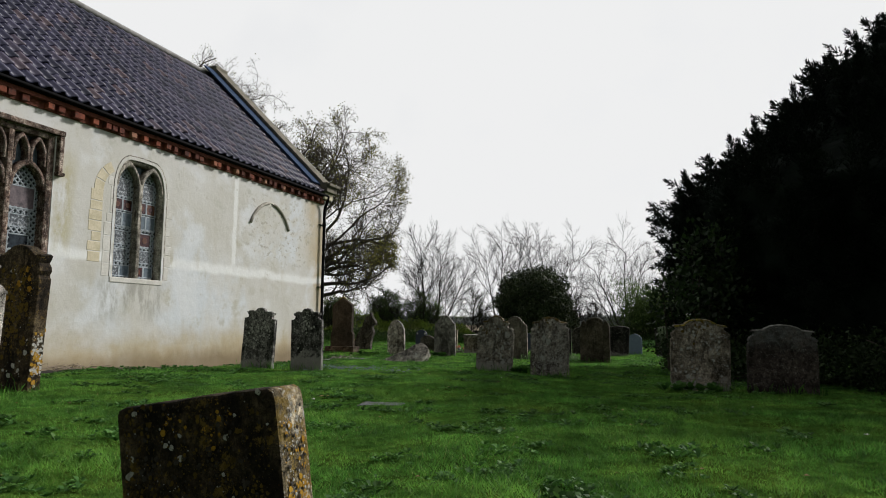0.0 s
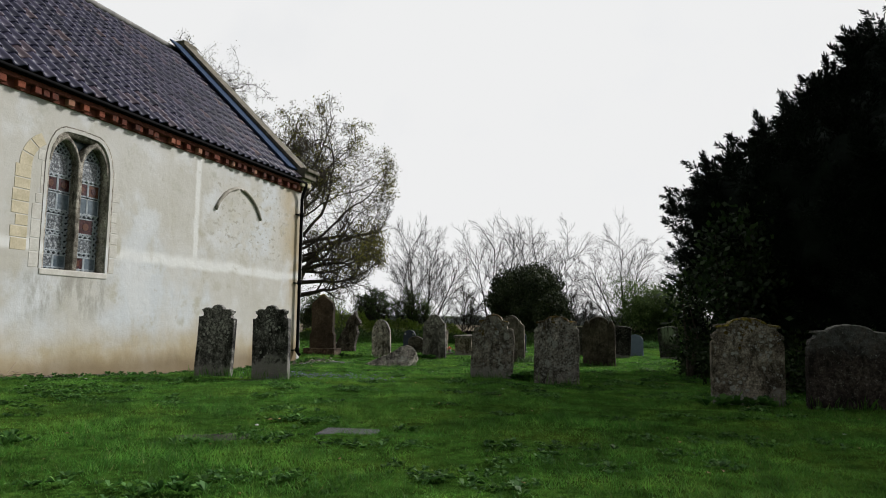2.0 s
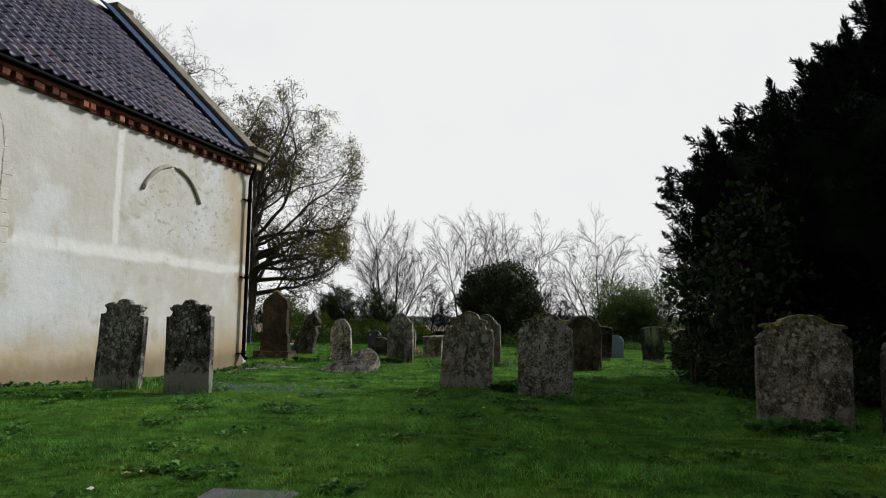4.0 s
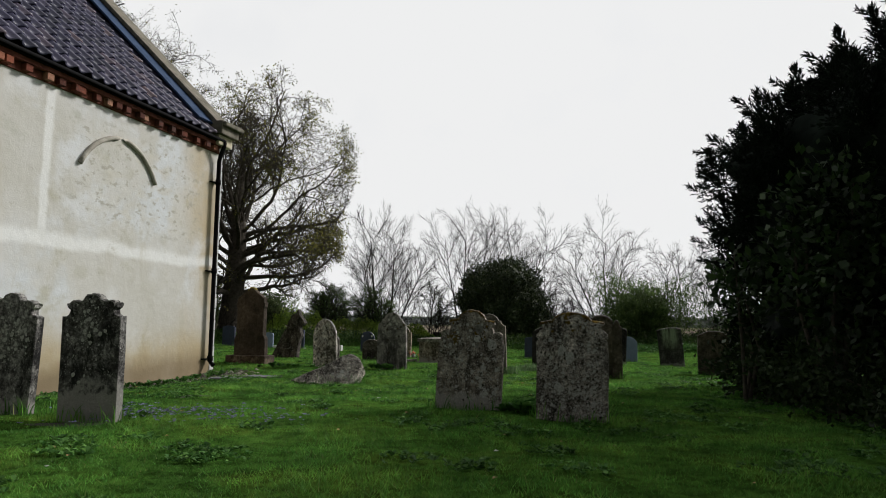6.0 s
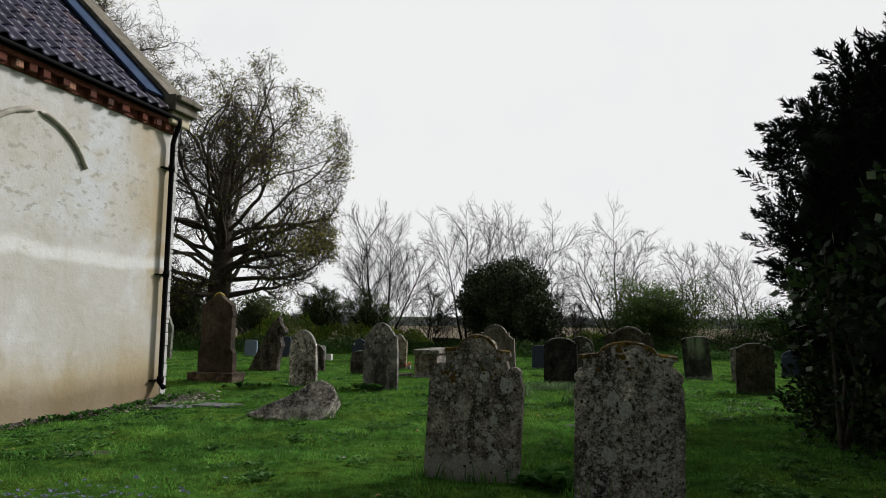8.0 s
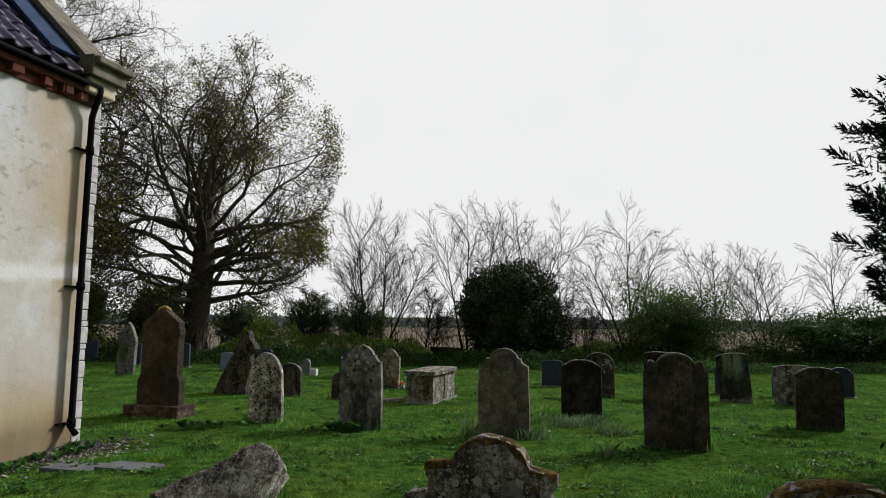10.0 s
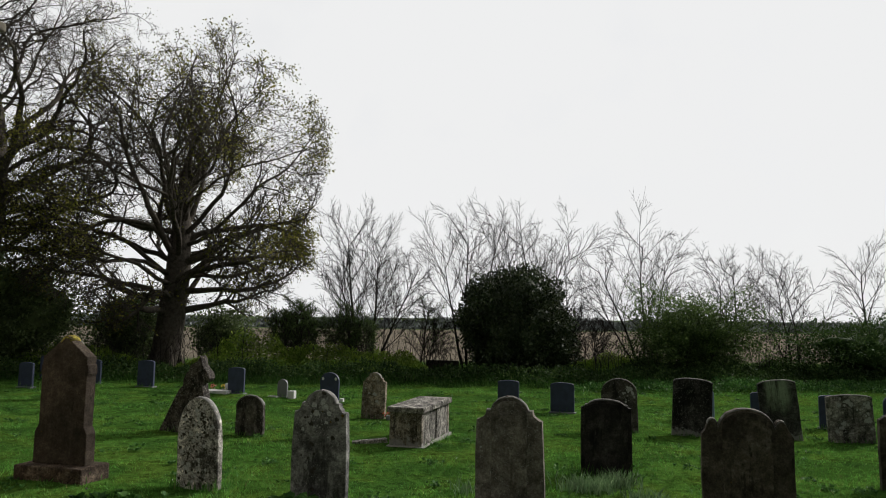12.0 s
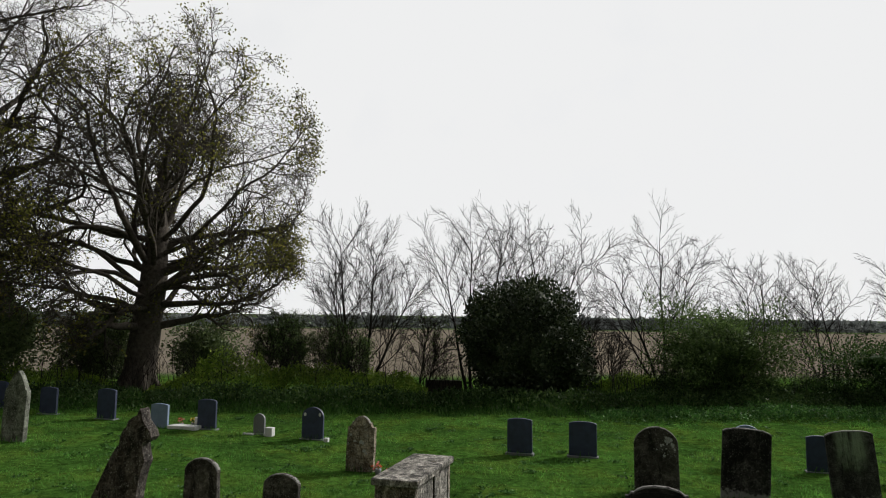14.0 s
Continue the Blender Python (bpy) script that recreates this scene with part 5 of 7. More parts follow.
def chest_tomb():
    """Panelled chest tomb with an overhanging ledger."""
    L, W, H = 1.66, 0.50, 0.60
    t = empty("chest_tomb", Matrix.Translation((2.28, 26.16, ground_z(2.28, 26.2))) @ pose(0, 0, 0, 0, 0, 90 - 21), "pale stone chest tomb with an overhanging lichened slab", "tomb")
    part("core", block(-L / 2 + 0.05, L / 2 - 0.05, -W / 2 + 0.04, W / 2 - 0.04, -0.1, H), M_STONE_DARK, t)
    for s in (-1, 1):
        for a, b in ((-L / 2, -0.012), (0.012, L / 2)):
            part("side_panel", block(a + 0.06, b - 0.03 if b > 0 else b, s * W / 2 - 0.03, s * W / 2 + 0.03, -0.1, H, 0.008, 1), M_STONE_GREY, t, "pale stone panel")
        part("end_panel", block(s * L / 2 - 0.035, s * L / 2 + 0.035, -W / 2 + 0.03, W / 2 - 0.03, -0.1, H, 0.008, 1), M_STONE_BROWN, t)
        for q in (-1, 1):
            part("corner_post", block(s * (L / 2) - 0.06, s * (L / 2) + 0.05, q * W / 2 - 0.045, q * W / 2 + 0.045, -0.1, H, 0.012, 2), M_STONE_BROWN, t)
    part("ledger", block(-L / 2 - 0.10, L / 2 + 0.10, -W / 2 - 0.09, W / 2 + 0.09, H, H + 0.10, 0.022, 3), M_STONE_GREY, t, "lichened overhanging slab")
    part("plinth", block(-L / 2 - 0.10, L / 2 + 0.10, -W / 2 - 0.10, W / 2 + 0.10, -0.15, 0.04, 0.02, 2), M_STONE_BROWN, t)
    return t


chest_tomb()

# flat-topped stone close to the start of the walk
worn_top = [(0.245, -0.16), (0.246, 0.15), (0.2445, 0.35), (0.246, 0.50), (0.2445, 0.63), (0.240, 0.650), (0.226, 0.660), (0.18, 0.6605), (0.13, 0.663), (0.08, 0.660), (0.03, 0.664), (-0.02, 0.662), (-0.07, 0.659), (-0.11, 0.662), (-0.16, 0.660), (-0.215, 0.661), (-0.238, 0.655), (-0.245, 0.640), (-0.244, 0.45), (-0.246, 0.25), (-0.245, -0.16)]
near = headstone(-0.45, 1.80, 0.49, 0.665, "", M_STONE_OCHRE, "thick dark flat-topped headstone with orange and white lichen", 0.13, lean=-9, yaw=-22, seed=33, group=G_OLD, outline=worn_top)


def edge_lichen(stone, x, thick, low, high, n, seed, material, size, lift=0.0):
    """Round crusts on the narrow side of a stone."""
    r = random.Random(seed)
    vs, fs = [], []
    cs = [(r.uniform(-0.5, 0.5) * thick, r.uniform(low, high)) for k in range(max(3, n // 7))]
    for k in range(n):
        cy, cz = r.choice(cs)
        y, z, q = cy + r.gauss(0, 0.018), cz + r.gauss(0, 0.03), size * (0.4 + 1.6 * r.random() ** 2)
        if abs(y) > thick / 2 - 0.014 or not low < z < high:
            continue
        b = len(vs)
        h = x + 0.0022 + lift + r.uniform(0, 0.0015)
        vs.append((h + 0.0012, y, z))
        for w in range(9):
            a, g = 6.283 * w / 9, q * r.uniform(0.75, 1.2)
            vs.append((h, y + math.cos(a) * g, z + math.sin(a) * g))
        fs += [(b, b + 1 + w, b + 1 + (w + 1) % 9) for w in range(9)]
    ob = raw("lichen", vs, fs, material, stone)
    ob["label"], ob["kind"] = "pale lichen crusts" if material is M_PALE_LICHEN else "orange lichen crusts", "stuff"


lichen(near, "square", 0.49, 0.665, 0.13, 170, 71, size=0.0048, bunch=0.04, groups=16, low=0.25, high=0.9)
lichen(near, "square", 0.49, 0.665, 0.13, 2600, 72, M_OCHRE_LICHEN, 0.02, 0.99, 0.0028, 0.06, 44)
lichen(near, "square", 0.49, 0.665, 0.13, 60, 73, M_ORANGE_LICHEN, 0.84, 0.98, 0.0034, 0.020, 4, 0.1)
lichen(near, "square", 0.49, 0.665, 0.13, 2200, 74, M_DARK_LICHEN, 0.02, 0.99, 0.0030, 0.08, 40)
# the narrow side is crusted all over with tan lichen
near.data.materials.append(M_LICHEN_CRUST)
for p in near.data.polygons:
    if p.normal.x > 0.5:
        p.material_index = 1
edge_lichen(near, 0.2455, 0.13, 0.02, 0.61, 200, 75, M_ORANGE_LICHEN, 0.0055)
edge_lichen(near, 0.2455, 0.13, 0.02, 0.61, 130, 76, M_PALE_LICHEN, 0.0028, 0.0006)
edge_lichen(near, 0.2455, 0.13, 0.02, 0.61, 240, 77, M_DARK_LICHEN, 0.0028, 0.001)

# tall pair of monuments by the wall
mon = [(0.0, 1.62), (0.10, 1.60), (0.20, 1.53), (0.235, 1.50), (0.30, 1.52), (0.33, 1.50), (0.31, 1.45), (0.29, 1.42), (0.32, 1.38), (0.335, 1.33), (0.30, 1.28), (0.33, 1.24), (0.31, 0.7), (0.30, 0.1), (0.30, -0.2)]
tall = headstone(-4.47, 7.85, 0.66, 1.6, "", M_STONE_OCHRE, "tall dark scrolled headstone with orange lichen", 0.16, lean=1.5, outline=mon + [(-x, z) for x, z in mon[:0:-1]], seed=34, group=G_OLD)
mon2 = [(0.0, 1.5), (0.09, 1.49), (0.14, 1.44), (0.12, 1.39), (0.14, 1.35), (0.17, 1.32), (0.13, 1.27), (0.10, 1.24), (0.13, 1.18), (0.22, 1.12), (0.27, 1.08), (0.27, 1.0), (0.25, 0.1), (0.25, -0.2)]
finial = headstone(-4.38, 6.95, 0.5, 1.5, "", M_STONE_PALE, "pale lichened headstone with a turned finial", 0.16, lean=2, outline=mon2 + [(-x, z) for x, z in mon2[:0:-1]], seed=35, group=G_OLD)

lichen(tall, "panel", 0.58, 1.42, 0.16, 420, 81, M_OCHRE_LICHEN, 0.3, 1.0, 0.014, 0.09, 14, 0.15)
lichen(tall, "panel", 0.58, 1.42, 0.16, 90, 82, None, 0.1, 0.9, 0.012, 0.08, 8)
edge_lichen(tall, 0.305, 0.16, 0.05, 1.2, 260, 84, M_ORANGE_LICHEN, 0.014)
edge_lichen(tall, 0.305, 0.16, 0.05, 1.2, 200, 85, M_PALE_LICHEN, 0.010, 0.0008)
lichen(tall, "panel", 0.58, 1.42, 0.16, 120, 86, M_ORANGE_LICHEN, 0.72, 1.0, 0.014, 0.05, 5, 0.3)
lichen(finial, "panel", 0.48, 1.05, 0.16, 160, 83, M_OCHRE_LICHEN, 0.1, 1.0, 0.012, 0.08, 8)


def fallen_stone():
    """Thick broken slab lying over on its side, its western end sunk in the turf."""
    rng = random.Random(4)
    ring = [(-0.80, -0.02), (-0.55, 0.10), (-0.25, 0.24), (-0.02, 0.36), (0.14, 0.46), (0.26, 0.50), (0.40, 0.47), (0.52, 0.40), (0.57, 0.30), (0.53, 0.16), (0.50, 0.02), (0.40, -0.12), (-0.40, -0.12)]
    ring = [(-0.80 + 0.8 * (px + 0.80), pz) for px, pz in ring]
    pts = []
    for k in range(len(ring)):
        (ax, az), (bx, bz) = ring[k], ring[(k + 1) % len(ring)]
        for q in (0, 0.5):
            pts.append((ax + (bx - ax) * q + rng.uniform(-0.012, 0.012), az + (bz - az) * q + rng.uniform(-0.012, 0.012)))
    bm = plate(pts, 0.30, 0.03, 2, y0=-0.15)
    ob = part("fallen_headstone", bm, M_STONE_LICHEN)
    ob.matrix_basis = Matrix.Translation((-0.05, 16.95, ground_z(0, 17) - 0.02)) @ pose(0, 0, 0, -38, 0, -14)
    lichen(ob, "panel", 0.36, 0.22, 0.30, 120, 91, None, 0.1, 0.95, 0.010, 0.06, 8)
    return tagged(ob, "fallen lichened headstone half sunk in the turf", "headstone")


fallen_stone()

# ---- trees and shrubs ----


class Wood:
    """Gathers the tubes of one tree."""

    def __init__(self):
        self.v, self.f, self.n = [], [], 0
        self.tips = []

    def add(self, pts, radii, sides):
        v, f = sweep(pts, radii, sides)
        self.v.append(v)
        self.f.append(f + self.n)
        self.n += len(v)

    def build(self, name, material, parent, smooth=True):
        return raw(name, np.concatenate(self.v), np.concatenate(self.f), material, parent, smooth)


def unit(v):
    return v / (np.linalg.norm(v) + 1e-9)


def grow(wood, rng, start, way, length, radius, level, spec, inside):
    """A branch and, along it, its children."""
    top = spec["levels"]
    n = max(3, int(length / spec["seg"][level])) if level < top else 1
    step = length / n
    p, d = np.array(start, float), unit(np.array(way, float))
    pts, rad = [p.copy()], [radius]
    wob, lift = spec["wobble"][level], spec["lift"][level]
    end = radius * spec["taper"][level]
    for k in range(n):
        d = unit(d + rng.normal(0, wob, 3) + np.array([0, 0, lift]))
        p = p + d * step
        if level and not inside(p):
            if k == 0:
                return
            break
        pts.append(p.copy())
        rad.append(radius + (end - radius) * (k + 1) / n)
    if len(pts) < 2:
        return
    wood.add(pts, rad, spec["sides"][level])
    m = len(pts) - 1
    if level == top:
        wood.tips.append((pts[-1], d))
        return
    kids = spec["kids"][level]
    kids = int(kids * length) + 1 if spec.get("per_metre") and level else kids
    lo = spec["from"][level]
    for c in range(kids):
        s = lo + (1 - lo) * (c + rng.uniform(0.2, 0.8)) / kids
        i = min(int(s * m), m - 1)
        q = pts[i] + (pts[i + 1] - pts[i]) * (s * m - i)
        along = unit(pts[i + 1] - pts[i])
        side = unit(np.cross(along, rng.normal(0, 1, 3)))
        if level == 0:
            az = c * 2.4 + rng.uniform(-0.5, 0.5)
            side = np.array([math.cos(az), math.sin(az), 0.0])
        ang = radians(rng.uniform(*spec["angle"][level]))
        if level == 0 and "fan" in spec:
            ang = radians(spec["fan"][0] + (spec["fan"][1] - spec["fan"][0]) * s + rng.uniform(-10, 10))
        w = along * math.cos(ang) + side * math.sin(ang)
        shrink = spec["shrink"][level] * (1.15 - 0.55 * s) * rng.uniform(0.75, 1.2)
        r = min(radius + (end - radius) * s, radius) * spec["thin"][level]
        grow(wood, rng, q, w, length * shrink, max(r, spec["least"][level]), level + 1, spec, inside)


def ellipsoid(c, r, rough=0.18, seed=0.0, power=2.0):
    c, r = np.array(c, float), np.array(r, float)

    def inside(p):
        q = (p - c) / r
        w = 1 + rough * noise.noise(Vector(q * 1.9) + Vector((seed, seed, 0))) * 1.6
        return float((np.abs(q) ** power).sum()) < w ** power
    return inside


def leaf_cards(rng, pts, size, spread, aspect=0.5, up=None, bend=0.0):
    """Small lozenge leaves scattered about points: corners and quads."""
    n = len(pts)
    c = pts + rng.normal(0, 1, (n, 3)) * spread
    a = rng.normal(0, 1, (n, 3))
    if up is not None:
        a = a * 0.6 + up
    a /= np.linalg.norm(a, axis=1)[:, None]
    b = np.cross(a, rng.normal(0, 1, (n, 3)))
    b /= np.linalg.norm(b, axis=1)[:, None]
    s = size * rng.uniform(0.6, 1.4, (n, 1))
    v = np.stack([c, c + a * s * 0.5 + b * s * aspect * 0.5, c + a * s, c + a * s * 0.5 - b * s * aspect * 0.5], axis=1)
    return v.reshape(-1, 3), np.arange(4 * n).reshape(n, 4)


def around(rng, tips, per):
    p = np.array([t[0] for t in tips])
    return np.repeat(p, per, axis=0)


OAK = dict(levels=4, seg=[0.9, 0.5, 0.36, 0.26, 0.2], wobble=[0.06, 0.20, 0.30, 0.36, 0.3], lift=[0.02, 0.006, 0.015, 0.02, 0.03],
           taper=[0.2, 0.14, 0.25, 0.45, 0.7], sides=[14, 8, 5, 3, 3], kids=[0, 10, 7, 8], **{"from": [0.17, 0.36, 0.2, 0.1]},
           angle=[(55, 92), (30, 64), (30, 68), (25, 70)], shrink=[0.5, 0.44, 0.46, 0.44], thin=[0.42, 0.60, 0.56, 0.6], least=[0.06, 0.022, 0.012, 0.0075])


def oak(x, y, z, h, crown, radii, seed, label, limbs=36, lean=(0, 0), leaves=1, girth=0.42, spec=OAK, rough=0.12, power=2.05, size=0.066, trunk=0.82):
    """A spreading oak: its limbs leave the trunk towards points spread over the crown's surface."""
    rng = np.random.default_rng(seed)
    t = empty("oak_tree", Matrix.Translation((x, y, z)), label, "tree")
    w = Wood()
    c = np.array(crown, float) - np.array([x, y, z])
    r = np.array(radii, float)
    inside = ellipsoid(c, r, rough, seed * 0.7, power)
    n = 14
    p = np.array([0.0, 0.0, -0.3])
    d = unit(np.array([lean[0], lean[1], 1.0]))
    line, rad = [], []
    for k in range(n + 1):
        line.append(p.copy())
        rad.append(girth * (1 - 0.85 * (k / n) ** 2.4))
        d = unit(d + rng.normal(0, 0.07, 3) + np.array([0, 0, 0.04]))
        p = p + d * (h * trunk / n)
    w.add(line, rad, 14)
    for k in range(limbs):
        u = 1 - 2 * (k + 0.5) / limbs
        a = k * 2.39996 + rng.uniform(-0.3, 0.3)
        q = math.sqrt(max(0, 1 - u * u))
        goal = c + 1.04 * r * np.array([q * math.cos(a), q * math.sin(a), u])
        if goal[2] < 2.3:
            continue
        rise = np.clip(0.15 + 0.60 * (goal[2] / h), 0.25, 0.84)
        s = rise * n
        i0 = min(int(s), n - 1)
        start = line[i0] + (line[i0 + 1] - line[i0]) * (s - i0)
        way = goal - start
        ln = float(np.linalg.norm(way))
        way = unit(way) + np.array([0, 0, 0.10])
        grow(w, rng, start, way, ln * 1.04, rad[i0] * rng.uniform(0.16, 0.34), 1, spec, inside)
    for k in range(7):
        a = k * 0.9 + rng.uniform(-0.2, 0.2)
        w.add([(math.cos(a) * girth * 0.55, math.sin(a) * girth * 0.55, 0.9), (math.cos(a) * girth * 0.9, math.sin(a) * girth * 0.9, 0.3), (math.cos(a) * girth * 1.5, math.sin(a) * girth * 1.5, -0.15)], [girth * 0.3, girth * 0.36, girth * 0.25], 6)
    w.build("trunk", M_BARK, t)
    tips = [tp for tp in w.tips if rng.random() < 0.55 + 1.3 * noise.noise(Vector(tp[0]) * 0.5) and float((((tp[0] - c) / r) ** 2).sum()) > 0.45 and (tp[0][2] > 4.2 or rng.random() < 0.35)]
    v, f = leaf_cards(rng, around(rng, tips, leaves), size, 0.13, 0.7)
    raw("crown", v, f, M_OAKLEAF, t)
    return t


oak(-6.85, 41.2, 0.05, 14.6, (-6.8, 41.2, 7.5), (6.0, 5.8, 6.35), 16, "large spreading oak just coming into olive leaf", 48, (0.0, 0), 4, 0.54, OAK, 0.06, 2.5, 0.088, 0.68)
oak(-14.3, 41.5, 0.05, 18.5, (-12.8, 41.5, 10.6), (5.9, 5.6, 7.15), 23, "tall oak with heavy crooked limbs behind the church", 38, (0.03, 0), 2, 0.66, OAK, 0.22)

ASH = dict(levels=3, seg=[0.5, 0.4, 0.3, 0.3], wobble=[0.03, 0.035, 0.05, 0.08], lift=[0.02, 0.03, 0.025, 0.02], taper=[0.14, 0.16, 0.25, 0.6], sides=[7, 5, 3, 3],
           kids=[15, 7, 7], **{"from": [0.2, 0.18, 0.1]}, angle=[(28, 46), (24, 44), (20, 46)], shrink=[0.52, 0.52, 0.55], thin=[0.45, 0.5, 0.55], least=[0.019, 0.0115, 0.0068])


def bare_tree(x, y, h, stems, seed, label, girth=0.07, leaves=0, spec=ASH):
    """Stems are (foot offset, lean to the east, lean to the north, share of the height)."""
    rng = np.random.default_rng(seed)
    z = ground_z(x, y)
    t = empty("bare_tree", Matrix.Translation((x, y, z)), label, "tree", "bare hedgerow trees")
    for off, lx, ly, share in stems:
        w = Wood()
        grow(w, rng, (off, rng.uniform(-0.1, 0.1), -0.2), (lx, ly, 1), 0.71 * h * share, girth * (0.45 + 0.55 * share), 0, spec, lambda p: True)
        w.build("stem", M_TWIG, t)
        if leaves:
            v, f = leaf_cards(rng, around(rng, w.tips, leaves), 0.05, 0.06, 0.6)
            raw("foliage", v, f, M_SHRUB, t)
    return t


FORKED = dict(ASH, wobble=[0.05, 0.055, 0.065, 0.09], kids=[10, 6, 6], angle=[(28, 50), (26, 48), (22, 50)], shrink=[0.6, 0.52, 0.55])
LOW = dict(FORKED, **{"from": [0.36, 0.2, 0.15]}, kids=[11, 6, 7], shrink=[0.62, 0.48, 0.5])
bare_tree(0.75, 42.3, 8.0, [(-0.15, -0.02, 0.0, 1.0), (0.3, 0.10, 0.02, 0.93), (-0.3, -0.16, 0.05, 0.72), (0.45, 0.34, 0.0, 0.74)], 3, "bare ash with several straight stems in the hedgerow", 0.085)
bare_tree(5.2, 42.4, 8.2, [(0.0, -0.02, 0.0, 1.0), (-0.15, -0.24, 0.0, 0.88), (0.3, 0.20, 0.03, 0.95)], 5, "bare slender tree rising beside the ivy", 0.07, spec=FORKED)
bare_tree(8.0, 42.6, 8.3, [(0.0, 0.03, 0.0, 1.0), (0.1, 0.20, 0.0, 0.95), (-0.1, -0.20, 0.02, 0.9), (0.25, 0.42, 0.0, 0.7)], 8, "bare tree spreading out of the ivy", 0.07, spec=FORKED)
bare_tree(12.75, 42.0, 8.1, [(0.0, 0.05, 0.0, 1.0), (-0.1, -0.34, 0.0, 0.86), (0.12, 0.22, 0.02, 0.85), (-0.1, -0.60, 0.0, 0.62)], 28, "bare hedgerow tree forking low beside the green shrub", 0.08, spec=FORKED)
bare_tree(16.6, 42.0, 6.5, [(0.0, -0.14, 0.0, 0.95), (0.05, 0.22, 0.0, 1.0), (0.0, -0.42, 0.0, 0.7)], 14, "bare young tree forking above the shrub", 0.06, spec=FORKED)
bare_tree(19.4, 42.0, 6.2, [(0.0, 0.0, 0.0, 1.0), (0.35, 0.06, 0.0, 0.96), (-0.1, -0.30, 0.0, 0.7)], 17, "bare young tree with two upright stems", 0.06, spec=FORKED)
bare_tree(22.8, 42.0, 6.3, [(0.0, 0.02, 0.0, 1.0)], 19, "bare young tree with a rounded crown", 0.085, spec=LOW)
bare_tree(26.5, 43.0, 5.6, [(0.0, 0.05, 0.0, 1.0), (0.2, 0.25, 0.0, 0.8)], 20, "bare young hedgerow tree", 0.06, spec=FORKED)
bare_tree(-1.9, 40.9, 3.4, [(0.0, 0.05, 0, 1.0), (0.1, 0.3, 0, 0.8), (-0.1, -0.25, 0, 0.85)], 25, "sapling in pale young leaf in the hedge", 0.025, 6)
bare_tree(0.3, 40.4, 3.2, [(0.0, 0.05, 0, 1.0), (0.1, 0.3, 0, 0.8), (-0.1, -0.25, 0, 0.85)], 26, "sapling in pale young leaf in the hedge", 0.025, 6)
bare_tree(3.1, 40.9, 3.6, [(0.0, 0.05, 0, 1.0), (0.15, 0.3, 0, 0.8)], 27, "thin dark sapling in the hedge", 0.035, 1)
bare_tree(-2.6, 47.0, 3.4, [(0.0, 0.1, 0, 1.0), (0.1, -0.25, 0, 0.85)], 21, "small budding hedgerow tree", 0.035, 3)
bare_tree(9.9, 41.2, 3.6, [(0.0, -0.25, 0, 1.0), (0.1, 0.3, 0, 0.85)], 22, "thin bare hedgerow sapling beside the ivy", 0.03)


def shell(rng, c, r, n, inner=0.55, rough=0.25, seed=0.0, floor_z=None, boxy=2.0):
    """Points in the outer part of a lumpy ellipsoid."""
    d = rng.normal(0, 1, (n, 3))
    d /= np.linalg.norm(d, axis=1)[:, None]
    k = np.array([1 + rough * noise.fractal(Vector(q * 1.7) + Vector((seed, 0, seed)), 0.7, 2.0, 4) * 1.5 for q in d])
    s = rng.uniform(inner ** 3, 1, n) ** (1 / 3) / (np.abs(d) ** boxy).sum(axis=1) ** (1 / boxy)
    p = np.array(c) + d * (k * s)[:, None] * np.array(r)
    if floor_z is not None:
        keep = p[:, 2] > floor_z
        p, d = p[keep], d[keep]
    return p, d


def core_mesh(name, c, r, rough, seed, material, parent, shrink=0.8, boxy=2.0):
    """The dense dark inside of a leafy mass, lumpy like its outside."""
    nu, nv = 40, 18
    vs = []
    for k in range(nv + 1):
        b = math.pi * k / nv
        for q in range(nu):
            a = 2 * math.pi * q / nu
            d = Vector((math.cos(a) * math.sin(b), math.sin(a) * math.sin(b), math.cos(b)))
            g = shrink * (1 + rough * noise.fractal(d * 1.7 + Vector((seed, 0, seed)), 0.7, 2.0, 4) * 1.5)
            g /= (abs(d.x) ** boxy + abs(d.y) ** boxy + abs(d.z) ** boxy) ** (1 / boxy)
            vs.append((c[0] + d.x * r[0] * g, c[1] + d.y * r[1] * g, max(c[2] + d.z * r[2] * g, -0.15)))
    fs = [(k * nu + q, k * nu + (q + 1) % nu, (k + 1) * nu + (q + 1) % nu, (k + 1) * nu + q) for k in range(nv) for q in range(nu)]
    return raw(name, vs, fs, material, parent, True)


def bush(name, x, y, r, n, material, label, category, seed, size=0.10, inner=0.5, rough=0.3, lift=0.0, stems=14, aspect=0.6, bark=None, group="", dense=0.0, boxy=2.0):
    rng = np.random.default_rng(seed)
    z = ground_z(x, y)
    t = empty(name, Matrix.Translation((x, y, z)), label, category, group)
    c = (0, 0, r[2] * 0.9 + lift)
    p, d = shell(rng, c, r, n, inner, rough, seed * 1.7, 0.02, boxy)
    v, f = leaf_cards(rng, p, size, 0.04, aspect, d * 0.5 + np.array([0, 0, 0.15]))
    raw("crown", v, f, material, t)
    if dense:
        core_mesh("inner_growth", c, r, rough, seed * 1.7, material, t, dense, boxy)
    w = Wood()
    for k in range(stems):
        a, q = rng.uniform(0, 6.28), rng.uniform(0.2, 0.8)
        e = np.array([math.cos(a) * r[0] * q, math.sin(a) * r[1] * q, r[2] * rng.uniform(1.0, 1.7) + lift])
        m = e * 0.5 + rng.normal(0, 0.12, 3)
        w.add([(e[0] * 0.15, e[1] * 0.15, -0.1), m, e], [0.035, 0.022, 0.008], 5)
    w.build("branchwork", bark or M_BARK, t)
    return t


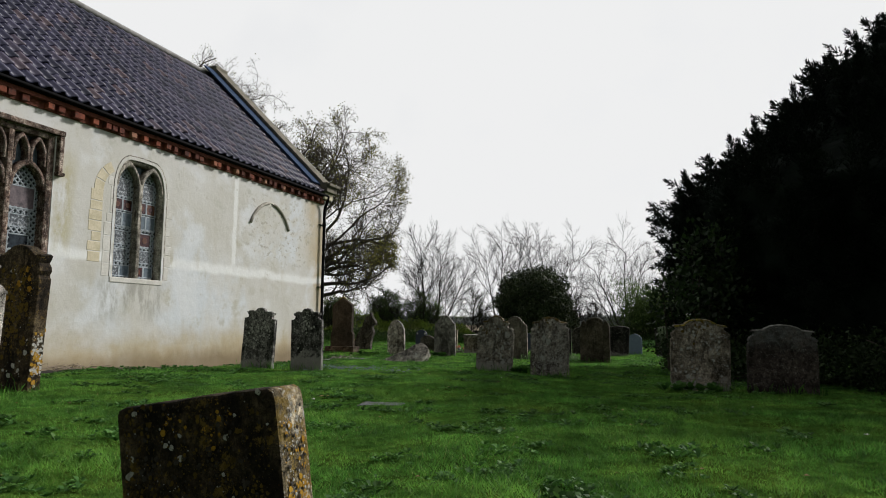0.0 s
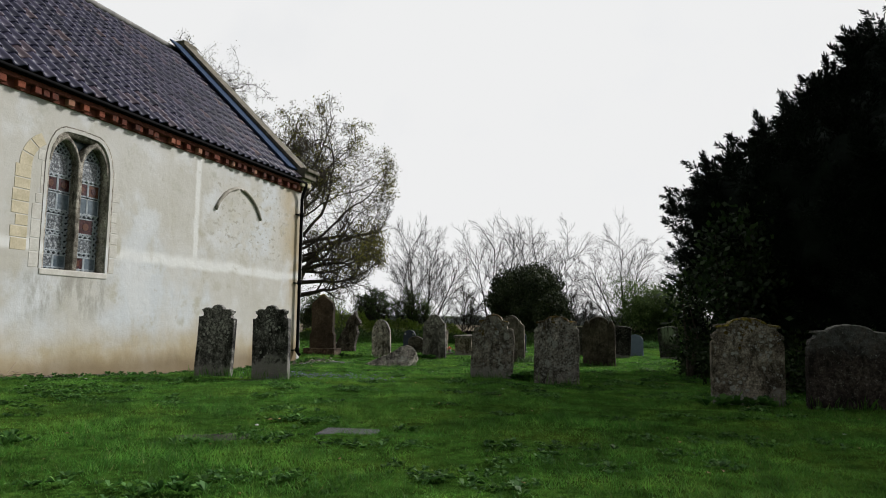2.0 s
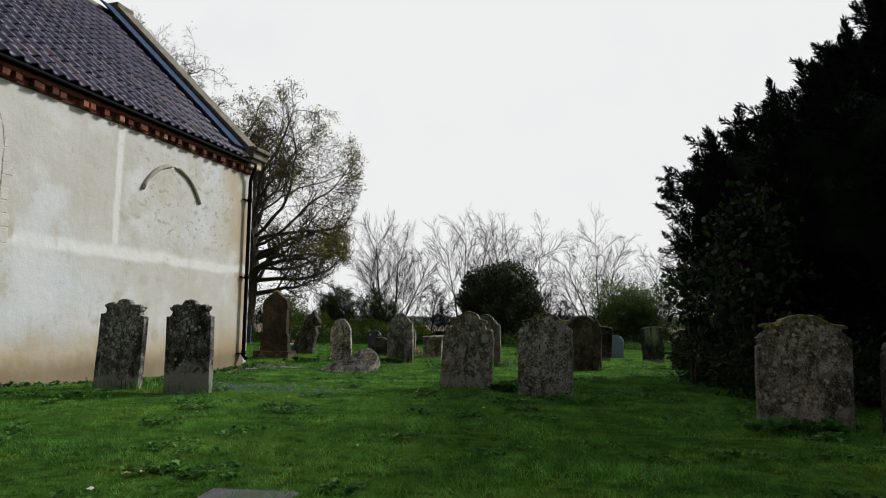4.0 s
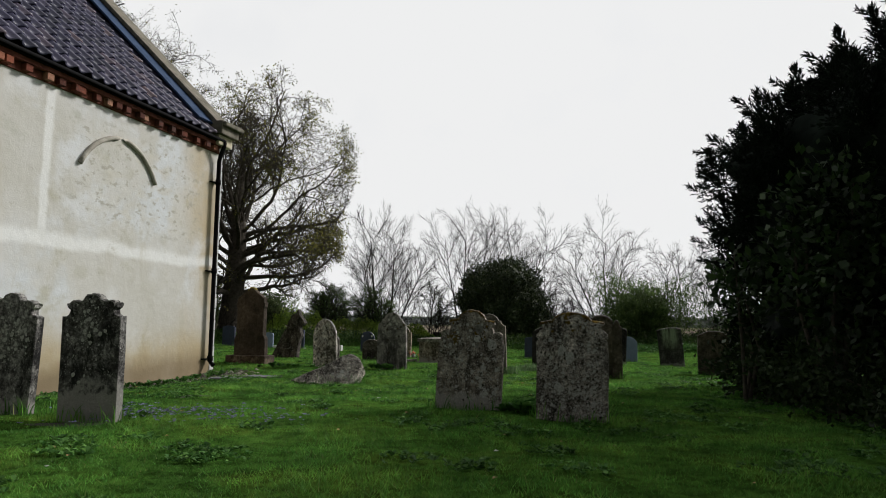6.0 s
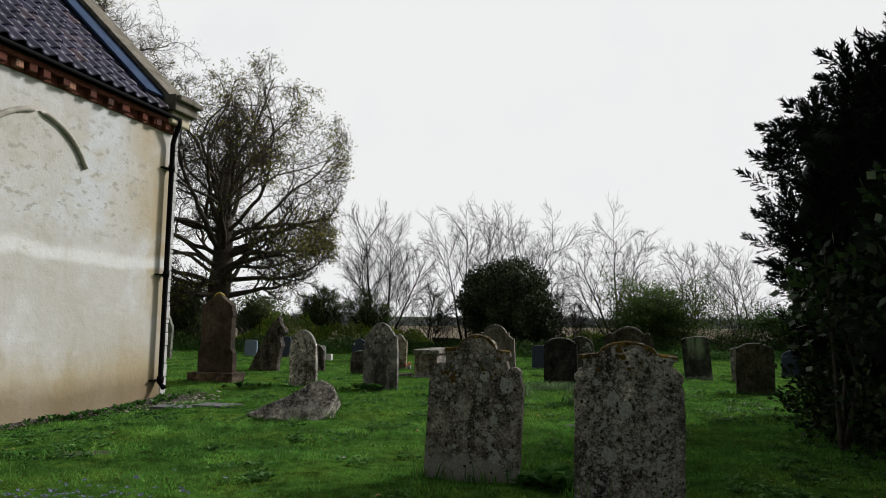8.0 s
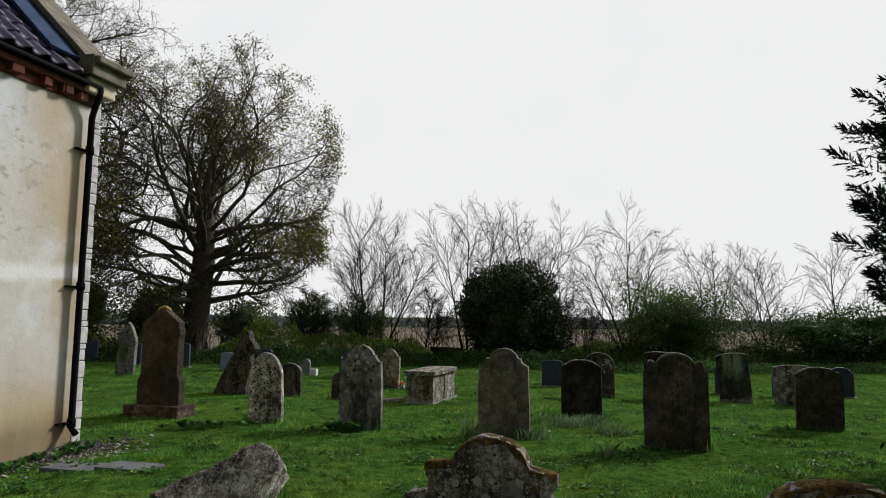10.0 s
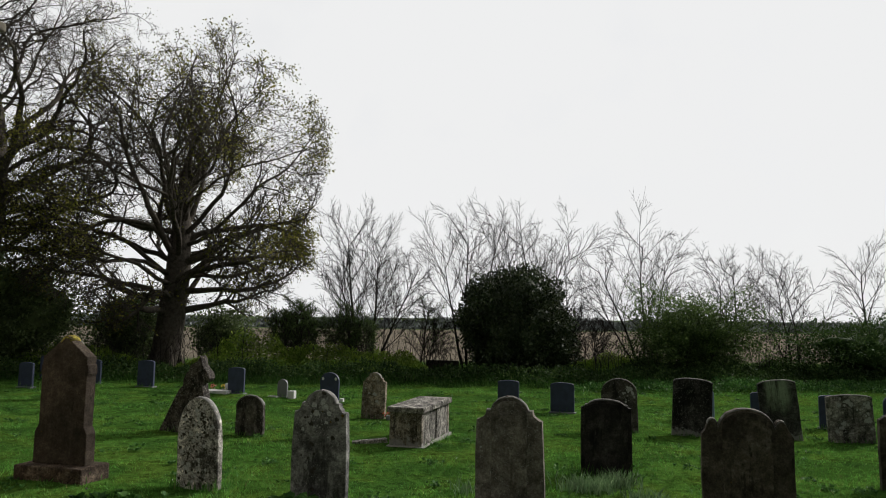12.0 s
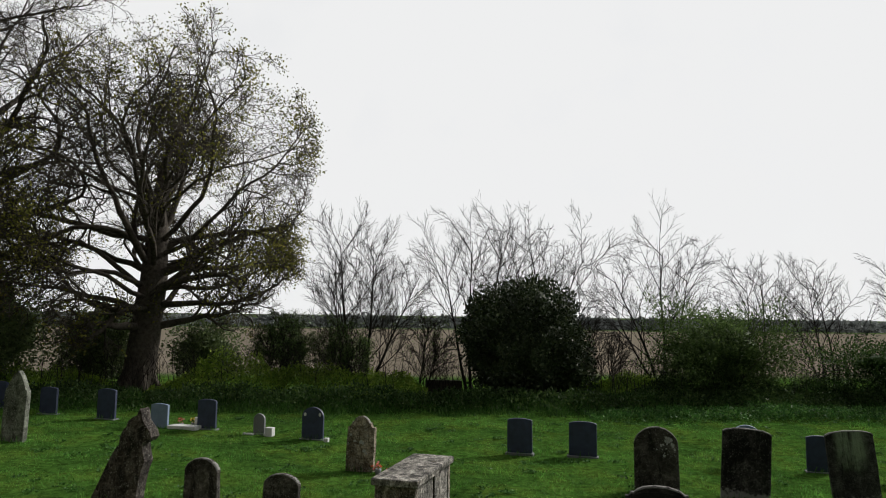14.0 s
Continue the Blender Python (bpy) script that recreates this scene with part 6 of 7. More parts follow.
bush("ivy_clad_stump", 6.95, 40.9, (2.2, 1.9, 2.0), 32000, M_IVY, "dark dome of ivy smothering an old stump", "bush", 4, 0.125, 0.78, 0.26, dense=0.82, boxy=3.2)
bush("green_shrub", 13.9, 39.8, (2.9, 1.9, 1.75), 34000, M_SHRUB, "leafy green shrub in fresh leaf", "shrub", 6, 0.085, 0.3, 0.5, dense=0.42)
bush("holly_bush", -8.9, 43.0, (1.4, 1.4, 1.6), 14000, M_HOLLY, "dark evergreen bush behind the oak", "shrub", 9, 0.11, 0.45, 0.4, dense=0.5)
bush("holly_bush", -5.3, 44.0, (1.25, 1.2, 1.35), 9000, M_HOLLY, "dark evergreen bush behind the oak", "shrub", 18, 0.11, 0.4, 0.4, dense=0.45)
bush("holly_bush", -13.6, 41.0, (3.2, 2.4, 2.3), 34000, M_HOLLY, "dark evergreen bush by the boundary", "shrub", 10, 0.11, 0.6, 0.3, dense=0.72)
bush("dark_hedge_bush", 21.5, 39.0, (4.5, 2.2, 1.35), 24000, M_BRAMBLE, "dark tangled thorn bush by the boundary", "shrub", 13, 0.09, 0.4, 0.5, dense=0.5)


def hedge_strip(x0, x1, y, height, depth, n, material, label, seed, size=0.09):
    """A ragged strip of hedge and bank plants."""
    rng = np.random.default_rng(seed)
    xs = rng.uniform(x0, x1, n)
    top = height * (0.75 + 0.55 * np.array([noise.fractal(Vector((q * 0.45, seed, 0)), 0.7, 2, 4) for q in xs]))
    top = top * np.clip(np.minimum(xs - x0, x1 - xs) / 1.6, 0.12, 1.0) ** 0.7
    u = rng.uniform(0, 1, n) ** 0.5
    ys = y + rng.normal(0, 1, n) * depth * 0.4
    bulge = 1 - np.abs(ys - y) / (depth * 1.6)
    zs = ground_many(xs, ys) + u * np.clip(top * bulge, 0.08, None)
    p = np.stack([xs, ys, zs], axis=1)
    v, f = leaf_cards(rng, p, size, 0.03, 0.55, np.tile(np.array([0, 0, 0.4]), (n, 1)))
    ob = raw("hedge", v, f, material)
    return tagged(ob, label, "hedge", kind="stuff")


hedge_strip(-6.0, 3.3, 39.9, 1.6, 1.0, 14000, M_HEDGE, "ragged bright green boundary hedge", 31, 0.095)
hedge_strip(-13.0, -7.6, 41.0, 1.2, 0.8, 8000, M_HEDGE, "low bright growth in the hedge beside the oak", 36, 0.08)
hedge_strip(-22, 30, 38.1, 0.75, 1.5, 34000, M_BRAMBLE, "dark rough herbage along the boundary bank", 32, 0.10)
hedge_strip(9.8, 30, 39.2, 1.0, 1.2, 22000, M_BRAMBLE, "dark brambles along the boundary", 33, 0.09)
hedge_strip(8.8, 12.4, 40.4, 1.3, 0.6, 6500, M_HEDGE, "bright green hedge beside the ivy", 34, 0.08)
hedge_strip(8, 24, 36.6, 0.40, 1.2, 14000, M_WEED, "nettles and rough weeds along the bank", 35, 0.08)


def needle_cards(rng, p, aim, size, aspect):
    """Slim three-cornered needles at p that point along aim."""
    n = len(p)
    a = aim + rng.normal(0, 0.35, (n, 3))
    a /= np.linalg.norm(a, axis=1)[:, None] + 1e-9
    b = np.cross(a, rng.normal(0, 1, (n, 3)))
    b /= np.linalg.norm(b, axis=1)[:, None] + 1e-9
    s = size * rng.uniform(0.6, 1.4, (n, 1))
    v = np.stack([p - b * s * aspect, p + a * s, p + b * s * aspect], axis=1)
    return v.reshape(-1, 3)


def yew(x, y, label, seed=2):
    """Broad dark yew: trunk, limbs, a dense inside, and tier on tier of upright feathery sprays."""
    rng = np.random.default_rng(seed)
    z = ground_z(x, y)
    t = empty("yew_tree", Matrix.Translation((x, y, z)), label, "tree")
    w = Wood()
    w.add([(0, 0, -0.2), (0.05, 0.05, 1.5), (0, 0.1, 4), (0, 0, 7.6)], [0.7, 0.6, 0.4, 0.06], 10)

    def reach(h, a):
        back = np.clip(np.cos(np.asarray(a) + 0.6), 0, 1)
        h = np.asarray(h, float)
        r = np.interp(h, [0, 1.0, 2.0, 3.0, 3.7, 4.2, 4.55, 5.0, 5.4, 6.0, 6.6, 7.1, 7.4, 7.8, 8.1], [5.0, 5.4, 5.6, 5.85, 5.9, 5.3, 4.6, 4.05, 3.5, 3.0, 2.4, 1.85, 1.3, 0.6, 0.1])
        lump = np.array([noise.fractal(Vector((math.cos(b) * 3.4, math.sin(b) * 3.4, g * 0.9 + seed)), 0.6, 2.0, 3) for b, g in zip(a, h)])
        # the crown is widened on its unseen south-east side to shade the turf
        return r * (0.97 + 0.06 * lump) * (1 + (0.4 + 1.3 * np.clip((h - 4.6) / 2.4, 0, 1)) * back)

    bag = []

    def spray(foot, axis, tall, wide, shoots, per, size):
        """One upright spray: shoots all round an axis, each set with needles."""
        j = np.arange(shoots)
        u = (j + 0.5) / shoots
        az = j * 2.4 + rng.uniform(0, 6.28)
        side = unit(np.cross(axis, np.array([0.31, 0.95, 0.07])))
        over = np.cross(axis, side)
        out = np.cos(az)[:, None] * side + np.sin(az)[:, None] * over
        way = out * (1.0 - 0.55 * u)[:, None] + axis * (0.45 + 0.95 * u)[:, None]
        way /= np.linalg.norm(way, axis=1)[:, None]
        ln = (wide * (1.12 - u) * rng.uniform(0.6, 1.1, shoots) + 0.06)[:, None]
        k = rng.uniform(0.05, 1, (shoots, per, 1))
        p = (foot + axis * (tall * u)[:, None])[:, None, :] + way[:, None, :] * (k * ln[:, None, :])
        bag.append(needle_cards(rng, p.reshape(-1, 3), np.repeat(way, per, axis=0) * 0.9, size, 0.17))

    def on_crown(h, a, depth):
        r = float(reach(np.array([h]), np.array([a]))[0]) - depth
        return np.array([math.cos(a) * r, math.sin(a) * r, h]), np.array([math.cos(a), math.sin(a), 0.0])

    # great leaders that step the outline
    for h0 in (2.0, 2.9, 3.7, 4.2, 4.7, 5.2, 5.7, 6.2, 6.7, 7.2, 7.6):
        m = max(4, int((7.9 - h0) * 3.2 + 3))
        for q in range(m):
            a = 1.3 + 3.1 * (q + rng.uniform(0.15, 0.85)) / m
            f, out = on_crown(h0 + rng.uniform(-0.2, 0.2), a, 0.5)
            axis = unit(np.array([0, 0, 1.0]) + out * rng.uniform(0.0, 0.3) + rng.normal(0, 0.07, 3))
            tall = rng.uniform(0.7, 1.2)
            spray(f - axis * 0.3, axis, tall, rng.uniform(0.36, 0.5), 64, 17, 0.062)
            for b in range(3):
                lean = unit(axis + rng.normal(0, 0.35, 3) + out * 0.3)
                spray(f - axis * 0.2, lean, tall * rng.uniform(0.5, 0.8), 0.28, 30, 15, 0.060)
    # lesser sprays over the whole face, leaning out more the lower they sit
    for q in range(700):
        h0, a = rng.uniform(0.2, 8.0), rng.uniform(1.3, 4.5) if q < 600 else rng.uniform(-1.8, 1.3)
        if rng.uniform(0, 6.4) > float(np.interp(h0, [0, 4, 8.2], [5.6, 6.4, 1.0])):
            continue
        f, out = on_crown(h0, a, 0.22)
        axis = unit(np.array([0, 0, rng.uniform(0.1, 1.0)]) + out * rng.uniform(0.5, 1.1) + rng.normal(0, 0.18, 3))
        spray(f, axis, rng.uniform(0.35, 0.7), rng.uniform(0.16, 0.28), 26, 12, 0.060)
    v = np.concatenate(bag)
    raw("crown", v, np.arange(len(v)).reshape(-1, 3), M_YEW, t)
    nu, nv = 110, 52
    az = np.tile(np.linspace(0, 6.283, nu, endpoint=False), nv)
    hs = np.repeat(np.linspace(0.55, 7.8, nv), nu) 
    rr = reach(hs, az) * (0.93 + 0.05 * np.array([noise.fractal(Vector((math.cos(b) * 9, math.sin(b) * 9, g * 1.7)), 0.6, 2.0, 3) for b, g in zip(az, hs)])) - 0.12
    core = np.stack([np.cos(az) * rr, np.sin(az) * rr, hs], axis=1)
    cf = [(k * nu + q, k * nu + (q + 1) % nu, (k + 1) * nu + (q + 1) % nu, (k + 1) * nu + q) for k in range(nv - 1) for q in range(nu)]
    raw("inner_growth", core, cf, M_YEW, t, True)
    for q in range(26):
        h, a = rng.uniform(0.8, 6.5), rng.uniform(0, 6.283)
        r = float(reach(np.array([h]), np.array([a]))[0]) * 0.85
        e = np.array([math.cos(a) * r, math.sin(a) * r, h])
        w.add([(0, 0, h * 0.6), e * np.array([0.5, 0.5, 0.9]) + np.array([0, 0, 0.2]), e], [0.14, 0.09, 0.03], 6)
    w.build("trunk", M_BARK, t)
    return t


yew(11.2, 14.5, "huge dark yew with feathery upright shoots")
bush("elder_bush", 5.9, 13.6, (0.6, 0.9, 1.25), 2600, M_ELDER, "elder in young leaf growing out of the yew", "shrub", 15, 0.12, 0.05, 0.5, 0.7, 5)
bush("elder_bush", 5.5, 14.9, (0.5, 0.5, 0.6), 420, M_ELDER, "low elder branch reaching out beside the yew", "shrub", 17, 0.12, 0.05, 0.5, 1.0, 3)
bush("bramble_patch", 6.5, 12.6, (1.7, 2.9, 0.45), 15000, M_BRAMBLE_SHADED, "low brambles shaded dark at the foot of the yew", "shrub", 16, 0.07, 0.1, 0.5)
bush("bramble_patch", 7.6, 9.6, (1.7, 1.7, 0.5), 9000, M_BRAMBLE_SHADED, "low brambles shaded dark spreading from under the yew", "shrub", 29, 0.07, 0.1, 0.5)


bush("bramble_patch", 6.5, 15.8, (0.75, 1.2, 0.42), 5000, M_BRAMBLE_SHADED, "mound of brambles beside the yew", "shrub", 30, 0.08, 0.1, 0.5)


def dead_branch(x, y, seed, label):
    """A grey fallen branch, its twigs standing up."""
    rng = np.random.default_rng(seed)
    w = Wood()
    w.add([(0, 0, 0.04), (0.5, 0.1, 0.12), (1.1, 0.1, 0.3), (1.7, 0.3, 0.42)], [0.022, 0.02, 0.014, 0.006], 6)
    for k in range(12):
        u = rng.uniform(0.2, 1.5)
        b = np.array([u, 0.1, 0.05 + 0.22 * u])
        e = b + np.array([rng.uniform(-0.5, 0.3), rng.normal(0, 0.2), rng.uniform(0.15, 0.55)])
        w.add([b, (b + e) / 2 + rng.normal(0, 0.04, 3), e], [0.010, 0.007, 0.003], 4)
    ob = w.build("fallen_branch", M_BARK_GREY, None)
    ob.matrix_basis = Matrix.Translation((x, y, ground_z(x, y))) @ pose(0, 0, 0, 0, 0, rng.uniform(-30, 10))
    return tagged(ob, label, "branch")


dead_branch(5.6, 12.3, 4, "dead grey branch lying in the brambles")


def twig_strip(x0, x1, y, height, n, seed, label):
    """Bare shoots standing up out of the hedge."""
    rng = np.random.default_rng(seed)
    w = Wood()
    for k in range(n):
        x, yy = rng.uniform(x0, x1), y + rng.normal(0, 0.5)
        h = height * rng.uniform(0.4, 1.15)
        b = np.array([x, yy, ground_z(x, yy)])
        m = b + np.array([rng.normal(0, 0.15), rng.normal(0, 0.1), h * 0.55])
        e = m + np.array([rng.normal(0, 0.3), rng.normal(0, 0.2), h * 0.45])
        w.add([b, m, e], [0.014, 0.010, 0.004], 3)
        for q in range(4):
            s = b + (e - b) * rng.uniform(0.3, 0.9)
            w.add([s, s + np.array([rng.normal(0, 0.25), rng.normal(0, 0.15), rng.uniform(0.1, 0.5)])], [0.007, 0.004], 3)
    return tagged(w.build("hedge_shoots", M_TWIG, None), label, "twigs", kind="stuff")


twig_strip(-10, 5, 40.3, 1.7, 190, 51, "bare shoots standing out of the boundary hedge")
twig_strip(9, 28, 39.8, 1.8, 300, 52, "bare thorny shoots over the brambles")

# far woods and hedges round the field
rngf = np.random.default_rng(77)
far_v, far_f, n0 = [], [], 0
for x0, x1, y, h, n in ((-300, 300, 240, 1.3, 12000), (-420, 420, 420, 3.6, 9000), (60, 420, 330, 4.0, 7000), (-400, -60, 330, 3.0, 6000)):
    xs = rngf.uniform(x0, x1, n)
    top = h * (0.8 + 0.6 * np.array([noise.fractal(Vector((q * 0.03, y, 0)), 0.6, 2, 5) for q in xs]))
    zs = rngf.uniform(0, 1, n) * np.clip(top, 0.5, None) + np.clip((y - 260) / 500, 0, 1) ** 2 * 7
    p = np.stack([xs, y + rngf.normal(0, 2, n), zs], axis=1)
    v, f = leaf_cards(rngf, p, 0.006 * y, 0.2, 0.8)
    far_v.append(v)
    far_f.append(f + n0)
    n0 += len(v)
tagged(raw("far_woods", np.concatenate(far_v), np.concatenate(far_f), M_FAR_HAZED), "distant hedges and woods beyond the field", "trees", kind="stuff")

# ---- turf ----


def blades(name, rng, xs, ys, height, width, material, label, category, lean=0.5, fine=True):
    n = len(xs)
    zs = turf_top(xs, ys) - 0.006
    a = rng.uniform(0, 6.283, n)
    h = height * rng.uniform(0.5, 1.4, n)
    w = width * rng.uniform(0.7, 1.3, n)
    b = rng.uniform(0, 6.283, n)
    l = lean * rng.uniform(0.2, 1.3, n) * h
    root = np.stack([xs, ys, zs], axis=1)
    wx = np.stack([np.cos(a) * w, np.sin(a) * w, np.zeros(n)], axis=1)
    mid = root + np.stack([np.cos(b) * l * 0.35, np.sin(b) * l * 0.35, h * 0.6], axis=1)
    tip = root + np.stack([np.cos(b) * l, np.sin(b) * l, h], axis=1)
    rows = [root - wx, root + wx, mid + wx * 0.8, tip, mid - wx * 0.8] if fine else [root - wx * 1.3, root + wx * 1.3, tip]
    v = np.stack(rows, axis=1).reshape(-1, 3)
    f = np.arange(len(rows) * n).reshape(n, len(rows))
    return tagged(raw(name, v, f, material), label, category, kind="stuff")


def off_church(xs, ys):
    cx, cy = -2.81, 20.38
    out = (xs - cx) * math.cos(radians(AXIS)) - (ys - cy) * math.sin(radians(AXIS))
    along = (xs - cx) * math.sin(radians(AXIS)) + (ys - cy) * math.cos(radians(AXIS))
    edge = 0.22 + 0.55 * np.exp(-(along / 1.1) ** 2) + 0.10 * np.sin(along * 2.3) * np.sin(along * 5.1 + 1)
    return (out > edge) | (along > 0.5)


def lumps(xs, ys, s, q):
    return np.array([noise.fractal(Vector((x * s, y * s, q)), 0.6, 2.0, 3) for x, y in zip(xs, ys)])


rg = np.random.default_rng(5)
N = 520000
ys = 2.2 + 15.0 * rg.uniform(0, 1, N)
xs = 0.6 + rg.uniform(-1, 1, N) * (2.0 + 0.55 * ys)
keep = (xs > -7.5) & (xs < 9.5) & off_church(xs, ys)
xs, ys = xs[keep], ys[keep]
cl = lumps(xs, ys, 1.1, 4.0)
blades("grass", rg, xs, ys, np.clip(0.030 + 0.034 * cl, 0.018, 0.075), 0.0021, M_GRASS, "short uneven churchyard grass", "grass", 1.1, False)
N = 320000
ys = 14.0 + 23.5 * rg.uniform(0, 1, N) ** 0.9
xs = 1.5 + rg.uniform(-1, 1, N) * (1.0 + 0.52 * ys)
keep = off_church(xs, ys)
xs, ys = xs[keep], ys[keep]
cl = lumps(xs, ys, 0.9, 4.0)
blades("grass", rg, xs, ys, np.clip(0.038 + 0.05 * cl, 0.018, 0.11), 0.0042, M_GRASS, "short uneven churchyard grass between the graves", "grass", 1.0, False)


def rosettes(name, rng, centres, leaves, size, aspect, material, label, category, rise=0.5):
    """Clumps of broad leaves that spread from one root."""
    n = len(centres)
    c = np.repeat(centres, leaves, axis=0)
    a = rng.uniform(0, 6.283, n * leaves)
    tilt = rise * rng.uniform(0.4, 1.6, n * leaves)
    d = np.stack([np.cos(a), np.sin(a), tilt], axis=1)
    d /= np.linalg.norm(d, axis=1)[:, None]
    side = np.stack([-np.sin(a), np.cos(a), rng.uniform(-0.3, 0.3, n * leaves)], axis=1)
    s = np.repeat(size * rng.uniform(0.6, 1.5, n), leaves)[:, None] * rng.uniform(0.7, 1.3, (n * leaves, 1))
    w = s * aspect
    root = c + d * s * 0.1
    mid = c + d * s * 0.55 + np.array([0, 0, 1]) * s * 0.10
    tip = c + d * s - np.array([0, 0, 1]) * s * 0.15
    v = np.stack([root, mid + side * w * 0.5, tip, mid - side * w * 0.5], axis=1).reshape(-1, 3)
    ob = raw(name, v, np.arange(4 * n * leaves).reshape(-1, 4), material)
    return tagged(ob, label, category, kind="stuff")


def scatter(rng, n, x0, x1, y0, y1, thr=0.0, q=9.0):
    xs, ys = rng.uniform(x0, x1, n), rng.uniform(y0, y1, n)
    k = off_church(xs, ys) & (lumps(xs, ys, 0.7, q) > thr)
    xs, ys = xs[k], ys[k]
    return np.stack([xs, ys, turf_top(xs, ys) + 0.01], axis=1)


def clustered(rng, pts, k, spread):
    p = np.repeat(pts, k, axis=0) + rng.normal(0, 1, (len(pts) * k, 3)) * np.array([spread, spread, 0.008])
    p[:, 2] = np.maximum(p[:, 2], turf_top(p[:, 0], p[:, 1]) + 0.005)
    return p


rosettes("broadleaf_weeds", rg, clustered(rg, scatter(rg, 1750, -7, 9, 2.4, 20, 0.05), 12, 0.08), 8, 0.037, 0.5, M_WEED, "dark rosettes of dock and celandine in the grass", "weeds", 0.7)
for x, y, r in ((-2.05, 5.0, 0.20), (-2.6, 6.6, 0.16), (0.75, 3.3, 0.10), (-1.15, 5.3, 0.12), (1.7, 4.6, 0.13)):
    at = np.array([(x + rg.normal(0, r), y + rg.normal(0, r * 0.7), 0.0) for k in range(26)])
    at[:, 2] = turf_top(at[:, 0], at[:, 1]) + 0.01
    rosettes("dock_clump", rg, at, 9, 0.052, 0.40, M_WEED, "rank dark clump of dock in the grass", "weeds", 1.1)
rosettes("broadleaf_weeds", rg, clustered(rg, scatter(rg, 900, -10, 14, 18, 36, 0.05), 9, 0.09), 8, 0.045, 0.5, M_WEED, "dark clumps of weeds between the graves", "weeds", 1.4)

# longer grass left standing at the feet of the stones
fx, fy, fh = [], [], []
for ob in list(scene.objects):
    if ob.get("category") in ("headstone", "monument", "tomb") and ob.parent is None:
        m = ob.matrix_basis
        xs_ = [Vector(c).x for c in ob.bound_box] if ob.data else [-0.9, 0.9]
        half = max(xs_)
        n = 150 if m.translation.y < 24 else 70
        for q in range(n):
            u = rg.uniform(-half - 0.08, half + 0.10)
            w = rg.choice([-1, 1]) * rg.uniform(0.05, 0.16) if ob.data else rg.choice([-1, 1]) * rg.uniform(0.36, 0.46)
            p = m @ Vector((u, w, 0))
            fx.append(p.x)
            fy.append(p.y)
            fh.append(rg.uniform(0.06, 0.16))
blades("tall_grass", rg, np.array(fx), np.array(fy), np.array(fh), 0.0045, M_GRASS, "longer unmown grass at the feet of the stones", "grass", 0.5)

# rank grass on the bank below the hedge
N = 36000
xs = rg.uniform(-18, 26, N)
ys = 36.4 + 2.6 * rg.uniform(0, 1, N) ** 0.8
blades("rank_grass", rg, xs, ys, np.clip(0.12 + 0.10 * (ys - 36.4) + 0.25 * lumps(xs, ys, 0.8, 6.0), 0.05, 0.6), 0.010, M_RANK, "rank dark grass on the bank below the hedge", "grass", 0.7, False)

# daffodil leaves in clumps
dx, dy = [], []
for x, y, r, n in ((4.25, 22.2, 0.30, 420), (4.75, 22.6, 0.22, 260), (4.75, 21.5, 0.22, 180), (3.35, 20.75, 0.22, 120), (2.5, 20.75, 0.22, 110), (3.9, 19.2, 0.12, 40), (2.6, 22.0, 0.15, 40)):
    dx += list(x + rg.normal(0, r * 0.6, n))
    dy += list(y + rg.normal(0, r * 0.6, n))
blades("daffodil_leaves", rg, np.array(dx), np.array(dy), np.full(len(dx), 0.16), 0.007, M_DAFF, "clumps of pale green daffodil leaves", "plants", 0.7)

# dark leafy tufts beside some stones
tufts = np.array([(2.0 + rg.normal(0, 0.10), 13.15 + rg.normal(0, 0.08), ground_z(2, 13.1) + 0.03) for k in range(16)] + [(0.6 + rg.normal(0, 0.12), 21.2 + rg.normal(0, 0.05), ground_z(0.6, 21.2) + 0.03) for k in range(12)]
                 + [(-2.0 + rg.normal(0, 0.5), 21.4 + rg.normal(0, 0.1), ground_z(-2, 21.4) + 0.02) for k in range(8)] + [(3.9 + rg.normal(0, 0.4), 9.25 + rg.normal(0, 0.06), ground_z(3.9, 9.2) + 0.02) for k in range(12)])
strip = []
for k in range(150):
    lx, ly = -rg.uniform(-0.2, 9.0), -abs(rg.normal(0.22, 0.12)) - 0.05
    wx, wy = -2.81 + lx * math.cos(radians(90 - AXIS)) - ly * math.sin(radians(90 - AXIS)), 20.38 + lx * math.sin(radians(90 - AXIS)) + ly * math.cos(radians(90 - AXIS))
    strip.append((wx, wy, float(turf_top(wx, wy)) + 0.02))
rosettes("wall_weeds", rg, np.array([p for p in strip if p[1] > 17.6]), 12, 0.085, 0.4, M_WEED, "tall dark weeds by the corner of the church", "weeds", 1.5)
rosettes("wall_weeds", rg, np.array(strip), 10, 0.06, 0.45, M_WEED, "dark weeds along the foot of the wall", "weeds", 1.3)
rosettes("leafy_tufts", rg, tufts, 12, 0.11, 0.5, M_WEED, "dark leafy tufts growing at the feet of the stones", "weeds", 1.2)

# small blue flowers and dead leaves in the turf
pts = np.array([(-1.25 + rg.normal(0, 0.55), 12.35 + rg.normal(0, 0.28)) for k in range(300)])
pz = turf_top(pts[:, 0], pts[:, 1]) + rg.uniform(0.03, 0.07, len(pts))
rosettes("blue_flowers", rg, np.column_stack([pts, pz]), 5, 0.020, 0.8, M_PETAL_BLUE, "drift of tiny blue flowers in the grass", "flowers", 0.5)
pts = scatter(rg, 260, -5, 8, 3, 20, -0.5)
pts[:, 2] += 0.03
rosettes("dead_leaves", rg, pts, 1, 0.032, 0.6, M_DEAD_LEAF, "scattered dead leaves lying on the grass", "leaves", 0.2)
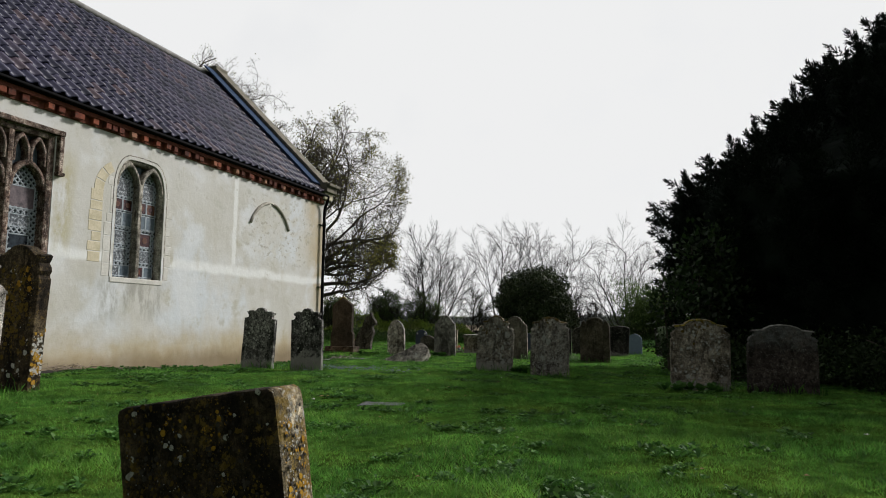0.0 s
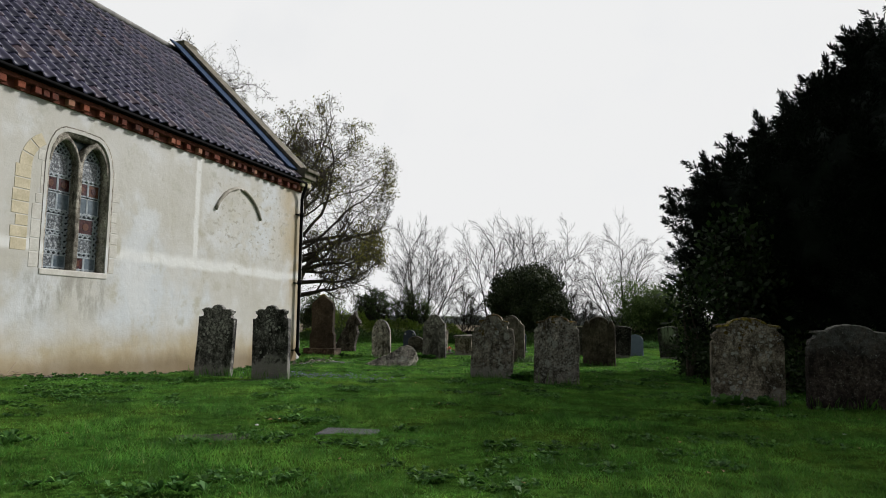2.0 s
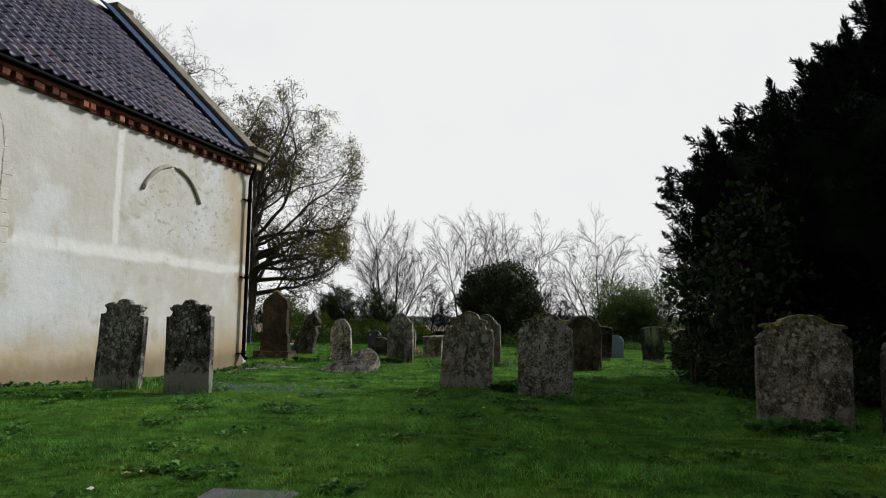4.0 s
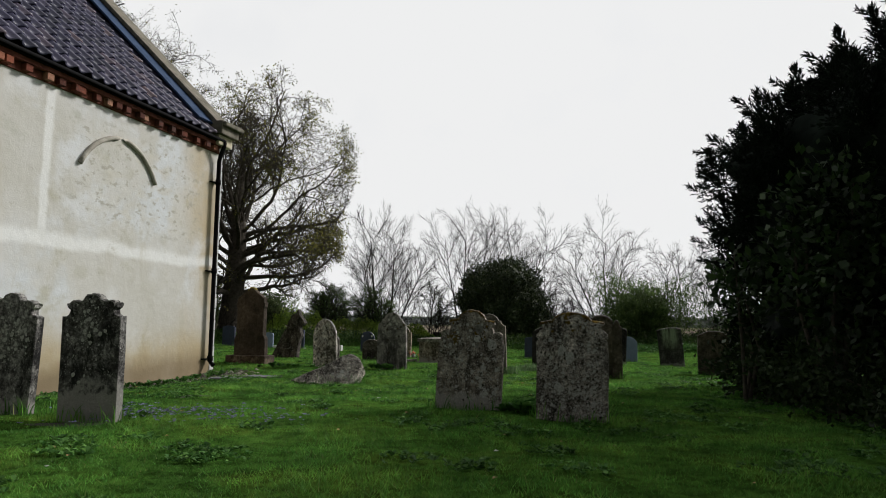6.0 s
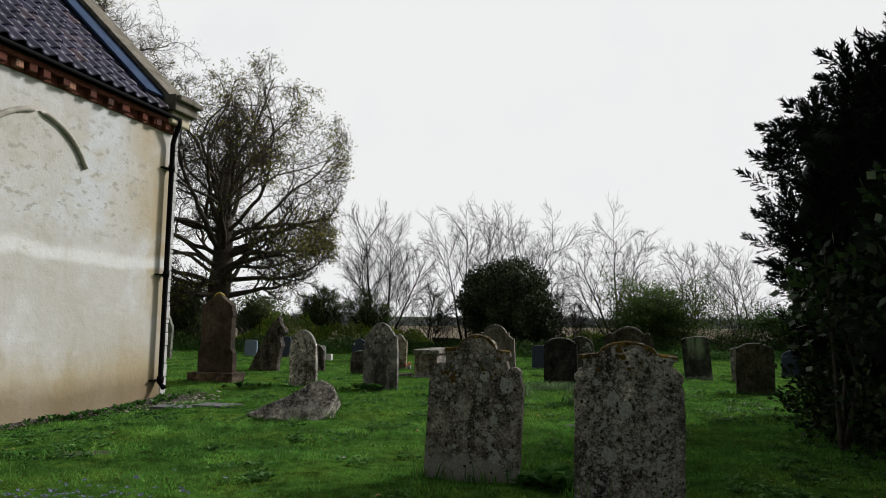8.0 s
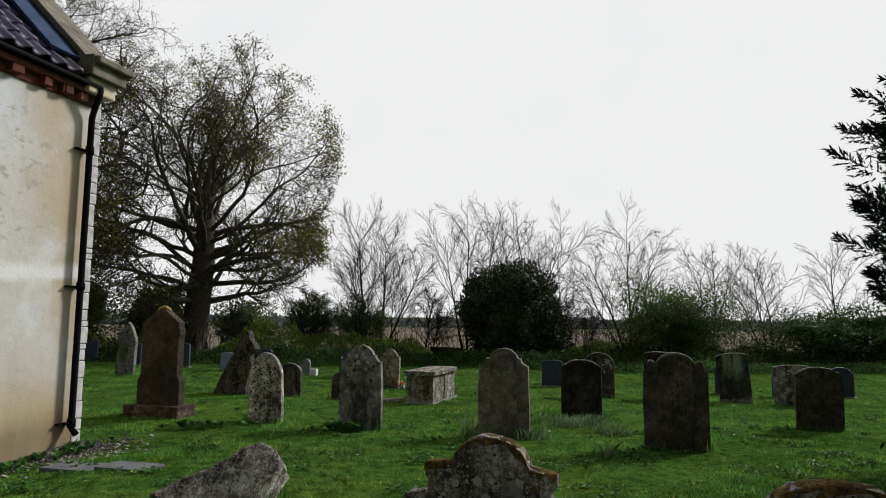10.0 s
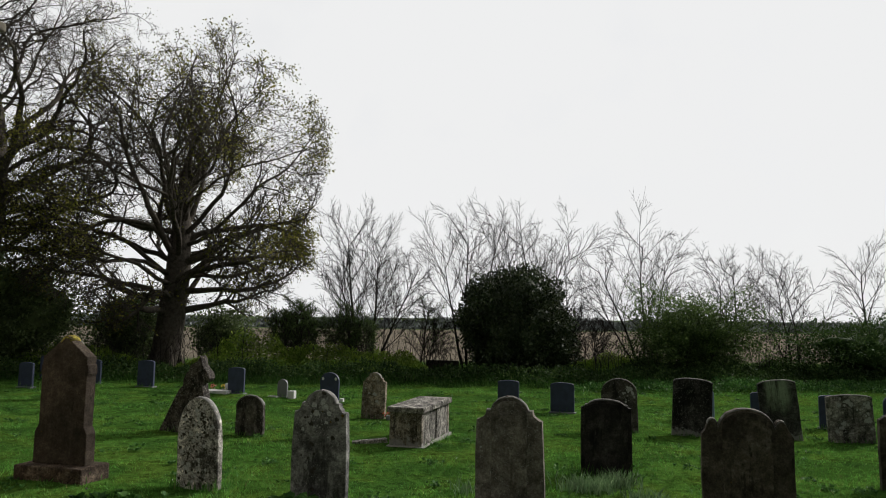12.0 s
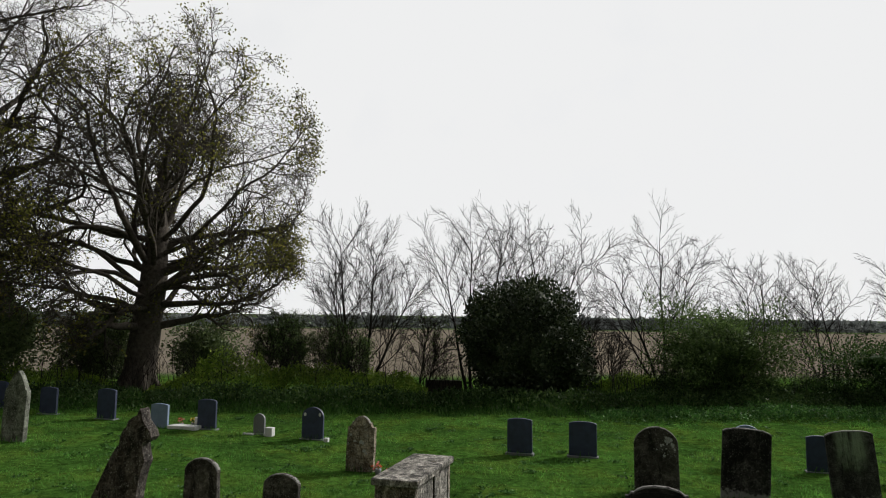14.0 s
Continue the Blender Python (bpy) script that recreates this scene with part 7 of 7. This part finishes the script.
pts = scatter(rg, 60, -5, 9, 4, 30, -0.5)
pts[:, 2] += 0.05
rosettes("white_flowers", rg, pts, 6, 0.016, 0.7, M_MARBLE, "a few tiny white daisies in the grass", "flowers", 0.3)

# ---- small things on the ground ----


def drain_cover():
    t = empty("drain_cover", Matrix.Translation((-0.37, 7.18, float(turf_top(-0.37, 7.2)) - 0.004)) @ pose(0, 0, 0, 1, 0, -12), "grey ribbed metal cover lying in the grass", "cover")
    part("plate", block(-0.22, 0.22, -0.14, 0.14, -0.02, 0.0, 0.004), M_SLAB, t)
    for k in range(24):
        part("rib", block(-0.205 + k * 0.0175, -0.196 + k * 0.0175, -0.13, 0.13, 0.0, 0.007, 0.002), M_SLAB, t)


drain_cover()


def slab(x, y, w, d, yaw, label):
    ob = part("paving_slab", block(-w / 2, w / 2, -d / 2, d / 2, -0.05, 0.022, 0.010, 2), M_SLAB)
    ob.matrix_basis = Matrix.Translation((x, y, ground_z(x, y))) @ pose(0, 0, 0, 0, 0, yaw)
    return tagged(ob, label, "paving slab", "slabs by the rain pipe")


slab(-2.15, 18.75, 0.62, 0.42, -AXIS, "grey paving slab under the rain pipe")
slab(-1.52, 18.5, 0.60, 0.36, -AXIS, "grey paving slab half grown over with grass")

# soil and gravel strip at the foot of the wall
rs = np.random.default_rng(3)
lx, ly = -rs.uniform(0.0, 8.5, 2600) ** 1.0, -np.abs(rs.normal(0.12, 0.10, 2600)) - 0.02
extra = rs.normal(0, 1, (420, 2)) * np.array([0.55, 0.20]) + np.array([-0.5, -0.4])
# rubble round the slabs as well
L2 = np.column_stack([np.concatenate([lx, extra[:, 0]]), np.concatenate([ly, extra[:, 1]])])
ca, sa = math.cos(radians(90 - AXIS)), math.sin(radians(90 - AXIS))
wx_, wy_ = -2.81 + L2[:, 0] * ca - L2[:, 1] * sa, 20.38 + L2[:, 0] * sa + L2[:, 1] * ca
wz_ = turf_top(wx_, wy_) + 0.03
vs, fs = [], []
oct_v = np.array([(1, 0, 0), (-1, 0, 0), (0, 1, 0), (0, -1, 0), (0, 0, 0.7), (0, 0, -0.7)])
oct_f = np.array([(0, 2, 4), (2, 1, 4), (1, 3, 4), (3, 0, 4), (2, 0, 5), (1, 2, 5), (3, 1, 5), (0, 3, 5)])
for k in range(len(wx_)):
    s = rs.uniform(0.008, 0.026)
    vs.append(oct_v * rs.uniform(0.7, 1.3, (6, 1)) * s + np.array([wx_[k], wy_[k], wz_[k]]))
    fs.append(oct_f + 6 * k)
tagged(raw("gravel", np.concatenate(vs), np.concatenate(fs), M_GRAVEL), "gravel and rubble along the foot of the church wall", "gravel", kind="stuff")

# broken mortar and pale rubble behind the slabs
vs, fs = [], []
for k in range(230):
    lx, ly = rs.normal(-0.55, 0.42), rs.normal(-0.62, 0.22)
    x, y = -2.81 + lx * ca - ly * sa, 20.38 + lx * sa + ly * ca
    s = rs.uniform(0.012, 0.04) * rs.uniform(0.5, 1.0)
    vs.append(oct_v * rs.uniform(0.6, 1.4, (6, 1)) * np.array([1.3, 1.0, 0.7]) * s + np.array([x, y, float(turf_top(x, y)) + 0.025]))
    fs.append(oct_f + 6 * k)
tagged(raw("rubble", np.concatenate(vs), np.concatenate(fs), M_WINDOW_STONE), "pale broken mortar and stone beside the slabs", "rubble", kind="stuff")


def wall_strip():
    """Bare soil along the foot of the wall, wider by the rain pipe."""
    ca, sa = math.cos(radians(90 - AXIS)), math.sin(radians(90 - AXIS))
    vs, fs, m = [], [], 220
    for k in range(m):
        lx = -20 + 20.1 * k / (m - 1)
        w = 0.26 + 0.42 * math.exp(-((lx + 0.75) / 0.8) ** 2) + 0.08 * noise.noise(Vector((lx * 2.1, 0, 3))) + 0.12 * noise.noise(Vector((lx * 7.0, 0, 5)))
        for q in range(6):
            ly = 0.02 - w * q / 5
            wx, wy = -2.81 + lx * ca - ly * sa, 20.38 + lx * sa + ly * ca
            lift = (0.03 + 0.03 * noise.noise(Vector((wx * 6, wy * 6, 0)))) * (1 - (q / 5) ** 3) - 0.012 * (q == 5)
            vs.append((wx, wy, float(turf_top(wx, wy)) + lift))
        if k:
            b = k * 6
            fs += [(b - 6 + q, b + q, b + q + 1, b - 5 + q) for q in range(5)]
    tagged(raw("soil_strip", vs, fs, M_SOIL, None, True), "dark bare soil along the foot of the church wall", "soil", kind="structure")


wall_strip()


def stalk_heap(along, label):
    """A litter of dead pale stalks thrown against the foot of the wall."""
    rng = np.random.default_rng(12)
    w = Wood()
    ca, sa = math.cos(radians(90 - AXIS)), math.sin(radians(90 - AXIS))
    for k in range(70):
        lx, ly = along + rng.normal(0, 0.45), -abs(rng.normal(0.18, 0.10)) - 0.06
        x, y = -2.81 + lx * ca - ly * sa, 20.38 + lx * sa + ly * ca
        z = float(turf_top(x, y)) + rng.uniform(0.03, 0.10)
        a, ln = radians(90 - AXIS) + rng.normal(0, 0.5), rng.uniform(0.12, 0.4)
        d = np.array([math.cos(a), math.sin(a), rng.normal(0, 0.18)]) * ln / 2
        c = np.array([x, y, z + abs(d[2])])
        w.add([c - d, c + rng.normal(0, 0.012, 3), c + d], [0.005, 0.0045, 0.003], 4)
    tagged(w.build("dead_stalks", M_STALK, None), label, "stalks", kind="stuff")


stalk_heap(-9.4, "dead pale stalks lying along the foot of the wall")


def soil_patch(x, y, rx, ry, label):
    n = 26
    c = [(x, y, float(turf_top(x, y)) + 0.02)]
    ring = []
    for k in range(n):
        a = 6.283 * k / n
        q = 1 + 0.3 * noise.noise(Vector((math.cos(a) * 1.5, math.sin(a) * 1.5, x)))
        ring.append((x + math.cos(a) * rx * q, y + math.sin(a) * ry * q, float(turf_top(x + math.cos(a) * rx, y + math.sin(a) * ry)) - 0.01))
    v = c + ring
    f = [(0, 1 + k, 1 + (k + 1) % n) for k in range(n)]
    tagged(raw("soil_patch", v, f, M_SOIL, None, True), label, "soil", kind="structure")


soil_patch(-1.28, 6.98, 0.42, 0.30, "bare trodden soil in the turf")
soil_patch(-1.95, 11.86, 0.48, 0.20, "dark bare soil at the foot of a headstone")
soil_patch(-2.9, 12.42, 0.42, 0.16, "dark bare soil at the foot of a headstone")
soil_patch(-1.6, 14.3, 0.35, 0.25, "bare soil with dead stalks")
soil_patch(3.2, 16.6, 0.25, 0.2, "small molehill of brown soil")


def posy(x, y, petals, n, label, r=0.10):
    z = ground_z(x, y)
    t = empty("flower_posy", Matrix.Translation((x, y, z)), label, "flowers")
    bm = tube_bm([(0, 0, -0.03), (0, 0, 0.02), (0, 0, 0.10)], [0.05, 0.055, 0.065], 10)
    part("pot", bm, M_GRANITE, t)
    p = np.array([(rg.normal(0, r * 0.6), rg.normal(0, r * 0.5), 0.17 + rg.normal(0, 0.05)) for k in range(n)])
    for q in p:
        v, f = leaf_cards(rg, np.repeat([q], 7, axis=0), 0.045, 0.012, 0.8)
        raw("bloom", v, f, petals, t)
    v, f = leaf_cards(rg, np.repeat(p - np.array([0, 0, 0.06]), 4, axis=0), 0.07, 0.02, 0.3, np.tile(np.array([0, 0, 1.0]), (4 * n, 1)))
    raw("greenery", v, f, M_WEED, t)["kind"] = "stuff"


posy(-3.32, 34.05, M_PETAL_RED, 6, "orange-red flowers in a grave pot", 0.08)
posy(-3.05, 34.2, M_PETAL_YELLOW, 7, "yellow flowers in a grave pot", 0.08)
posy(1.72, 28.95, M_PETAL_RED, 6, "pink flowers laid beside a headstone", 0.09)


def low_block(name, x, y, w, d, h, material, label, category, yaw=-AXIS, tilt=0):
    ob = part(name, block(-w / 2, w / 2, -d / 2, d / 2, -0.05, h, 0.02, 2), material)
    ob.matrix_basis = Matrix.Translation((x, y, ground_z(x, y))) @ pose(0, 0, 0, 0, tilt, yaw)
    return tagged(ob, label, category)


low_block("grave_kerb", -3.15, 33.75, 0.80, 0.30, 0.10, M_MARBLE, "white marble grave kerb with flowers behind it", "grave")
low_block("marble_block", -2.86, 34.1, 0.22, 0.2, 0.26, M_MARBLE, "small white marble block", "memorial")
low_block("marble_vase", -0.93, 33.0, 0.20, 0.16, 0.20, M_MARBLE, "small white marble flower holder", "vase")
low_block("marble_vase", -1.45, 33.05, 0.28, 0.12, 0.05, M_MARBLE, "white marble tablet lying flat", "memorial")
low_block("marble_vase", 0.50, 32.2, 0.11, 0.11, 0.11, M_MARBLE, "small round white flower holder", "vase")
low_block("kerb_stone", 1.35, 25.75, 0.62, 0.16, 0.06, M_STONE_PALE, "pale kerb stone fallen beside the chest tomb", "stone", 5, -4)
low_block("timber_beam", 4.05, 41.6, 1.35, 0.30, 0.42, M_BARK, "dark weathered timber lying in a gap of the hedge", "timber", 3, 2)
